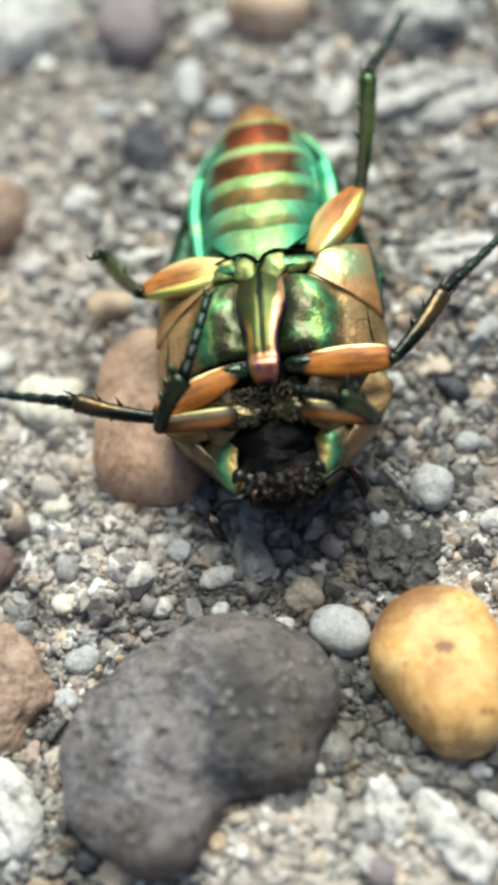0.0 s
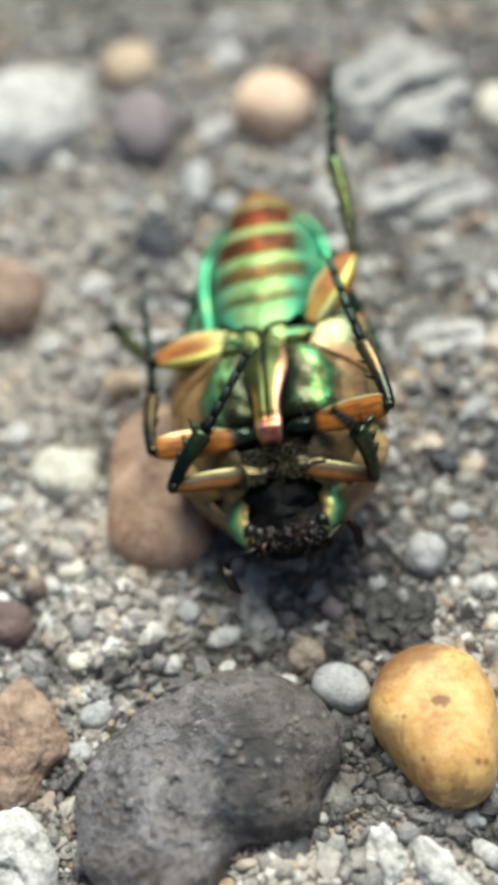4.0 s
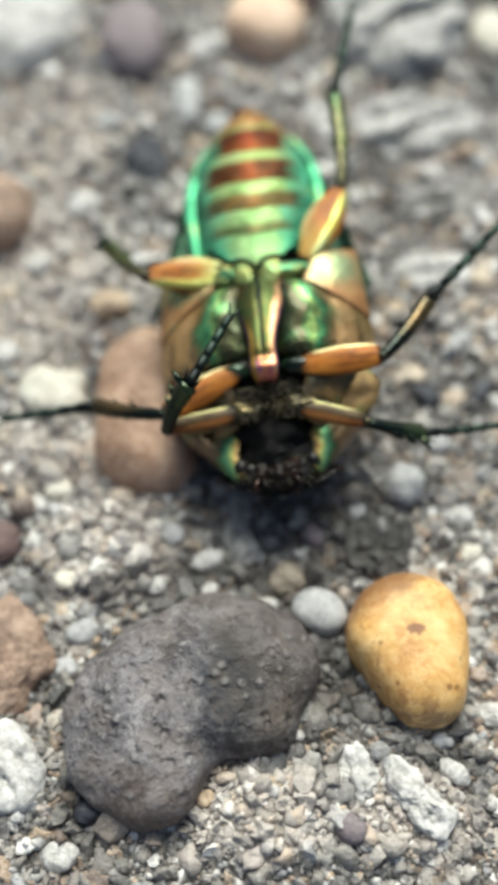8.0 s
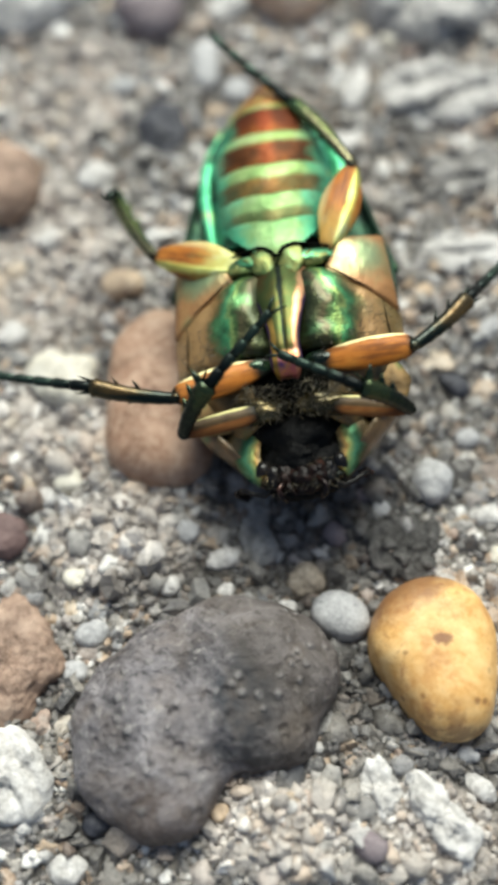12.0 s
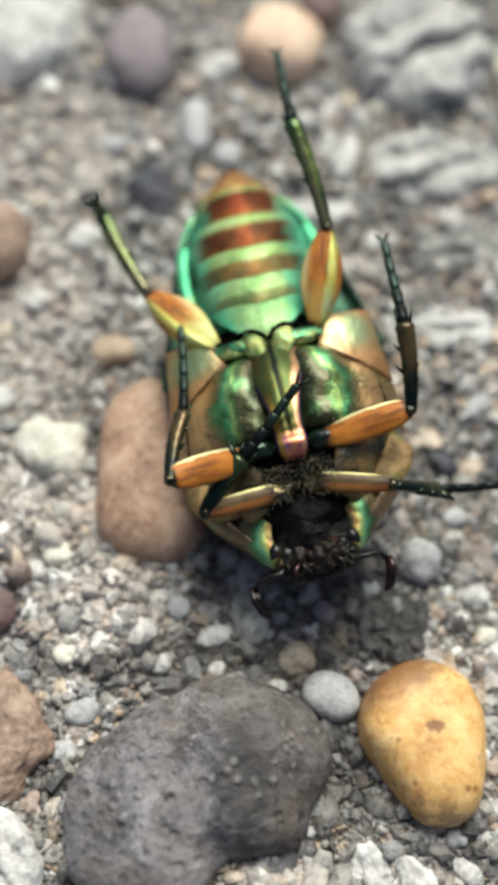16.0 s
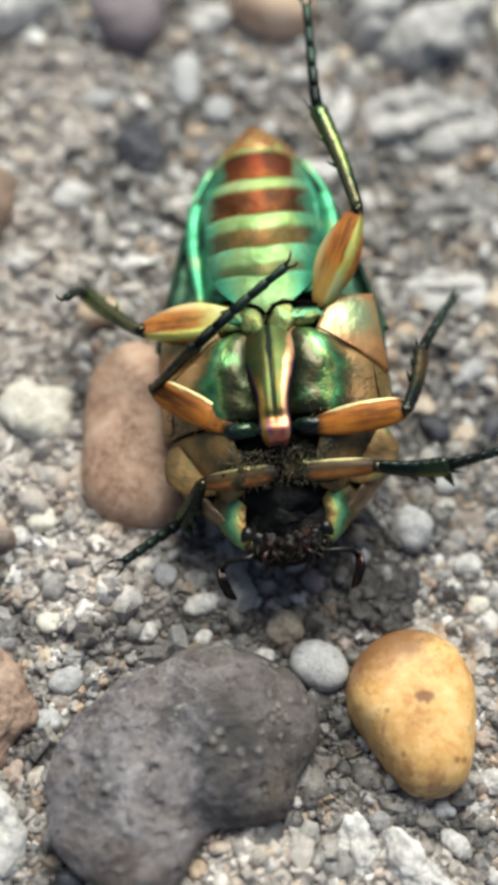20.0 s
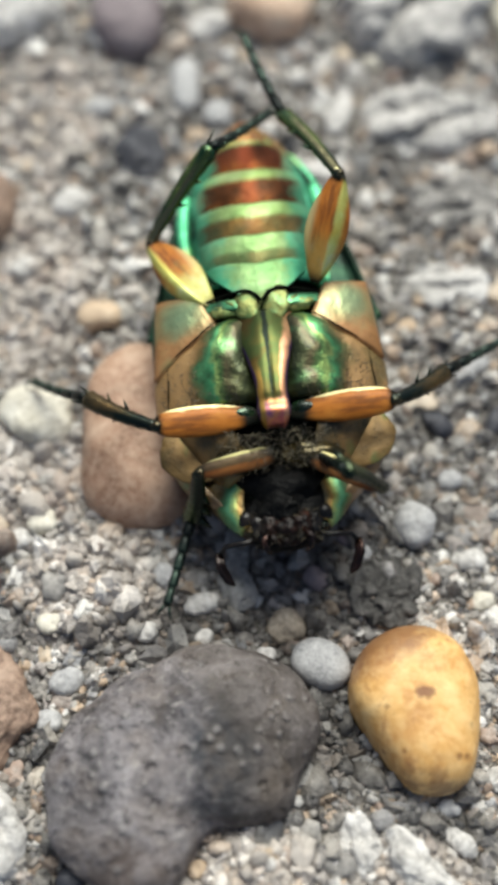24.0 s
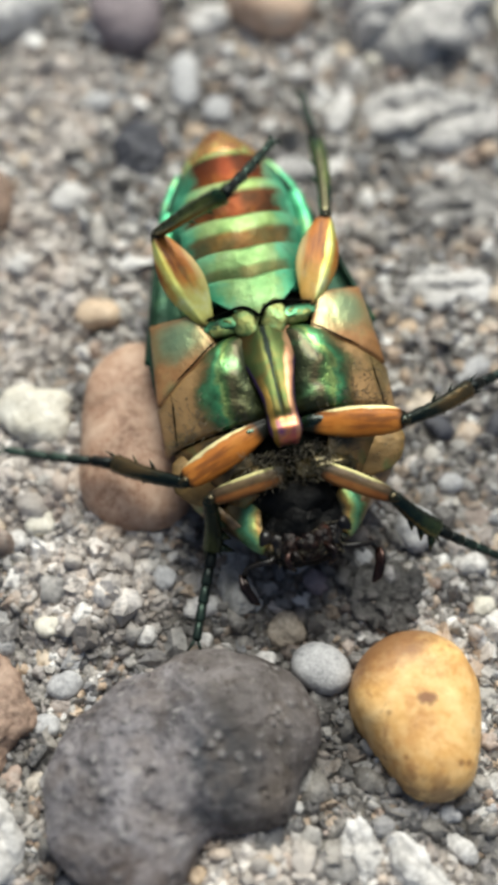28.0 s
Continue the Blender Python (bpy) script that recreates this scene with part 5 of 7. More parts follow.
def make_breast(b):
    # a swollen lobe on each side of the keel that runs out into the flat side of the breast
    rear_edge = ((0.0, 0.75), (1.7, 0.7), (2.5, 0.5), (3.7, -0.3), (5.9, -1.5))

    def lobe(u, v):
        x = 0.1 + 5.75 * v
        y = -3.95 + (curve(rear_edge, x) + 3.95) * u
        z = belly_z(x, y) + 0.10 + 0.24 * math.exp(-(((x - 2.5) / 1.0) ** 2) - ((y + 1.4) / 1.7) ** 2)
        z -= 0.09 * math.exp(-(((x - 3.75 - 0.15 * math.sin(y * 2)) / 0.38) ** 2)) + 0.09 * noise.noise(Vector((x, y, 3.0))) + 0.42 * math.exp(-((x / 1.2) ** 4))
        e = min(u, 1 - u) * 10
        return x, y, z - 0.25 * max(0.0, 1 - e) ** 2

    half = slab(lobe, 30, 44, -0.6)
    # rear side plates, orange-tan, and the dark hips of the hind legs behind them
    def flat_side(x, y):
        return max(belly_z(x, y), RIM - 0.6 + (curve(BELLY, y) - RIM + 0.6) * (1 - (abs(x) / 6.7) ** 2.2) ** 0.6)

    rear = panel(((2.3, 0.35), (3.2, 2.35), (5.45, 2.75), (5.8, -1.55)), 0.16, 1.5, 20, 20, 0.0, (0.0, 0.12, 0.2, -0.1), flat_side)
    cox = panel(((0.9, 1.05), (0.3, 1.6), (3.5, 1.85), (3.9, 1.3)), 0.05, 0.9, 14, 28, 0.10, (0, 0.1, 0.0, 0))
    arch = ((0.05, 1.35), (0.3, 1.72), (0.75, 1.98), (1.3, 1.98), (2.0, 1.9), (2.8, 1.85), (3.6, 1.8))
    line = [(x, curve(arch, x), belly_z(x, curve(arch, x)) + 0.24) for x in (0.05 + 3.5 * i / 18 for i in range(19))]
    seam = tube(line, [0.10 - 0.05 * i / 18 for i in range(19)], 8)
    path = [(x, curve(rear_edge, x) + 0.02, belly_z(x, curve(rear_edge, x)) + 0.12) for x in (2.2 + 3.6 * i / 16 for i in range(17))]
    cleft = tube(path, [0.02 + 0.03 * math.sin(math.pi * i / 16) for i in range(17)], 6)
    path = [(5.15 + 0.12 * math.sin(y), y, belly_z(5.15 + 0.12 * math.sin(y), y) + 0.10) for y in (-1.2 - 2.6 * i / 12 for i in range(13))]
    gap = tube(path, [0.015 + 0.035 * math.sin(math.pi * i / 12) * (1 + 0.4 * math.sin(i * 2.1)) for i in range(13)], 6)
    for side in (lambda p: p, mirrored):
        part("breast_plate", *side(half), M_THORAX, b, "olive, green and tan breast plate with fine hairs")
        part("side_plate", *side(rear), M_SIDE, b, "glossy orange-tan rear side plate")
        hip = part("hind_coxa", *side(cox), M_HIP, b, "glossy green hip plate of the hind leg")
        part("hip_seam", *side(seam), M_TRUNK, hip, "black seam behind the hip plate")
        part("breast_seam", *side(cleft), M_TRUNK, b, "dark seam behind the breast plate")
        part("breast_seam", *side(gap), M_TRUNK, b, "dark seam along the side of the breast")
    for s in (-1, 1):
        part("knob", *knobbly((0.72 * s, 1.25, 6.84), (0.66, 0.95, 0.2), 5 + s, 0.12), M_KNOB, b, "rounded bronze-green hip knob")
        part("knob", *knobbly((1.8 * s, 1.2, 6.62), (0.75, 0.42, 0.2), 8 + s, 0.14), M_KNOB, b, "dark green hip knob")
        part("hip_spike", *thorn((1.3 * s, 1.25, 6.75), (1.8 * s, 1.6, 6.85), 0.2), M_KNOB, b, "small pale pointed hip spike")
        part("mid_coxa", *knobbly((1.75 * s, -4.35, 6.4), (1.0, 0.5, 0.42), 11 + s, 0.06), M_COXA, b, "round glossy black-green hip of the middle leg")
        part("front_coxa", *knobbly((1.6 * s, -6.5, 5.85), (1.45, 0.7, 0.7), 14 + s, 0.12), M_FRONT, b, "dark bronze hip of the front leg")

    def keel(u, v):
        y = 0.7 - 6.4 * u
        s = 2 * v - 1
        w = curve(((-5.7, 0.4), (-5.4, 0.7), (-4.9, 0.8), (-4.0, 0.74), (-3.2, 0.84), (-2.4, 1.0), (-1.5, 1.24), (-0.6, 1.55), (0.7, 1.75)), y)
        x = w * math.sin(s * math.pi / 2)
        z = curve(((-5.7, 7.2), (-5.2, 7.75), (-4.2, 7.75), (-2.4, 7.6), (-0.8, 7.42), (0.7, 7.0)), y)
        return x, y + 0.25, z - 0.20 * w * max(0.0, abs(x) - 0.12) - 0.20 * abs(s) ** 4 - 0.07 * min(1.0, max(0.1, y + 5.0)) * math.exp(-((s * 12) ** 2)) + 0.02 * math.exp(-(((abs(s) - 0.4) * 4) ** 2)) - (0.25 if u > 0.97 else 0) - 0.12 * math.exp(-((y + 4.6) / 0.3) ** 2)

    part("keel", *slab(keel, 44, 24, 0.6), M_KEEL, b, "pink and copper breastbone keel with a dark groove")


def knobbly(centre, radii, seed, amount, nu=22, nv=14):
    """A lump with an uneven skin."""
    verts, faces = ball((0, 0, 0), radii, nu, nv)
    mean = sum(radii) / 3
    out = []
    for p in verts:
        q = Vector((p[0] / mean, p[1] / mean, p[2] / mean)) * 1.3 + Vector((seed * 3.7, seed, -seed))
        f = 1 + amount * (noise.noise(q) * 2.0 + noise.noise(q * 2.7) * 1.0 + noise.noise(q * 6.0) * 0.5)
        out.append(tuple(c + v * f for c, v in zip(centre, p)))
    return out, faces


FEELERS = {}


def make_head(b):
    part("head", *join(knobbly((0, -8.5, 4.1), (2.2, 1.9, 1.35), 31, 0.10, 40, 26), knobbly((0, -7.3, 4.85), (2.1, 1.5, 0.85), 33, 0.10, 34, 20)), M_BLACK, b, "rough black underside of the head")
    part("clypeus", *knobbly((0, -10.15, 4.0), (1.7, 0.55, 0.5), 35, 0.10, 26, 12), M_BLACK, b, "black front edge of the face")
    part("throat_plate", *knobbly((0.1, -8.7, 5.35), (0.55, 0.35, 0.22), 36, 0.15), M_BLACK, b, "small glinting black throat plate")
    rng = random.Random(14)
    part("lip", *join(knobbly((0, -9.75, 5.05), (0.6, 0.55, 0.42), 37, 0.2), knobbly((0.15, -10.3, 4.75), (0.7, 0.35, 0.3), 38, 0.2)), M_MOUTH, b, "dark red-black lower lip")
    for s in (-1, 1):
        part("jaw", *join(knobbly((0.8 * s, -9.7, 4.95), (0.42, 0.7, 0.4), 40 + s, 0.2), thorn((0.8 * s, -10.1, 5.1), (0.35 * s, -10.75, 5.0), 0.2)), M_MOUTH, b, "dark red-black jaw")
        part("jaw", *join(knobbly((1.35 * s, -9.5, 4.7), (0.4, 0.7, 0.4), 43 + s, 0.2), thorn((1.3 * s, -10.0, 4.8), (1.0 * s, -10.6, 4.7), 0.18)), M_EYE, b, "dark outer jaw")
        part("cheek_knob", *knobbly((1.75 * s, -9.7, 4.6), (0.3, 0.35, 0.3), 47 + s, 0.2), M_TIBIA, b, "small dark green knob beside the jaw")
    for s in (-1, 1):
        part("eye", *ball((1.9 * s, -9.1, 4.5), (0.52, 0.6, 0.56), 16, 10), M_EYE, b, "round glossy black eye")
        part("palp", *tube([(0.8 * s, -10.0, 5.3), (1.15 * s, -10.5, 5.45), (1.05 * s, -10.85, 5.2), (0.8 * s, -11.0, 4.9)], [0.15, 0.14, 0.16, 0.08], 8), M_PALP, b, "short dark feeler at the mouth")
        stalk = [(1.5 * s, -9.9, 4.5), (1.9 * s, -10.3, 4.85), (2.5 * s, -10.3, 4.75), (3.0 * s, -10.3, 4.55), (3.25 * s, -10.6, 4.4)]
        antenna = part("antenna", *tube(stalk, [0.18, 0.15, 0.13, 0.13, 0.15], 8), M_EYE, b, "black elbowed feeler")
        FEELERS[s] = antenna
        for k in range(3):
            path = [((3.25 + 0.09 * k) * s, -10.55, 4.4 + 0.1 * (k - 1)), ((3.2 + 0.11 * k) * s, -11.2, 4.2 + 0.13 * (k - 1)), ((2.9 + 0.11 * k) * s, -11.85, 4.0 + 0.16 * (k - 1)), ((2.75 + 0.1 * k) * s, -12.05, 3.95 + 0.16 * (k - 1))]
            part("club_leaf", *tube(path, [0.09, 0.16, 0.15, 0.06], 8, 0.6), M_PALP, antenna, "dark red-black leaf of the feeler's club")
    verts, faces = [], []

    def hair(p, d, length):
        n = len(verts)
        d = d.normalized()
        s = d.orthogonal().normalized() * 0.016
        t = d.cross(s).normalized() * 0.016
        bend = Vector((rng.uniform(-0.15, 0.15), rng.uniform(-0.15, 0.15), -0.1)) * length
        mid, end = p + d * length * 0.55, p + d * length + bend
        verts.extend([p + s, p - s * 0.5 + t, p - s * 0.5 - t, mid + s * 0.7, mid - s * 0.35 + t * 0.7, mid - s * 0.35 - t * 0.7, end])
        faces.extend([(n, n + 1, n + 4, n + 3), (n + 1, n + 2, n + 5, n + 4), (n + 2, n, n + 3, n + 5), (n + 3, n + 4, n + 6), (n + 4, n + 5, n + 6), (n + 5, n + 3, n + 6)])

    for _ in range(800):
        side = rng.choice((-1, 1))
        x, y = side * abs(rng.gauss(1.3, 0.9)), rng.uniform(-7.3, -5.5)
        k = rng.random()
        if k < 0.25:
            x, y = side * rng.uniform(1.6, 5.3), rng.uniform(-4.1, -3.0)
        elif k < 0.4:
            x, y = side * rng.uniform(3.4, 5.6), rng.uniform(-4.0, -1.6)
        z = belly_z(x, y) - 0.2 + (0.3 if abs(x) < 2.5 else 0.25)
        hair(Vector((x, y, z)), Vector((rng.gauss(side * 0.3, 0.5), rng.gauss(-0.4, 0.7), rng.uniform(0.3, 0.9))), rng.uniform(0.3, 0.75))
    for _ in range(190):
        x, y = rng.uniform(-1.8, 1.8), rng.uniform(-10.5, -8.7)
        hair(Vector((x, y, 5.2 - 0.12 * x * x)), Vector((rng.gauss(0, 0.9), rng.gauss(-0.4, 0.4), rng.uniform(0.1, 0.7))), rng.uniform(0.25, 0.6))
    part("bristles", verts, faces, M_HAIR, b, "tufts of fine brown bristles")


# legs: hips, and lengths of thigh, shin and foot
HIP = {"F": (1.2, -6.7, 6.3), "M": (1.7, -4.6, 6.5), "H": (2.5, 1.6, 6.4)}
LONG = {"F": (3.8, 3.3, 4.9), "M": (5.2, 4.3, 6.2), "H": (5.4, 6.0, 6.4)}


def thigh(kind):
    """A flattened thigh with a sharp ridge on its +x edge."""
    length = LONG[kind][0]
    wide, flat = {"F": (0.46, 0.5), "M": (0.68, 0.42), "H": (1.04, 0.36)}[kind]
    prof = {"F": ((0.0, 0.6), (0.12, 0.9), (0.4, 1.0), (0.8, 0.85), (1.0, 0.5)),
            "M": ((0.0, 0.3), (0.15, 0.6), (0.42, 0.97), (0.72, 1.0), (0.92, 0.78), (1.0, 0.42)),
            "H": ((0.0, 0.22), (0.14, 0.55), (0.42, 1.0), (0.66, 0.93), (0.88, 0.55), (1.0, 0.3))}[kind]
    n, seg = 24, 24
    verts = []
    for i in range(n + 1):
        f = i / n
        w = wide * curve(prof, f)
        for k in range(seg):
            a = 2 * math.pi * k / seg
            c, s = math.cos(a), math.sin(a)
            x = w * math.copysign(abs(c) ** 0.75, c)
            z = w * flat * math.copysign(abs(s) ** 0.9, s) * (1 - 0.35 * max(0.0, c)) + 0.08 * math.sin(f * math.pi)
            if kind == "H":
                z += 0.16 * wide * max(0.0, s) * math.exp(-(((c + 0.45) / 0.22) ** 2))
            elif c > 0.92:
                x, z = x + 0.16 * wide, z + 0.10 * wide
            verts.append((x, f * length, z + 0.015 * noise.noise(Vector((x * 3, f * 9, z * 3)))))
    faces = [(i * seg + k, i * seg + (k + 1) % seg, (i + 1) * seg + (k + 1) % seg, (i + 1) * seg + k) for i in range(n) for k in range(seg)]
    faces += [tuple(range(seg))[::-1], tuple(n * seg + k for k in range(seg))]
    return verts, faces


def thorn(base, tip, r):
    return tube([base, [(a + c) / 2 for a, c in zip(base, tip)], tip], [r, r * 0.7, r * 0.12], 6)


def shin(kind, side):
    """Shin shaft and the thorns that stand on it."""
    length = LONG[kind][1]
    wide = {"F": 0.46, "M": 0.42, "H": 0.43}[kind]
    prof = ((0.0, 0.7), (0.15, 0.8), (0.5, 0.95), (0.8, 1.08), (0.97, 1.12), (1.0, 0.75))
    n = 18
    path = [(0.12 * math.sin(i / n * math.pi) * side, i / n * length, 0.06 * math.sin(i / n * math.pi)) for i in range(n + 1)]
    shaft = tube(path, [wide * curve(prof, i / n) * (1 + 0.05 * math.sin(i * 2.3)) for i in range(n + 1)], 12, 0.72)
    thorns = []
    if kind == "F":
        for f, s in ((0.42, 0.40), (0.66, 0.55), (0.92, 0.70)):
            thorns.append(thorn((0.25 * side, f * length, 0), ((0.40 + s) * side, f * length + 0.45, 0.05), 0.28))
    else:
        for f in (0.42, 0.66):
            for d in (-1, 1):
                thorns.append(thorn((0.2 * d, f * length, 0), (0.62 * d, f * length + 0.42, 0.1), 0.11))
    for d in (-1, 1):
        thorns.append(thorn((0.26 * d, length * 0.96, 0), (0.45 * d, length + 0.75, -0.1), 0.10))
    return shaft, thorns


def foot(kind):
    """Five foot joints and two claws."""
    length = LONG[kind][2]
    joints, claws = [], []
    n = 5
    arch = 0.018 * (0.6 if kind == "F" else 1.0)
    for i in range(n):
        a, c = i / n * length * 0.9, (i + 1) / n * length * 0.9
        ys = (a - 0.03, a + (c - a) * 0.4, a + (c - a) * 0.85, c)
        piece = tube([(0, y, arch * y * y) for y in ys], [r * (1.06 - 0.06 * i) for r in (0.24, 0.26, 0.29, 0.24)], 10, 0.85)
        for d in (-1, 1):
            piece = join(piece, thorn((0.12 * d, c - 0.05, arch * c * c), (0.24 * d, c + 0.22, arch * c * c - 0.12), 0.035))
        joints.append(piece)
    y = 0.9 * length
    z = arch * y * y
    for d in (-1, 1):
        claws.append(tube([(0.05 * d, y - 0.05, z), (0.22 * d, y + 0.32, z + 0.1), (0.34 * d, y + 0.6, z - 0.02), (0.38 * d, y + 0.74, z - 0.22)], [0.09, 0.08, 0.055, 0.012], 7))
    return joints, claws


def make_legs(b):
    legs = {}
    thighs = {(k, s): mesh_of("femur", *(thigh(k) if s < 0 else mirrored(thigh(k))), M_FEMUR[k, s]) for k in "FMH" for s in (-1, 1)}
    words = {"F": "front", "M": "middle", "H": "hind"}
    for k in "FMH":
        for name, s in (("L", -1), ("R", 1)):
            femur = tagged(new("femur", thighs[k, s]), "brown bronze front thigh with a pale ridge" if k == "F" else f"amber orange {words[k]} thigh with a yellow-green ridge")
            femur.parent = b
            part("knee", *knobbly((0, LONG[k][0] - 0.05, 0), (0.3, 0.34, 0.28), 3, 0.08, 14, 10), M_TIBIA, femur, "dark knee joint")
            shaft, thorns = shin(k, s)
            skin = {"H": M_TIBIA_H, "F": M_TIBIA_F}.get(k, M_TIBIA)
            tibia = part("tibia", *shaft, skin, b, f"dark green spiny {words[k]} shin")
            for p in thorns:
                part("spine", *p, skin, tibia)
            joints, claws = foot(k)
            tarsus = part("tarsus", *joints[0], M_TARSUS, b, f"thin black jointed {words[k]} foot with two claws")
            for p in joints[1:]:
                part("foot_joint", *p, M_TARSUS, tarsus)
            for p in claws:
                part("claw", *p, M_TARSUS, tarsus)
            legs[k + name] = (femur, tibia, tarsus)
    return legs


def make_beetle():
    b = tagged(new("beetle"), "metallic green beetle lying on its back, waving its orange legs", "beetle")
    make_trunk(b)
    make_elytra(b)
    make_pronotum(b)
    make_belly(b)
    make_breast(b)
    make_head(b)
    return b, make_legs(b)


beetle, LEGS = make_beetle()


# ---- motion ----
STEPS = {leg: [] for leg in LEGS}


def step(t, **joints):
    """Knee, ankle and claw of legs at t seconds, in millimetres of the beetle's own space."""
    for leg, j in joints.items():
        STEPS[leg].append((t, [Vector(j[i:i + 3]) for i in (0, 3, 6)]))


def hip(leg):
    x, y, z = HIP[leg[0]]
    return Vector((-x if leg[1] == "L" else x, y, z))


def bones(leg, joints):
    """Directions of thigh, shin and foot."""
    pts = [hip(leg), *joints]
    return [(pts[i + 1] - pts[i]).normalized() for i in range(3)]


def between(a, c, f):
    """A direction on the way from a to c, along the great circle."""
    angle = a.angle(c)
    if angle < 1e-4:
        return a.copy()
    if angle > 3.0:
        mid = (a + c + a.orthogonal() * 0.6).normalized()
        return between(a, mid, f * 2) if f < 0.5 else between(mid, c, f * 2 - 1)
    return ((a * math.sin((1 - f) * angle) + c * math.sin(f * angle)) / math.sin(angle)).normalized()


def facing(y):
    """A turn with its y axis along a bone and its z axis as upright as can be."""
    z = (Vector((0, -0.35, 0.94)) - y * (y.z * 0.94 - y.y * 0.35)).normalized()
    return Matrix((y.cross(z), y, z)).transposed()


def leg_rows(leg):
    """Poses of thigh, shin and foot every tenth of a second, in the beetle's space."""
    keys = sorted(STEPS[leg], key=lambda k: k[0])
    long, side = LONG[leg[0]], -1 if leg[1] == "L" else 1
    out, last = ([], [], []), [None, None, None]
    for i in range(281):
        t = i * 0.1
        k = max(n for n in range(len(keys)) if keys[n][0] <= t + 1e-6)
        a, c = keys[k], keys[min(k + 1, len(keys) - 1)]
        f = (t - a[0]) / (c[0] - a[0]) if c[0] > a[0] else 0.0
        f = f * f * (3 - 2 * f)
        d = [between(p, q, f) for p, q in zip(bones(leg, a[1]), bones(leg, c[1]))]
        reach = ((a[1][0] - hip(leg)).length * (1 - f) + (c[1][0] - hip(leg)).length * f) - long[0]
        mats = []
        base, h = facing(d[0]), hip(leg) + d[0] * reach      # the hip slides a little in its socket
        for n in range(3):
            if n:
                base = facing(d[1]) if n == 1 and leg[0] == "F" else base.col[1].rotation_difference(d[n]).to_matrix() @ base
                if last[n]:                                   # turn on gently from the pose before
                    carried = (last[n].col[1].rotation_difference(d[n]).to_matrix() @ last[n]).to_quaternion()
                    base = carried.slerp(base.to_quaternion(), 0.3).to_matrix()
                last[n] = base
            mats.append(Matrix.LocRotScale(h * MM, base.to_quaternion(), None))
            h = h + d[n] * long[n]
        for rows, m in zip(out, mats):
            rows.append((t, m))
    return out


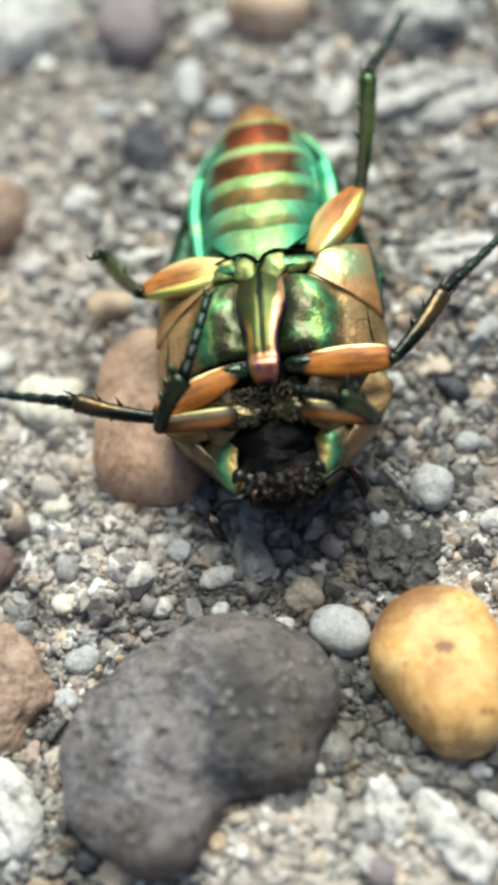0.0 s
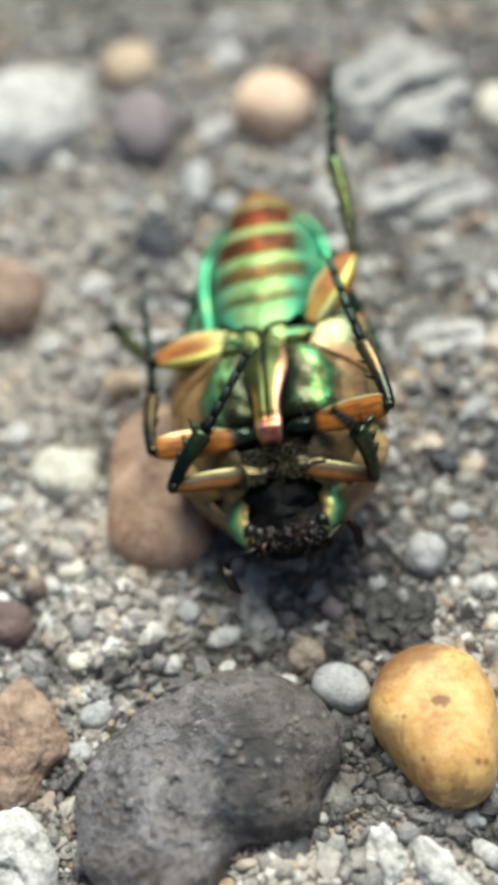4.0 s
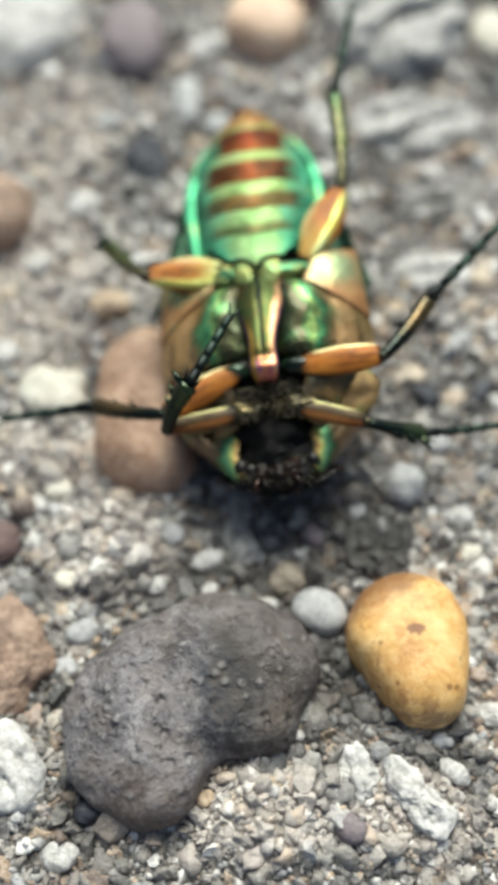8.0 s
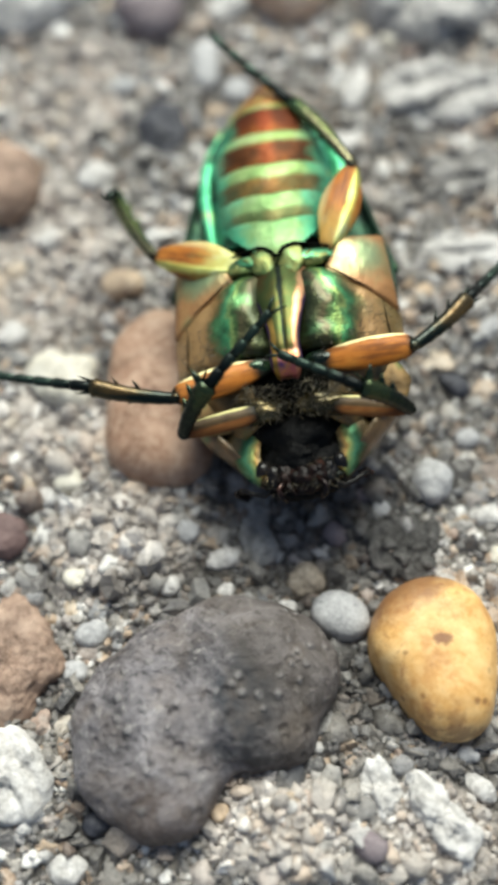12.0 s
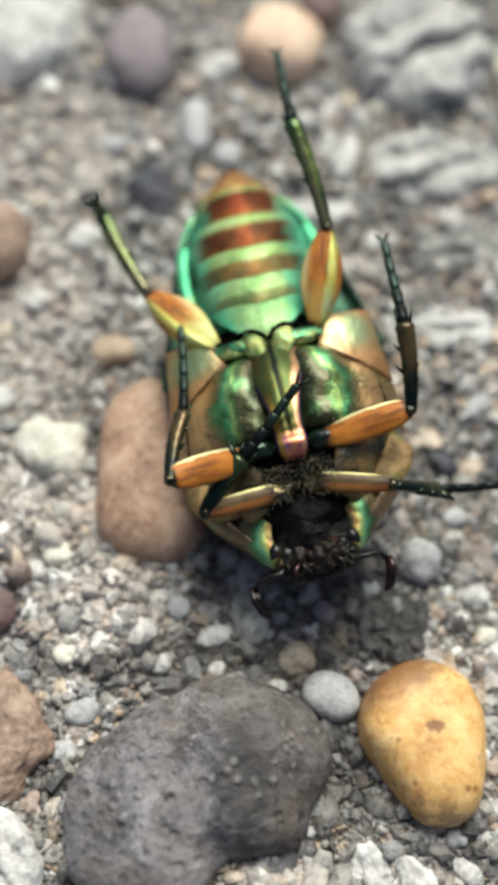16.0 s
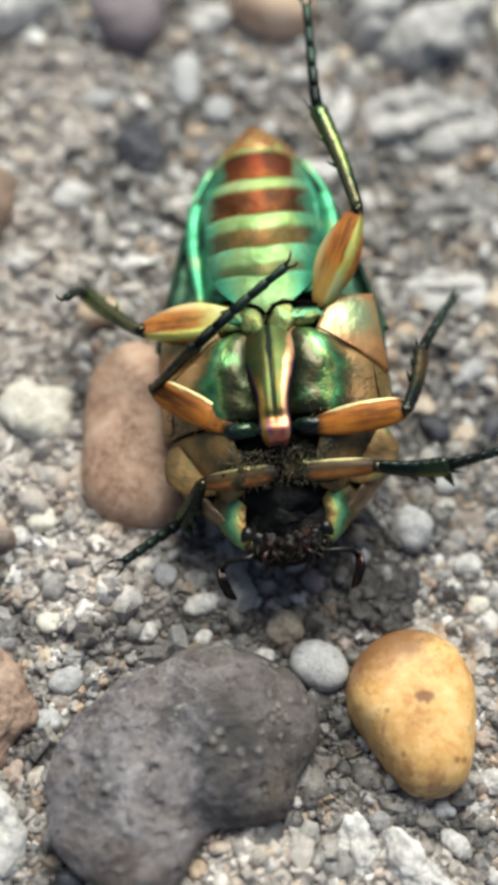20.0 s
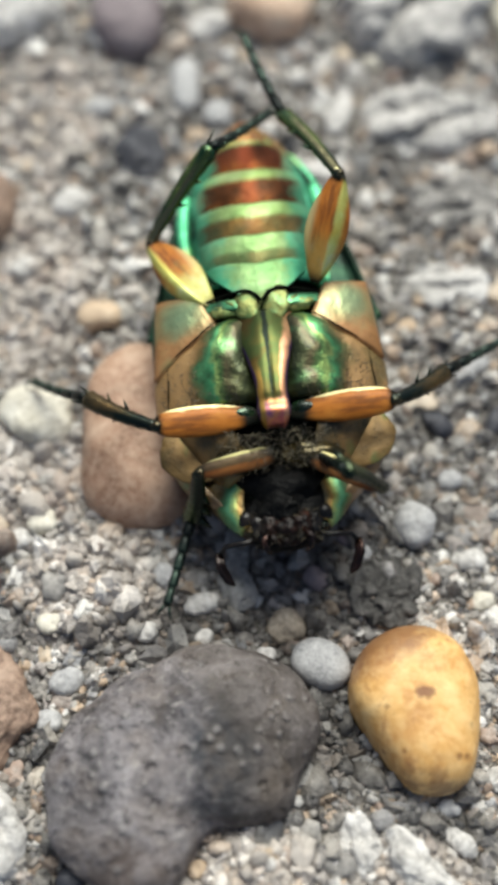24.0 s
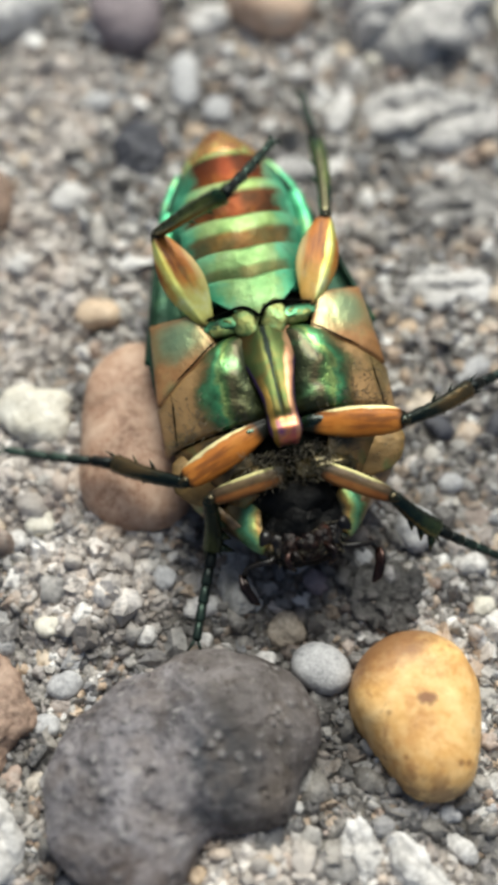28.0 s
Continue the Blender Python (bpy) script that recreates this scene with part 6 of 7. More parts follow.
def motions():
    walk(beetle, [
        (0, pose(0.00134, -0.00243, -0.00035, -0.5, -5.5, 1.9)),
        (0.5, pose(0.00139, -0.00240, -0.00024, 0.3, -6.0, 2.5)),
        (1, pose(0.00140, -0.00245, -0.00035, -0.5, -6.2, 2.4)),
        (1.5, pose(0.00139, -0.00247, -0.00031, -0.5, -4.9, 2.3)),
        (2, pose(0.00143, -0.00239, -0.00037, -0.4, -5.9, 2.4)),
        (2.5, pose(0.00161, -0.00266, -0.00034, -3.6, -8.4, 3.0)),
        (4.5, pose(0.00166, -0.00144, -0.00024, 2.1, -9.5, 2.3)),
        (5, pose(0.00135, -0.00164, -0.00010, 2.4, -5.5, 3.6)),
        (5.5, pose(0.00158, -0.00195, -0.00011, 1.8, -8.7, 3.6)),
        (6, pose(0.00143, -0.00202, -0.00015, 1.8, -7.5, 4.1)),
        (6.5, pose(0.00172, -0.00208, -0.00016, 0.8, -10.9, 3.0)),
        (7, pose(0.00162, -0.00201, -0.00012, 1.4, -9.4, 3.9)),
        (7.5, pose(0.00145, -0.00217, -0.00007, 0.4, -6.9, 3.5)),
        (8, pose(0.00148, -0.00193, 0.00004, 3.0, -6.7, 3.4)),
        (8.5, pose(0.00164, -0.00216, 0.00018, 2.7, -8.4, 3.6)),
        (9, pose(0.00158, -0.00240, 0.00022, 1.7, -7.9, 3.7)),
        (9.5, pose(0.00160, -0.00244, 0.00035, 1.7, -7.8, 4.0)),
        (10, pose(0.00147, -0.00288, 0.00040, -0.7, -7.1, 4.5)),
        (10.5, pose(0.00148, -0.00305, 0.00046, -2.1, -6.6, 4.6)),
        (11, pose(0.00144, -0.00258, 0.00048, 1.0, -5.7, 4.2)),
        (11.5, pose(0.00161, -0.00256, 0.00047, -0.1, -7.9, 4.3)),
        (12, pose(0.00148, -0.00263, 0.00033, 0.8, -7.2, 4.8)),
        (12.5, pose(0.00149, -0.00259, 0.00036, 0.8, -6.7, 4.8)),
        (14.5, pose(0.00136, -0.00271, 0.00019, -2.1, -7.9, 7.8)),
        (15, pose(0.00133, -0.00261, 0.00025, -1.4, -7.7, 8.4)),
        (15.5, pose(0.00104, -0.00283, 0.00025, -2.2, -4.7, 4.5)),
        (16, pose(0.00143, -0.00278, 0.00019, -2.5, -8.6, 11.3)),
        (16.5, pose(0.00162, -0.00293, 0.00011, -3.6, -8.6, 10.8)),
        (17, pose(0.00194, -0.00318, 0.00038, -2.9, -11.6, 16.2)),
        (17.5, pose(0.00165, -0.00350, 0.00042, -2.3, -7.2, 16.1)),
        (18, pose(0.00177, -0.00248, 0.00036, -1.2, -3.8, 0.3)),
        (18.5, pose(0.00163, -0.00347, 0.00014, -5.3, -7.9, 12.4)),
        (19, pose(0.00206, -0.00299, 0.00006, -3.4, -8.9, 9.5)),
        (19.5, pose(0.00125, -0.00290, -0.00017, 2.1, -5.7, 1.9)),
        (20, pose(0.00171, -0.00312, -0.00007, 1.5, -8.7, 4.3)),
        (20.5, pose(0.00213, -0.00304, -0.00007, 0.1, -13.0, 4.2)),
        (22.5, pose(0.00128, -0.00263, -0.00014, 4.0, -4.8, -1.5)),
        (23, pose(0.00046, -0.00259, -0.00023, 3.5, 2.4, -1.0)),
        (23.5, pose(0.00113, -0.00257, -0.00020, 1.3, -3.5, -3.9)),
        (24, pose(0.00118, -0.00279, 0.00000, 0.2, -3.3, 5.7)),
        (24.5, pose(0.00118, -0.00313, -0.00001, -0.2, -2.3, 9.9)),
        (25, pose(0.00077, -0.00259, -0.00001, 2.3, -2.0, 3.4)),
        (25.5, pose(0.00141, -0.00336, -0.00029, 0.1, -4.8, 3.5)),
        (26, pose(0.00112, -0.00337, -0.00011, 1.3, -3.4, 10.7)),
        (26.5, pose(0.00120, -0.00352, -0.00008, 0.4, -3.7, 10.7)),
        (27, pose(0.00094, -0.00319, -0.00015, 2.5, -2.6, 10.8)),
        (27.5, pose(0.00105, -0.00330, -0.00035, 1.4, -2.2, 10.3)),
        (28, pose(0.00104, -0.00312, -0.00042, 1.7, -3.2, 11.6)),
    ])
    step(0, FL=(-5.2, -7.2, 7.1, -3.4, -6.2, 9.6, -2.1, -1.5, 9.1), FR=(4.9, -7.7, 6.1, 3.5, -8.0, 9.1, 0.9, -5.3, 5.8), ML=(-5.5, -6.3, 6.5, -9.6, -4.9, 6.7, -14.8, -2.5, 4.4), MR=(6.1, -4.7, 6.3, 8.8, -1.4, 6.3, 12.1, 3.1, 3.5), HL=(-6.2, 0.8, 6.8, -8.9, 5.4, 4.2, -7.9, 2.1, 9.6), HR=(5.4, 6.1, 5.8, 6.5, 11.6, 8.0, 8.8, 17.1, 5.8))
    step(0.5, FL=(-5.1, -7.2, 7.2, -4.0, -4.1, 6.8, -2.0, 0.4, 7.1), FR=(4.9, -7.5, 5.7, 3.6, -7.7, 8.7, 0.8, -5.1, 5.5), ML=(-5.7, -5.9, 6.9, -9.5, -4.0, 7.6, -14.2, -0.6, 5.4), MR=(6.2, -6.3, 8.4, 7.5, -2.3, 7.5, 10.7, 2.9, 9.0), HL=(-6.1, 0.9, 7.0, -8.8, 5.7, 4.4, -7.7, 2.3, 9.8), HR=(4.6, 6.5, 7.3, 1.5, 11.7, 7.3, -2.7, 16.2, 9.0))
    step(1, FL=(-5.2, -7.2, 7.2, -3.2, -5.7, 9.3, -1.7, -1.0, 8.8), FR=(5.0, -7.4, 5.7, 3.8, -7.6, 8.7, 1.0, -5.1, 5.5), ML=(-6.1, -5.7, 7.2, -8.4, -2.1, 6.7, -12.5, 2.5, 7.9), MR=(6.0, -7.2, 7.8, 8.8, -4.5, 5.9, 11.7, -0.8, 2.0), HL=(-6.0, 0.8, 6.8, -8.9, 5.3, 4.4, -7.9, 2.1, 9.8), HR=(4.8, 6.5, 6.1, 1.4, 11.4, 6.3, -3.0, 15.8, 7.8))
    step(1.5, FL=(-5.3, -7.2, 7.2, -3.9, -4.2, 7.2, -2.1, 0.3, 7.3), FR=(5.1, -7.5, 5.7, 3.8, -7.7, 8.7, 1.1, -5.0, 5.7), ML=(-6.3, -5.2, 7.5, -5.6, -1.0, 6.7, -3.4, 4.7, 7.7), MR=(6.2, -6.7, 8.1, 9.2, -4.6, 5.8, 11.8, -1.7, 1.0), HL=(-6.0, 0.9, 6.9, -8.8, 5.4, 4.2, -7.8, 2.1, 9.6), HR=(6.0, 5.3, 4.7, 7.6, 11.1, 5.3, 11.2, 16.0, 3.4))
    step(2, FL=(-5.2, -7.0, 7.3, -3.2, -5.0, 8.9, -1.4, -0.5, 8.4), FR=(4.9, -7.5, 5.6, 3.9, -7.9, 8.7, 1.1, -5.0, 5.8), ML=(-6.2, -4.7, 7.9, -5.2, -0.7, 6.7, -3.0, 5.0, 7.9), MR=(6.2, -3.8, 6.7, 4.8, 0.2, 6.9, 3.1, 6.2, 6.2), HL=(-6.0, 0.9, 6.9, -8.8, 5.5, 4.5, -7.7, 2.3, 9.8), HR=(5.6, 6.0, 6.8, 5.7, 11.8, 8.5, 7.0, 18.1, 8.3))
    step(2.5, FL=(-5.2, -7.1, 7.3, -3.2, -4.7, 8.4, -1.3, -0.2, 8.1), FR=(4.7, -7.8, 5.4, 3.8, -8.1, 8.5, 1.2, -4.9, 5.8), ML=(-6.8, -3.4, 6.2, -5.7, 0.8, 6.1, -2.8, 5.1, 9.4), MR=(6.5, -5.8, 8.1, 5.6, -1.6, 8.0, 4.8, 4.6, 8.1), HL=(-6.1, 1.1, 7.2, -8.9, 5.8, 4.9, -7.7, 2.3, 10.1), HR=(4.7, 6.5, 6.9, 1.9, 11.8, 7.4, -1.4, 15.9, 11.1))
    step(4.5, FL=(-5.3, -7.2, 7.2, -3.2, -4.8, 8.1, -0.3, -0.9, 8.8), FR=(4.8, -8.0, 5.4, 6.2, -6.3, 2.9, 8.8, -7.3, 6.9), ML=(-5.7, -6.4, 6.7, -9.8, -4.9, 6.7, -15.7, -3.4, 5.7), MR=(6.2, -6.7, 8.1, 7.1, -2.5, 7.2, 7.1, 3.5, 8.5), HL=(-6.2, 0.8, 7.0, -9.1, 5.5, 4.5, -8.0, 2.3, 9.9), HR=(4.9, 6.4, 6.3, 2.8, 12.0, 6.8, 0.7, 16.7, 10.6))
    step(5, FL=(-5.5, -7.1, 7.0, -3.5, -4.6, 8.1, -0.7, -1.1, 10.1), FR=(5.0, -7.4, 6.0, 2.3, -5.8, 7.0, -1.5, -3.4, 8.9), ML=(-6.4, -5.5, 7.0, -10.1, -3.4, 6.9, -15.4, -0.3, 6.1), MR=(5.8, -5.3, 6.2, 8.3, -1.8, 6.0, 9.4, 4.3, 6.2), HL=(-6.3, 1.0, 6.8, -8.8, 5.7, 4.1, -8.1, 2.5, 9.6), HR=(5.2, 6.2, 6.3, 2.2, 11.4, 6.8, -1.0, 16.8, 8.2))
    step(5.5, FL=(-5.4, -7.5, 6.9, -4.4, -4.5, 6.1, -1.4, -4.1, 10.0), FR=(5.4, -7.5, 5.8, 2.6, -6.2, 6.8, -1.2, -3.8, 8.8), ML=(-6.8, -3.6, 6.4, -5.9, 0.5, 6.1, -4.4, 6.4, 7.5), MR=(5.9, -6.8, 8.6, 8.7, -3.7, 7.4, 10.7, 0.9, 3.8), HL=(-6.5, 1.2, 7.2, -8.8, 6.2, 4.8, -7.8, 3.1, 10.3), HR=(5.8, 5.8, 5.7, 3.3, 11.3, 6.2, 2.8, 17.1, 3.5))
    step(6, FL=(-5.4, -7.2, 7.0, -4.2, -4.3, 6.0, -0.9, -5.1, 9.5), FR=(5.6, -7.8, 5.8, 3.1, -6.0, 6.8, -1.1, -4.6, 9.1), ML=(-6.2, -3.8, 8.0, -4.4, -0.0, 6.9, 0.0, 3.8, 9.0), MR=(5.3, -7.3, 9.1, 8.7, -5.0, 7.6, 11.4, -2.0, 2.9), HL=(-6.4, 1.5, 7.3, -8.8, 6.2, 4.4, -7.8, 3.1, 9.9), HR=(5.5, 6.0, 7.4, 6.2, 11.8, 8.8, 6.9, 18.0, 7.4))
    step(6.5, FL=(-5.1, -7.6, 6.9, -3.1, -6.2, 9.2, -1.3, -1.8, 8.0), FR=(4.4, -8.8, 6.0, 2.0, -6.5, 6.3, 0.5, -6.6, 10.9), ML=(-5.8, -3.0, 8.6, -4.0, 0.6, 7.2, 0.8, 4.0, 8.9), MR=(6.2, -6.2, 8.5, 9.0, -3.8, 6.3, 12.0, -0.7, 1.9), HL=(-6.2, 1.3, 7.3, -8.8, 6.2, 5.0, -7.7, 2.9, 10.3), HR=(4.7, 6.5, 6.6, 1.7, 11.8, 6.7, -2.1, 16.8, 8.1))
    step(7, FL=(-5.3, -7.3, 6.9, -3.3, -6.4, 9.4, -1.8, -2.3, 7.2), FR=(5.4, -7.3, 5.9, 2.5, -6.2, 6.7, -1.2, -3.7, 8.8), ML=(-6.0, -3.7, 8.0, -5.3, 0.5, 7.9, -4.3, 6.6, 7.1), MR=(6.3, -6.0, 8.4, 9.7, -3.5, 7.5, 13.6, 0.0, 4.2), HL=(-6.1, 1.5, 7.2, -8.8, 6.2, 4.8, -7.9, 3.1, 10.3), HR=(4.9, 6.3, 5.5, 3.0, 11.7, 7.4, -0.3, 17.2, 7.4))
    step(7.5, FL=(-5.3, -7.4, 6.7, -3.5, -4.7, 6.7, 0.8, -2.5, 7.7), FR=(5.4, -7.4, 6.0, 2.7, -6.5, 7.5, -1.0, -3.2, 7.5), ML=(-5.7, -6.4, 6.3, -9.5, -4.6, 5.4, -15.5, -3.4, 4.9), MR=(6.1, -4.7, 6.5, 8.6, -1.4, 7.4, 11.8, 3.8, 6.4), HL=(-6.4, 1.2, 7.0, -8.7, 6.2, 4.5, -8.1, 2.9, 9.9), HR=(6.3, 5.1, 5.0, 8.2, 10.8, 5.1, 10.6, 15.6, 1.6))
    step(8, FL=(-5.4, -7.4, 6.8, -3.7, -6.2, 9.3, -1.2, -2.0, 8.7), FR=(5.0, -7.9, 5.8, 7.8, -8.1, 4.0, 12.4, -7.7, 2.3), ML=(-5.5, -6.3, 6.4, -9.5, -4.9, 5.6, -15.4, -4.2, 3.6), MR=(6.2, -4.6, 6.6, 8.9, -1.4, 6.1, 13.5, 2.9, 5.8), HL=(-6.1, 1.7, 7.2, -9.0, 6.1, 4.3, -8.2, 3.0, 9.8), HR=(5.1, 6.3, 6.3, 5.3, 12.3, 6.9, 6.9, 18.5, 6.4))
    step(8.5, FL=(-5.3, -7.4, 6.9, -3.3, -5.5, 8.8, -1.8, -0.9, 8.2), FR=(5.2, -7.7, 5.8, 2.4, -6.2, 6.7, -1.7, -4.1, 8.5), ML=(-5.7, -5.8, 6.9, -9.7, -4.2, 6.7, -14.6, -1.5, 4.1), MR=(5.6, -5.5, 6.0, 9.5, -3.9, 6.9, 12.8, -0.5, 2.9), HL=(-6.2, 1.4, 7.2, -8.9, 6.2, 4.8, -7.9, 3.1, 10.3), HR=(4.8, 6.5, 6.5, 2.6, 12.1, 6.1, 0.7, 18.1, 6.8))
    step(9, FL=(-5.3, -7.4, 6.9, -3.4, -5.9, 9.1, -1.7, -1.4, 8.2), FR=(5.8, -7.3, 6.0, 2.8, -6.0, 6.7, -0.9, -5.1, 9.8), ML=(-6.0, -5.5, 7.1, -9.6, -3.2, 6.5, -14.2, 0.1, 4.1), MR=(5.6, -5.3, 6.1, 9.4, -3.4, 6.6, 12.9, 0.9, 3.8), HL=(-6.3, 1.6, 7.3, -8.8, 6.4, 4.7, -7.9, 3.3, 10.3), HR=(5.0, 6.4, 6.3, 3.1, 12.0, 5.6, 1.7, 18.2, 6.0))
    step(9.5, FL=(-5.3, -7.5, 6.8, -3.4, -6.2, 9.2, -1.9, -1.6, 8.2), FR=(5.5, -6.7, 6.3, 2.9, -5.2, 7.8, -1.7, -3.6, 7.8), ML=(-6.1, -5.2, 7.2, -8.3, -1.6, 6.6, -11.6, 3.3, 8.5), MR=(5.7, -5.2, 6.2, 9.2, -3.0, 5.3, 12.1, 1.4, 1.9), HL=(-6.2, 1.7, 7.3, -8.8, 6.4, 4.6, -7.8, 3.4, 10.2), HR=(6.1, 5.6, 5.7, 8.0, 11.2, 6.5, 11.6, 15.8, 3.9))
    step(10, FL=(-5.3, -7.5, 6.7, -3.5, -6.6, 9.3, -1.5, -2.1, 9.0), FR=(5.6, -6.8, 6.4, 2.8, -5.2, 7.3, -1.5, -3.0, 7.3), ML=(-6.3, -4.7, 7.4, -5.9, -0.6, 6.3, -5.0, 5.2, 8.3), MR=(5.7, -5.5, 6.2, 9.3, -3.4, 5.1, 12.3, 0.1, 0.9), HL=(-6.5, 3.0, 6.1, -9.2, 7.9, 3.8, -8.4, 4.6, 9.3), HR=(4.0, 5.9, 10.0, 0.7, 10.8, 8.9, -3.0, 15.9, 7.6))
    step(10.5, FL=(-5.3, -7.5, 6.7, -3.5, -6.5, 9.3, -1.5, -2.0, 8.7), FR=(5.2, -7.8, 5.8, 3.6, -8.3, 8.7, 1.5, -5.6, 5.2), ML=(-6.2, -4.1, 7.7, -5.0, -0.2, 6.4, -1.9, 4.2, 9.5), MR=(5.9, -5.1, 6.4, 8.9, -5.4, 9.4, 11.1, -2.1, 4.7), HL=(-6.7, 2.8, 6.1, -9.2, 7.8, 4.0, -8.4, 4.5, 9.4), HR=(4.4, 6.6, 6.8, 1.0, 11.5, 5.9, -3.4, 16.0, 4.9))
    step(11, FL=(-5.4, -7.5, 6.6, -3.7, -6.4, 9.2, -2.0, -1.9, 8.2), FR=(4.6, -7.2, 6.2, 7.2, -8.1, 7.9, 11.6, -6.4, 6.5), ML=(-6.3, -3.6, 7.9, -4.8, -0.1, 5.9, -0.5, 3.7, 8.3), MR=(6.0, -2.4, 7.9, 6.3, 1.9, 7.9, 7.1, 7.9, 9.2), HL=(-6.7, 2.5, 5.9, -9.2, 7.4, 3.5, -8.6, 4.4, 9.0), HR=(5.6, 5.9, 5.3, 7.6, 11.5, 4.9, 11.1, 16.4, 2.6))
    step(11.5, FL=(-5.3, -7.7, 6.7, -3.5, -6.8, 9.3, -1.1, -2.5, 9.0), FR=(5.2, -8.3, 5.6, 2.3, -6.9, 6.4, -1.4, -4.3, 8.3), ML=(-5.6, -5.5, 6.9, -8.4, -2.2, 7.2, -11.2, 2.1, 3.8), MR=(6.0, -3.2, 7.3, 6.5, 1.0, 6.8, 7.7, 7.1, 7.4), HL=(-6.8, 2.7, 6.1, -9.3, 7.7, 4.0, -8.4, 4.5, 9.5), HR=(3.7, 6.8, 6.9, 1.6, 12.3, 8.1, 1.1, 18.2, 5.7))
    step(12, FL=(-5.4, -7.5, 6.7, -3.6, -6.2, 9.2, 0.1, -3.3, 10.6), FR=(5.6, -7.5, 6.1, 3.4, -7.1, 8.6, -0.6, -4.4, 8.1), ML=(-5.7, -5.6, 6.8, -9.8, -4.5, 7.1, -15.4, -2.3, 5.3), MR=(6.2, -4.5, 6.8, 9.2, -1.7, 5.6, 12.3, 2.4, 2.1), HL=(-6.5, 3.1, 6.0, -8.8, 8.4, 4.4, -7.9, 5.2, 9.9), HR=(4.4, 6.6, 6.4, 1.6, 11.8, 5.6, -2.9, 16.4, 6.6))
    step(12.5, FL=(-5.5, -7.5, 6.7, -3.6, -6.8, 9.3, -1.7, -2.9, 7.0), FR=(5.3, -6.9, 6.4, 3.2, -5.9, 8.7, 0.6, -6.1, 12.8), ML=(-6.4, -3.7, 6.0, -4.7, -2.1, 9.6, -2.0, 3.3, 8.5), MR=(6.2, -3.4, 7.4, 8.9, -0.0, 7.3, 12.2, 4.4, 4.5), HL=(-6.5, 3.2, 6.3, -8.7, 8.6, 4.7, -7.8, 5.5, 10.2), HR=(5.4, 6.0, 5.0, 4.4, 11.8, 5.0, 4.2, 17.8, 2.5))
    step(14.5, FL=(-4.9, -7.4, 6.8, -2.6, -5.9, 8.6, 0.5, -2.1, 8.2), FR=(4.4, -8.5, 7.1, 6.9, -9.0, 5.0, 10.2, -8.4, 1.4), ML=(-6.0, -5.0, 6.8, -3.4, -3.6, 10.0, -0.2, 1.4, 8.0), MR=(6.4, -4.1, 7.3, 8.1, -0.2, 7.3, 10.5, 5.6, 7.4), HL=(-6.4, 2.1, 7.2, -9.3, 6.7, 4.8, -8.9, 3.6, 10.3), HR=(4.5, 6.6, 5.9, 4.7, 12.6, 6.1, 5.7, 18.3, 3.4))
    step(15, FL=(-5.0, -7.0, 6.4, -2.7, -5.2, 7.9, 0.7, -1.7, 8.1), FR=(4.0, -9.3, 5.6, 1.8, -7.8, 7.5, -1.9, -4.6, 7.7), ML=(-5.6, -6.4, 6.0, -9.1, -5.1, 4.0, -15.2, -5.2, 2.8), MR=(5.7, -3.6, 7.5, 5.3, 0.1, 9.7, 4.7, 5.8, 7.2), HL=(-6.1, 5.5, 5.9, -2.9, 9.5, 9.0, 1.1, 14.2, 10.7), HR=(4.2, 6.7, 6.9, 2.1, 12.3, 6.7, 0.8, 17.9, 3.9))
    step(15.5, FL=(-5.0, -7.2, 6.3, -3.0, -6.1, 8.7, 0.4, -3.1, 10.6), FR=(5.1, -8.4, 6.1, 2.3, -7.1, 7.3, -1.1, -6.9, 10.8), ML=(-6.1, -5.6, 6.3, -9.3, -3.0, 5.1, -13.8, -0.2, 1.9), MR=(5.9, -6.1, 9.2, 6.0, -2.0, 8.2, 5.2, 3.8, 6.0), HL=(-6.6, 1.2, 6.5, -10.1, 4.8, 3.3, -12.3, 2.1, 8.6), HR=(4.2, 6.7, 6.3, 1.2, 11.9, 6.4, -1.3, 17.6, 5.1))
    step(16, FL=(-4.9, -7.0, 6.5, -2.5, -5.0, 7.3, 1.2, -2.2, 8.9), FR=(4.4, -7.6, 6.3, 6.6, -7.4, 3.9, 11.2, -7.6, 2.2), ML=(-6.0, -6.0, 9.0, -4.9, -2.1, 7.8, -3.9, 3.8, 6.0), MR=(6.0, -4.3, 7.2, 6.6, -0.3, 8.7, 7.0, 5.6, 6.8), HL=(-5.7, 6.0, 6.3, -7.4, 11.7, 6.2, -7.3, 9.0, 12.0), HR=(4.2, 6.3, 8.3, 3.6, 12.0, 10.3, 3.9, 18.0, 8.3))
    step(16.5, FL=(-4.6, -7.4, 7.9, -2.2, -5.2, 7.5, 1.3, -2.2, 9.2), FR=(4.7, -8.8, 5.9, 2.4, -7.9, 8.1, -0.4, -7.8, 12.1), ML=(-5.6, -6.1, 6.2, -8.5, -7.3, 9.2, -14.5, -7.7, 7.8), MR=(5.8, -4.1, 7.2, 8.6, -1.0, 6.1, 11.6, 3.1, 2.6), HL=(-6.7, 1.7, 7.0, -8.9, 6.7, 4.5, -8.1, 4.2, 10.3), HR=(5.4, 6.2, 6.4, 4.5, 12.1, 6.3, 4.5, 17.9, 3.7))
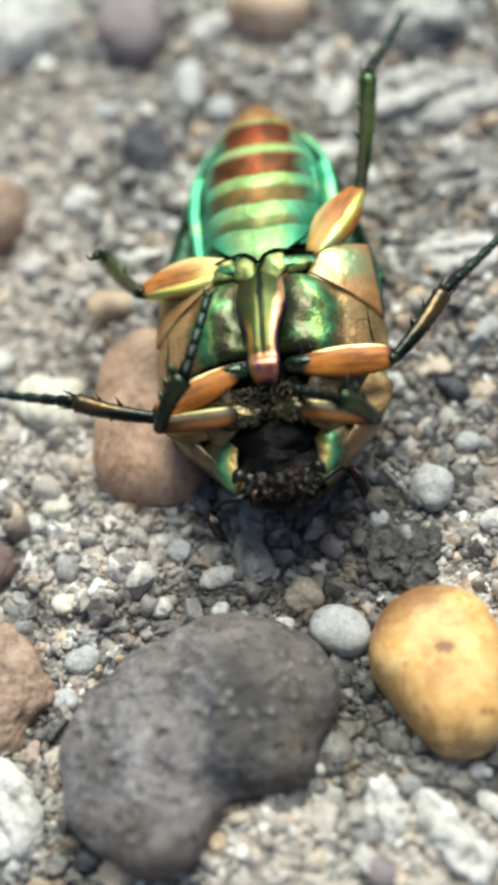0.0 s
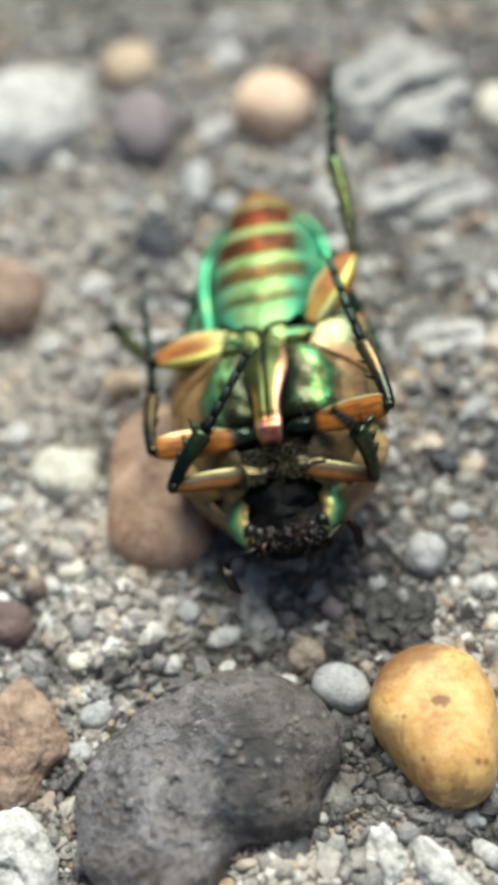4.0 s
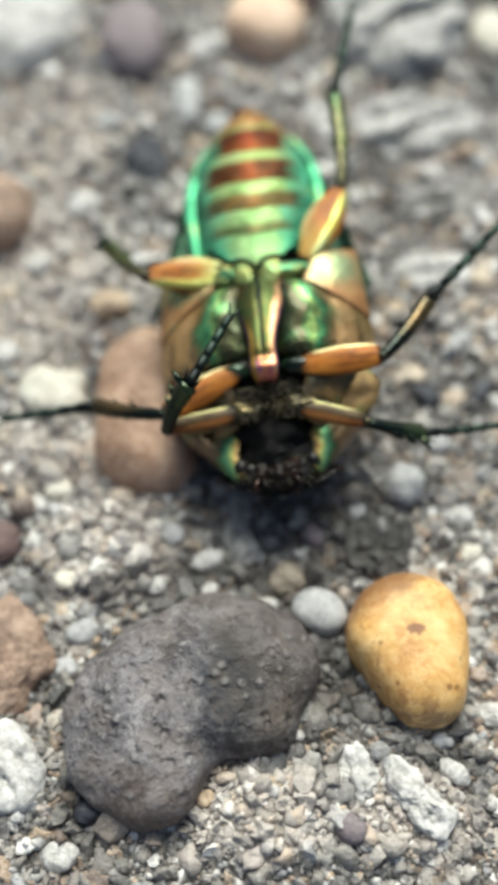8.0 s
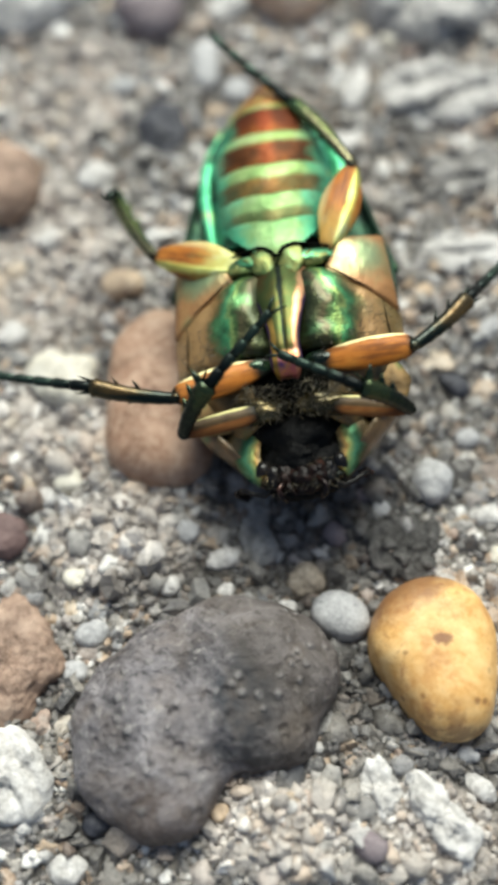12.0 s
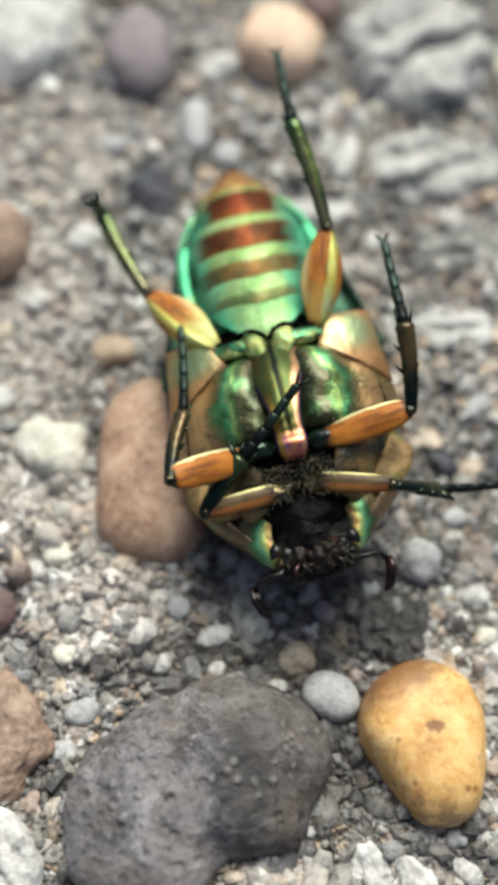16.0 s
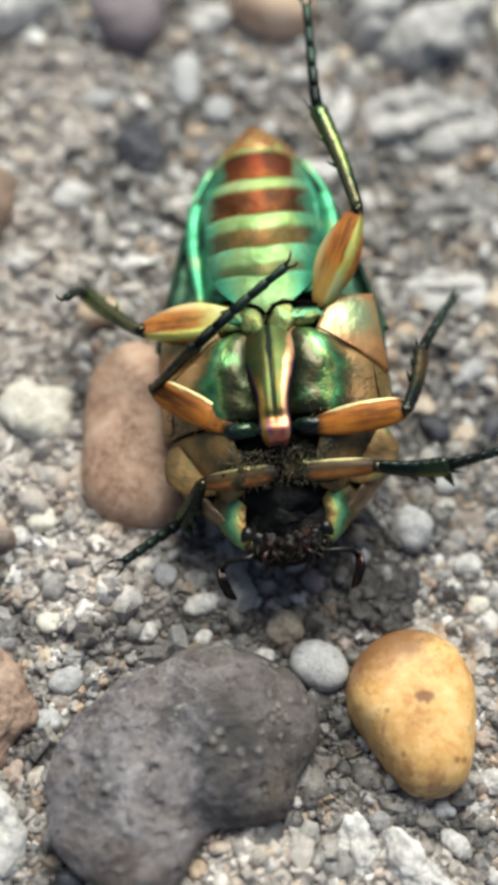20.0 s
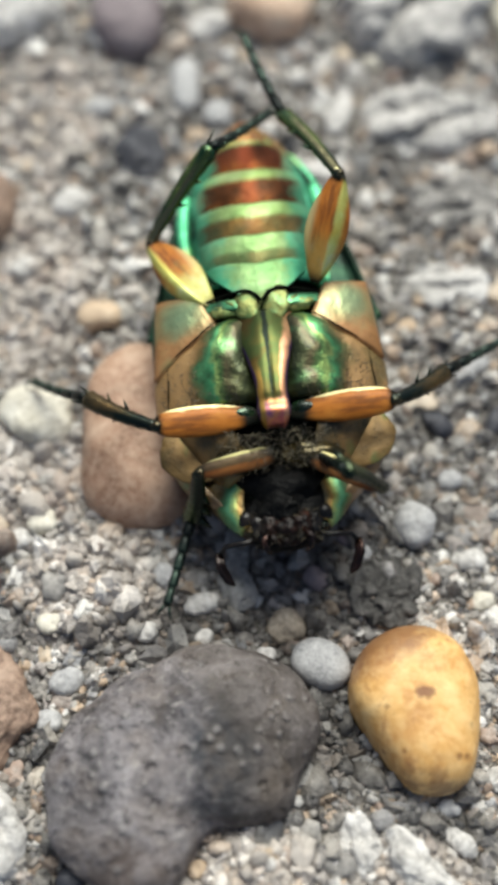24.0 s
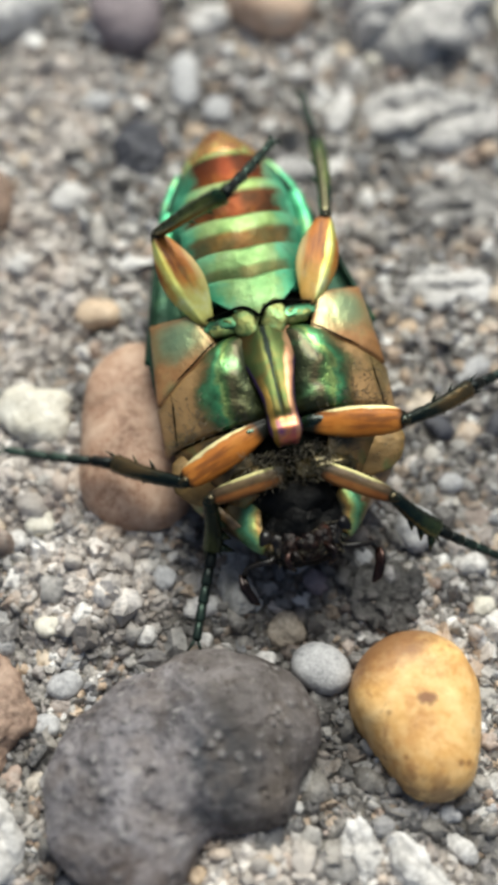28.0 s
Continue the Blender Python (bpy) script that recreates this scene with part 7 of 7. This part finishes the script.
    step(17, FL=(-4.8, -6.9, 6.5, -2.1, -5.0, 7.3, 1.6, -2.3, 8.8), FR=(4.5, -7.1, 5.2, 7.5, -8.4, 5.3, 10.9, -8.3, 1.8), ML=(-5.9, -4.0, 7.2, -2.9, -3.2, 10.1, 0.8, 1.5, 8.3), MR=(6.2, -3.5, 7.6, 8.1, 0.3, 7.8, 10.4, 6.0, 6.8), HL=(-6.9, 1.5, 6.9, -10.0, 5.9, 4.2, -11.0, 4.2, 10.3), HR=(2.8, 6.3, 9.6, 1.8, 12.2, 9.9, 1.1, 18.4, 11.3))
    step(17.5, FL=(-4.8, -6.8, 6.3, -2.2, -5.0, 7.2, 1.4, -2.2, 8.9), FR=(4.0, -9.3, 5.9, 1.7, -8.0, 7.9, -0.8, -8.0, 12.1), ML=(-5.1, -6.2, 6.0, -8.0, -6.3, 9.2, -11.2, -3.6, 4.6), MR=(6.4, -2.9, 6.2, 4.4, -1.6, 9.8, 2.1, 3.5, 7.2), HL=(-6.4, 5.3, 6.5, -6.0, 11.3, 7.0, -3.5, 16.8, 4.9), HR=(4.9, 6.4, 6.4, 5.0, 12.4, 6.0, 5.7, 17.2, 1.8))
    step(18, FL=(-4.4, -6.7, 6.5, -1.8, -5.0, 7.7, 1.9, -2.4, 9.4), FR=(5.0, -8.6, 6.1, 3.2, -6.8, 4.0, 1.3, -7.6, 8.4), ML=(-5.8, -3.8, 7.2, -3.5, -2.3, 10.5, -1.8, 2.1, 6.5), MR=(5.4, -5.3, 6.7, 8.8, -3.1, 5.4, 12.4, 0.2, 1.6), HL=(-6.5, -1.7, 7.9, -10.0, 1.4, 4.1, -10.3, -1.4, 9.9), HR=(4.7, 6.4, 7.6, 3.8, 12.3, 7.7, 2.8, 18.7, 7.8))
    step(18.5, FL=(-5.0, -6.8, 6.4, -2.6, -5.8, 8.4, 0.7, -2.8, 10.5), FR=(4.6, -8.4, 6.5, 7.2, -9.5, 4.7, 9.9, -8.5, 0.8), ML=(-5.2, -7.8, 8.5, -8.9, -6.5, 6.7, -14.8, -6.9, 5.0), MR=(6.2, -4.3, 7.5, 8.5, -0.7, 6.9, 12.7, 3.8, 7.1), HL=(-6.1, 5.6, 6.3, -6.0, 11.3, 8.4, -6.4, 16.3, 4.5), HR=(3.2, 6.1, 9.9, 0.7, 11.3, 8.5, -1.1, 16.9, 5.9))
    step(19, FL=(-5.1, -7.2, 6.4, -3.0, -6.3, 8.8, -1.1, -7.6, 13.1), FR=(4.0, -8.4, 8.2, 2.5, -6.8, 5.8, 0.8, -8.1, 10.2), ML=(-5.9, -3.3, 7.6, -3.9, -3.4, 11.4, -2.3, 0.4, 6.8), MR=(5.3, -4.3, 7.1, 7.2, -0.6, 6.3, 9.8, 4.5, 3.9), HL=(-6.5, 0.3, 6.1, -8.0, 5.6, 3.7, -7.6, 3.3, 9.6), HR=(3.0, 6.7, 8.1, 3.3, 12.7, 7.9, 3.8, 18.8, 6.2))
    step(19.5, FL=(-4.0, -7.7, 5.1, -6.3, -7.2, 2.9, -7.5, -8.5, 7.5), FR=(4.3, -8.2, 4.7, 2.5, -7.2, 7.2, 0.9, -7.8, 11.8), ML=(-5.1, -5.9, 6.4, -7.8, -6.2, 9.7, -11.2, -4.3, 4.9), MR=(6.0, -3.4, 7.4, 8.8, -0.5, 5.7, 12.4, 2.4, 1.6), HL=(-4.9, 6.3, 7.4, -2.5, 11.7, 6.2, -2.1, 17.3, 3.2), HR=(5.1, 5.7, 9.0, 3.0, 10.9, 6.8, 0.2, 16.4, 5.2))
    step(20, FL=(-3.9, -6.7, 5.8, -5.4, -7.7, 3.0, -8.2, -10.4, 5.9), FR=(4.7, -6.8, 6.4, 7.9, -7.2, 6.7, 12.0, -5.6, 4.4), ML=(-5.9, -1.7, 6.5, -3.2, -1.1, 9.8, 1.4, 3.1, 9.7), MR=(6.3, -4.3, 7.0, 7.5, -0.6, 5.2, 9.7, 3.9, 1.5), HL=(-6.4, 1.3, 6.9, -9.8, 5.3, 3.9, -9.6, 2.8, 9.8), HR=(5.0, 6.0, 8.3, 3.5, 11.7, 8.8, 3.5, 18.1, 8.7))
    step(20.5, FL=(-4.1, -7.0, 5.5, -5.7, -7.4, 2.6, -8.2, -10.7, 5.2), FR=(4.4, -8.0, 4.8, 3.0, -7.7, 7.8, 1.6, -8.2, 12.4), ML=(-5.7, -4.5, 7.5, -9.5, -2.4, 7.5, -13.5, 0.6, 3.9), MR=(6.0, -3.4, 7.0, 8.5, -0.2, 5.6, 12.4, 3.3, 2.2), HL=(-6.3, 1.1, 7.0, -8.4, 6.1, 4.5, -7.1, 3.8, 10.3), HR=(5.2, 5.9, 9.0, 2.3, 11.0, 7.6, -0.1, 16.7, 6.1))
    step(22.5, FL=(-3.8, -6.7, 5.9, -4.8, -8.1, 3.1, -7.1, -12.4, 2.7), FR=(4.0, -8.1, 4.8, 2.6, -7.5, 7.7, 1.2, -7.9, 12.4), ML=(-5.0, -0.9, 8.6, -2.0, -1.8, 11.6, 3.9, -0.2, 12.5), MR=(6.4, -5.4, 8.7, 8.8, -2.9, 6.2, 12.1, 0.4, 2.1), HL=(-5.7, 5.1, 4.7, -3.5, 10.8, 4.4, -0.7, 9.8, 10.1), HR=(4.8, 6.1, 9.1, 2.0, 10.8, 6.5, 0.2, 15.4, 2.5))
    step(23, FL=(-3.8, -7.2, 6.2, -4.6, -8.4, 3.2, -7.0, -12.6, 2.5), FR=(5.1, -8.2, 6.5, 3.4, -6.3, 4.3, 0.8, -6.9, 8.4), ML=(-5.1, -5.9, 6.2, -8.3, -5.7, 9.1, -12.9, -3.9, 5.2), MR=(6.0, -4.4, 7.3, 6.0, -0.2, 6.3, 6.8, 5.8, 5.0), HL=(-4.4, 6.5, 7.5, -1.1, 5.7, 12.5, 4.0, 8.7, 10.1), HR=(5.3, 6.2, 6.3, 5.4, 12.1, 7.5, 6.7, 17.8, 4.8))
    step(23.5, FL=(-3.8, -7.3, 5.5, -4.9, -7.3, 2.4, -4.9, -11.1, 5.5), FR=(4.1, -7.8, 5.0, 5.6, -10.3, 6.5, 7.7, -10.5, 2.0), ML=(-6.3, -2.7, 6.3, -3.0, -0.0, 7.2, 1.0, -0.1, 12.0), MR=(5.1, -5.8, 6.1, 8.3, -6.2, 8.9, 11.8, -3.8, 4.5), HL=(-6.4, 0.6, 6.6, -10.2, 3.9, 3.3, -10.3, 2.1, 9.4), HR=(5.8, 3.1, 7.4, 7.7, 8.3, 5.1, 9.5, 12.9, 1.0))
    step(24, FL=(-3.9, -7.1, 6.3, -4.6, -8.3, 3.3, -6.3, -12.9, 2.9), FR=(4.7, -8.7, 6.0, 2.8, -8.5, 8.7, 1.3, -6.0, 4.8), ML=(-5.7, -4.7, 6.9, -9.2, -2.3, 5.9, -12.6, 0.5, 1.5), MR=(5.8, -4.7, 7.0, 8.8, -2.5, 4.8, 12.7, 0.6, 1.2), HL=(-5.4, 6.1, 5.8, -1.6, 8.9, 9.6, 1.6, 13.0, 5.9), HR=(4.4, 6.3, 9.8, 2.1, 11.6, 8.1, 0.3, 17.6, 6.9))
    step(24.5, FL=(-3.7, -7.4, 6.0, -4.0, -8.6, 3.0, -5.6, -13.1, 2.0), FR=(4.5, -7.9, 4.9, 6.9, -10.1, 4.3, 10.2, -10.6, 0.7), ML=(-6.1, -3.2, 7.3, -3.9, -2.9, 11.0, -2.0, 0.9, 6.5), MR=(5.8, -4.9, 7.2, 9.5, -2.9, 6.1, 12.8, 0.4, 2.0), HL=(-6.2, 1.6, 6.5, -8.6, 6.0, 3.2, -9.2, 3.4, 9.0), HR=(5.8, 4.8, 4.7, 6.3, 3.9, 10.6, 7.9, 8.2, 6.0))
    step(25, FL=(-4.2, -7.0, 6.4, -4.4, -8.6, 3.4, -6.4, -13.0, 2.7), FR=(4.4, -9.2, 5.9, 2.8, -7.1, 3.9, 0.5, -7.3, 8.3), ML=(-6.1, -4.0, 7.2, -8.8, -0.7, 6.3, -11.2, 2.8, 1.8), MR=(6.0, -4.8, 7.0, 9.0, -2.0, 5.5, 13.1, 1.3, 2.3), HL=(-4.5, 6.6, 6.7, -0.8, 6.5, 11.3, 4.4, 8.7, 8.3), HR=(4.1, 6.8, 6.2, 3.5, 12.7, 6.7, 3.7, 18.4, 3.7))
    step(25.5, FL=(-4.9, -7.6, 6.1, -4.6, -8.0, 2.8, -4.8, -11.7, 6.0), FR=(4.1, -8.1, 8.4, 2.3, -8.5, 11.1, 0.6, -6.1, 7.2), ML=(-5.2, -2.3, 8.0, -1.8, 0.0, 9.1, 2.3, 4.5, 7.8), MR=(5.6, -5.5, 6.5, 8.3, -2.8, 4.7, 11.6, 0.7, 0.7), HL=(-6.7, 1.4, 6.9, -9.9, 5.3, 3.7, -9.8, 2.8, 9.6), HR=(5.7, 4.5, 4.7, 7.0, 3.0, 10.4, 8.8, 7.1, 5.8))
    step(26, FL=(-4.2, -6.9, 6.3, -4.4, -9.0, 3.7, -6.2, -13.5, 3.6), FR=(4.5, -9.2, 6.1, 3.0, -7.1, 4.1, 0.4, -7.2, 8.3), ML=(-6.1, -4.1, 6.9, -9.3, -1.3, 6.3, -12.7, 2.1, 2.4), MR=(5.6, -5.1, 7.0, 8.9, -2.9, 5.5, 12.8, -0.2, 1.4), HL=(-6.8, 0.9, 6.3, -6.3, 6.8, 5.4, -6.1, 12.3, 2.1), HR=(5.2, 5.5, 9.2, 3.1, 10.7, 7.2, 0.7, 15.5, 3.7))
    step(26.5, FL=(-4.3, -7.0, 6.3, -4.4, -8.6, 3.4, -6.0, -13.2, 2.5), FR=(4.6, -8.4, 6.5, 7.0, -9.7, 4.6, 9.4, -9.1, 0.4), ML=(-5.8, -1.4, 6.6, -2.1, -0.8, 8.8, 2.6, 3.2, 8.5), MR=(5.7, -5.0, 5.9, 8.0, -5.4, 9.5, 10.4, -2.9, 4.4), HL=(-4.2, 6.1, 9.3, -0.7, 4.1, 13.8, -0.6, 8.4, 9.1), HR=(5.4, 6.0, 5.3, 6.9, 11.7, 4.1, 8.5, 16.9, 0.8))
    step(27, FL=(-4.2, -6.8, 6.3, -4.3, -8.8, 3.6, -6.2, -13.2, 2.9), FR=(4.5, -9.3, 6.2, 3.4, -7.0, 4.1, 0.9, -7.0, 8.3), ML=(-5.0, -5.9, 6.1, -7.0, -2.1, 6.0, -7.8, 1.8, 1.2), MR=(6.0, -5.1, 7.2, 9.3, -2.6, 6.0, 13.2, 0.6, 2.3), HL=(-6.0, 5.7, 6.1, -6.3, 11.7, 5.7, -6.4, 17.5, 3.0), HR=(5.6, 3.1, 7.7, 6.7, 8.7, 5.9, 8.1, 13.9, 2.5))
    step(27.5, FL=(-4.2, -7.0, 6.2, -4.4, -8.7, 3.4, -6.1, -13.2, 2.6), FR=(4.6, -8.3, 5.6, 6.4, -9.1, 3.0, 6.7, -10.9, 7.5), ML=(-5.8, -1.9, 6.6, -2.9, -1.6, 9.8, 1.9, 2.4, 9.5), MR=(5.3, -4.6, 6.3, 8.0, -3.2, 3.2, 7.9, -4.8, 9.2), HL=(-6.9, -0.5, 8.8, -9.4, 3.8, 5.4, -12.9, 7.7, 1.8), HR=(4.7, 5.9, 8.8, 2.6, 11.2, 7.0, 0.9, 17.4, 6.5))
    step(28, FL=(-4.2, -7.1, 6.2, -4.5, -8.8, 3.4, -6.3, -13.3, 2.7), FR=(4.4, -8.8, 6.2, 6.4, -10.2, 4.0, 9.8, -11.6, 0.8), ML=(-5.2, -6.0, 6.1, -8.5, -3.7, 4.5, -14.2, -1.7, 3.1), MR=(5.7, -5.4, 7.0, 9.5, -3.9, 5.6, 13.7, -1.6, 1.6), HL=(-4.2, 6.5, 7.7, -0.8, 5.2, 12.4, 2.2, 9.4, 8.8), HR=(4.5, 6.6, 6.3, 5.3, 12.2, 4.4, 5.6, 17.5, 0.7))
    step(17.3, HR=(4.4, 6.3, 9.8, 2.1, 11.6, 8.1, 0.3, 17.6, 6.9), ML=(-5.9, -4.0, 7.2, -2.9, -3.2, 10.1, 0.8, 1.5, 8.3))
    step(25.3, FL=(-4.2, -7.0, 6.4, -4.4, -8.6, 3.4, -6.4, -13.0, 2.7), ML=(-5.2, -2.3, 8.0, -1.8, 0.0, 9.1, 2.3, 4.5, 7.8), HL=(-6.7, 1.4, 6.9, -9.9, 5.3, 3.7, -9.8, 2.8, 9.6), HR=(5.0, 6.0, 8.3, 3.5, 11.7, 8.8, 3.5, 18.1, 8.7))
    step(25.8, FL=(-4.2, -6.8, 6.3, -4.3, -8.8, 3.6, -6.2, -13.2, 2.9), ML=(-5.2, -6.0, 6.1, -8.5, -3.7, 4.5, -14.2, -1.7, 3.1), HR=(5.4, 6.0, 5.3, 6.9, 11.7, 4.1, 8.5, 16.9, 0.8))
    step(3.1, ML=(-6.1, -5.7, 7.2, -8.4, -2.1, 6.7, -12.5, 2.5, 7.9), MR=(6.0, -7.2, 7.8, 8.8, -4.5, 5.9, 11.7, -0.8, 2.0), HR=(4.8, 6.5, 6.1, 1.4, 11.4, 6.3, -3.0, 15.8, 7.8), FR=(5.0, -7.4, 5.7, 3.8, -7.6, 8.7, 2.1, -9.3, 13.0))
    step(3.8, ML=(-6.2, -4.7, 7.9, -5.2, -0.7, 6.7, -3.0, 5.0, 7.9), MR=(6.3, -5.1, 8.8, 4.9, -1.0, 8.7, 3.3, 4.9, 7.8), HR=(5.6, 6.0, 6.8, 5.7, 11.8, 8.5, 7.0, 18.1, 8.3), FR=(4.9, -7.5, 5.6, 3.9, -7.9, 8.7, 2.2, -9.2, 13.1))
    step(13.2, ML=(-6.3, -3.6, 7.9, -4.8, -0.1, 5.9, -0.5, 3.7, 8.3), MR=(6.0, -2.4, 7.9, 6.3, 1.9, 7.9, 7.1, 7.9, 9.2), HR=(5.6, 5.9, 5.3, 7.6, 11.5, 4.9, 11.1, 16.4, 2.6), FR=(4.6, -7.2, 6.2, 7.2, -8.1, 7.9, 11.6, -6.4, 6.5))
    step(13.9, ML=(-5.7, -5.6, 6.8, -9.8, -4.5, 7.1, -15.4, -2.3, 5.3), MR=(6.2, -4.5, 6.8, 9.2, -1.7, 5.6, 12.3, 2.4, 2.1), HR=(4.4, 6.6, 6.4, 1.6, 11.8, 5.6, -2.9, 16.4, 6.6), FR=(5.6, -7.5, 6.1, 3.4, -7.1, 8.6, -0.6, -4.4, 8.1))
    step(21.2, ML=(-5.9, -1.7, 6.5, -3.2, -1.1, 9.8, 1.4, 3.1, 9.7), MR=(6.3, -4.3, 7.0, 7.5, -0.6, 5.2, 9.7, 3.9, 1.5), HR=(5.0, 6.0, 8.3, 3.5, 11.7, 8.8, 3.5, 18.1, 8.7), FR=(4.7, -6.8, 6.4, 7.9, -7.2, 6.7, 10.9, -7.5, 10.5))
    step(21.9, ML=(-5.1, -5.9, 6.2, -8.7, -4.1, 4.7, -12.1, -5.6, 9.8), MR=(6.0, -4.4, 7.3, 6.0, -0.2, 6.3, 6.8, 5.8, 5.0), HR=(5.3, 6.2, 6.3, 5.4, 12.1, 7.5, 6.7, 17.8, 4.8), FR=(5.1, -8.2, 6.5, 2.9, -7.8, 8.9, 0.5, -8.5, 13.1))
    # feelers: seconds, turn sideways and turn down
    feel = {-1: ((0, 0, 0), (6.4, 0, 0), (6.9, -10, 95), (11.6, -10, 95), (12.4, -5, 60), (14.0, 0, 0), (28, 0, 0)),
            1: ((0, 42, 0), (2.5, 42, 10), (4.5, 40, 45), (6.2, 30, 20), (6.9, 10, 95), (12.4, 10, 90), (14.0, 5, 0), (28, 0, 0))}
    for side, rows in feel.items():
        root = Matrix.Translation(Vector((1.5 * side, -9.9, 4.5)) * MM)
        times = [0.1 * i for i in range(281)]
        swing, down = ([float(v) for v in np.interp(times, [r[0] for r in rows], [r[k] for r in rows])] for k in (1, 2))
        walk(FEELERS[side], [(t, root @ pose(0, 0, 0, down[i], 0, swing[i]) @ root.inverted()) for i, t in enumerate(times)])
    for leg, pieces in LEGS.items():
        for ob, rows in zip(pieces, leg_rows(leg)):
            walk(ob, rows)


motions()
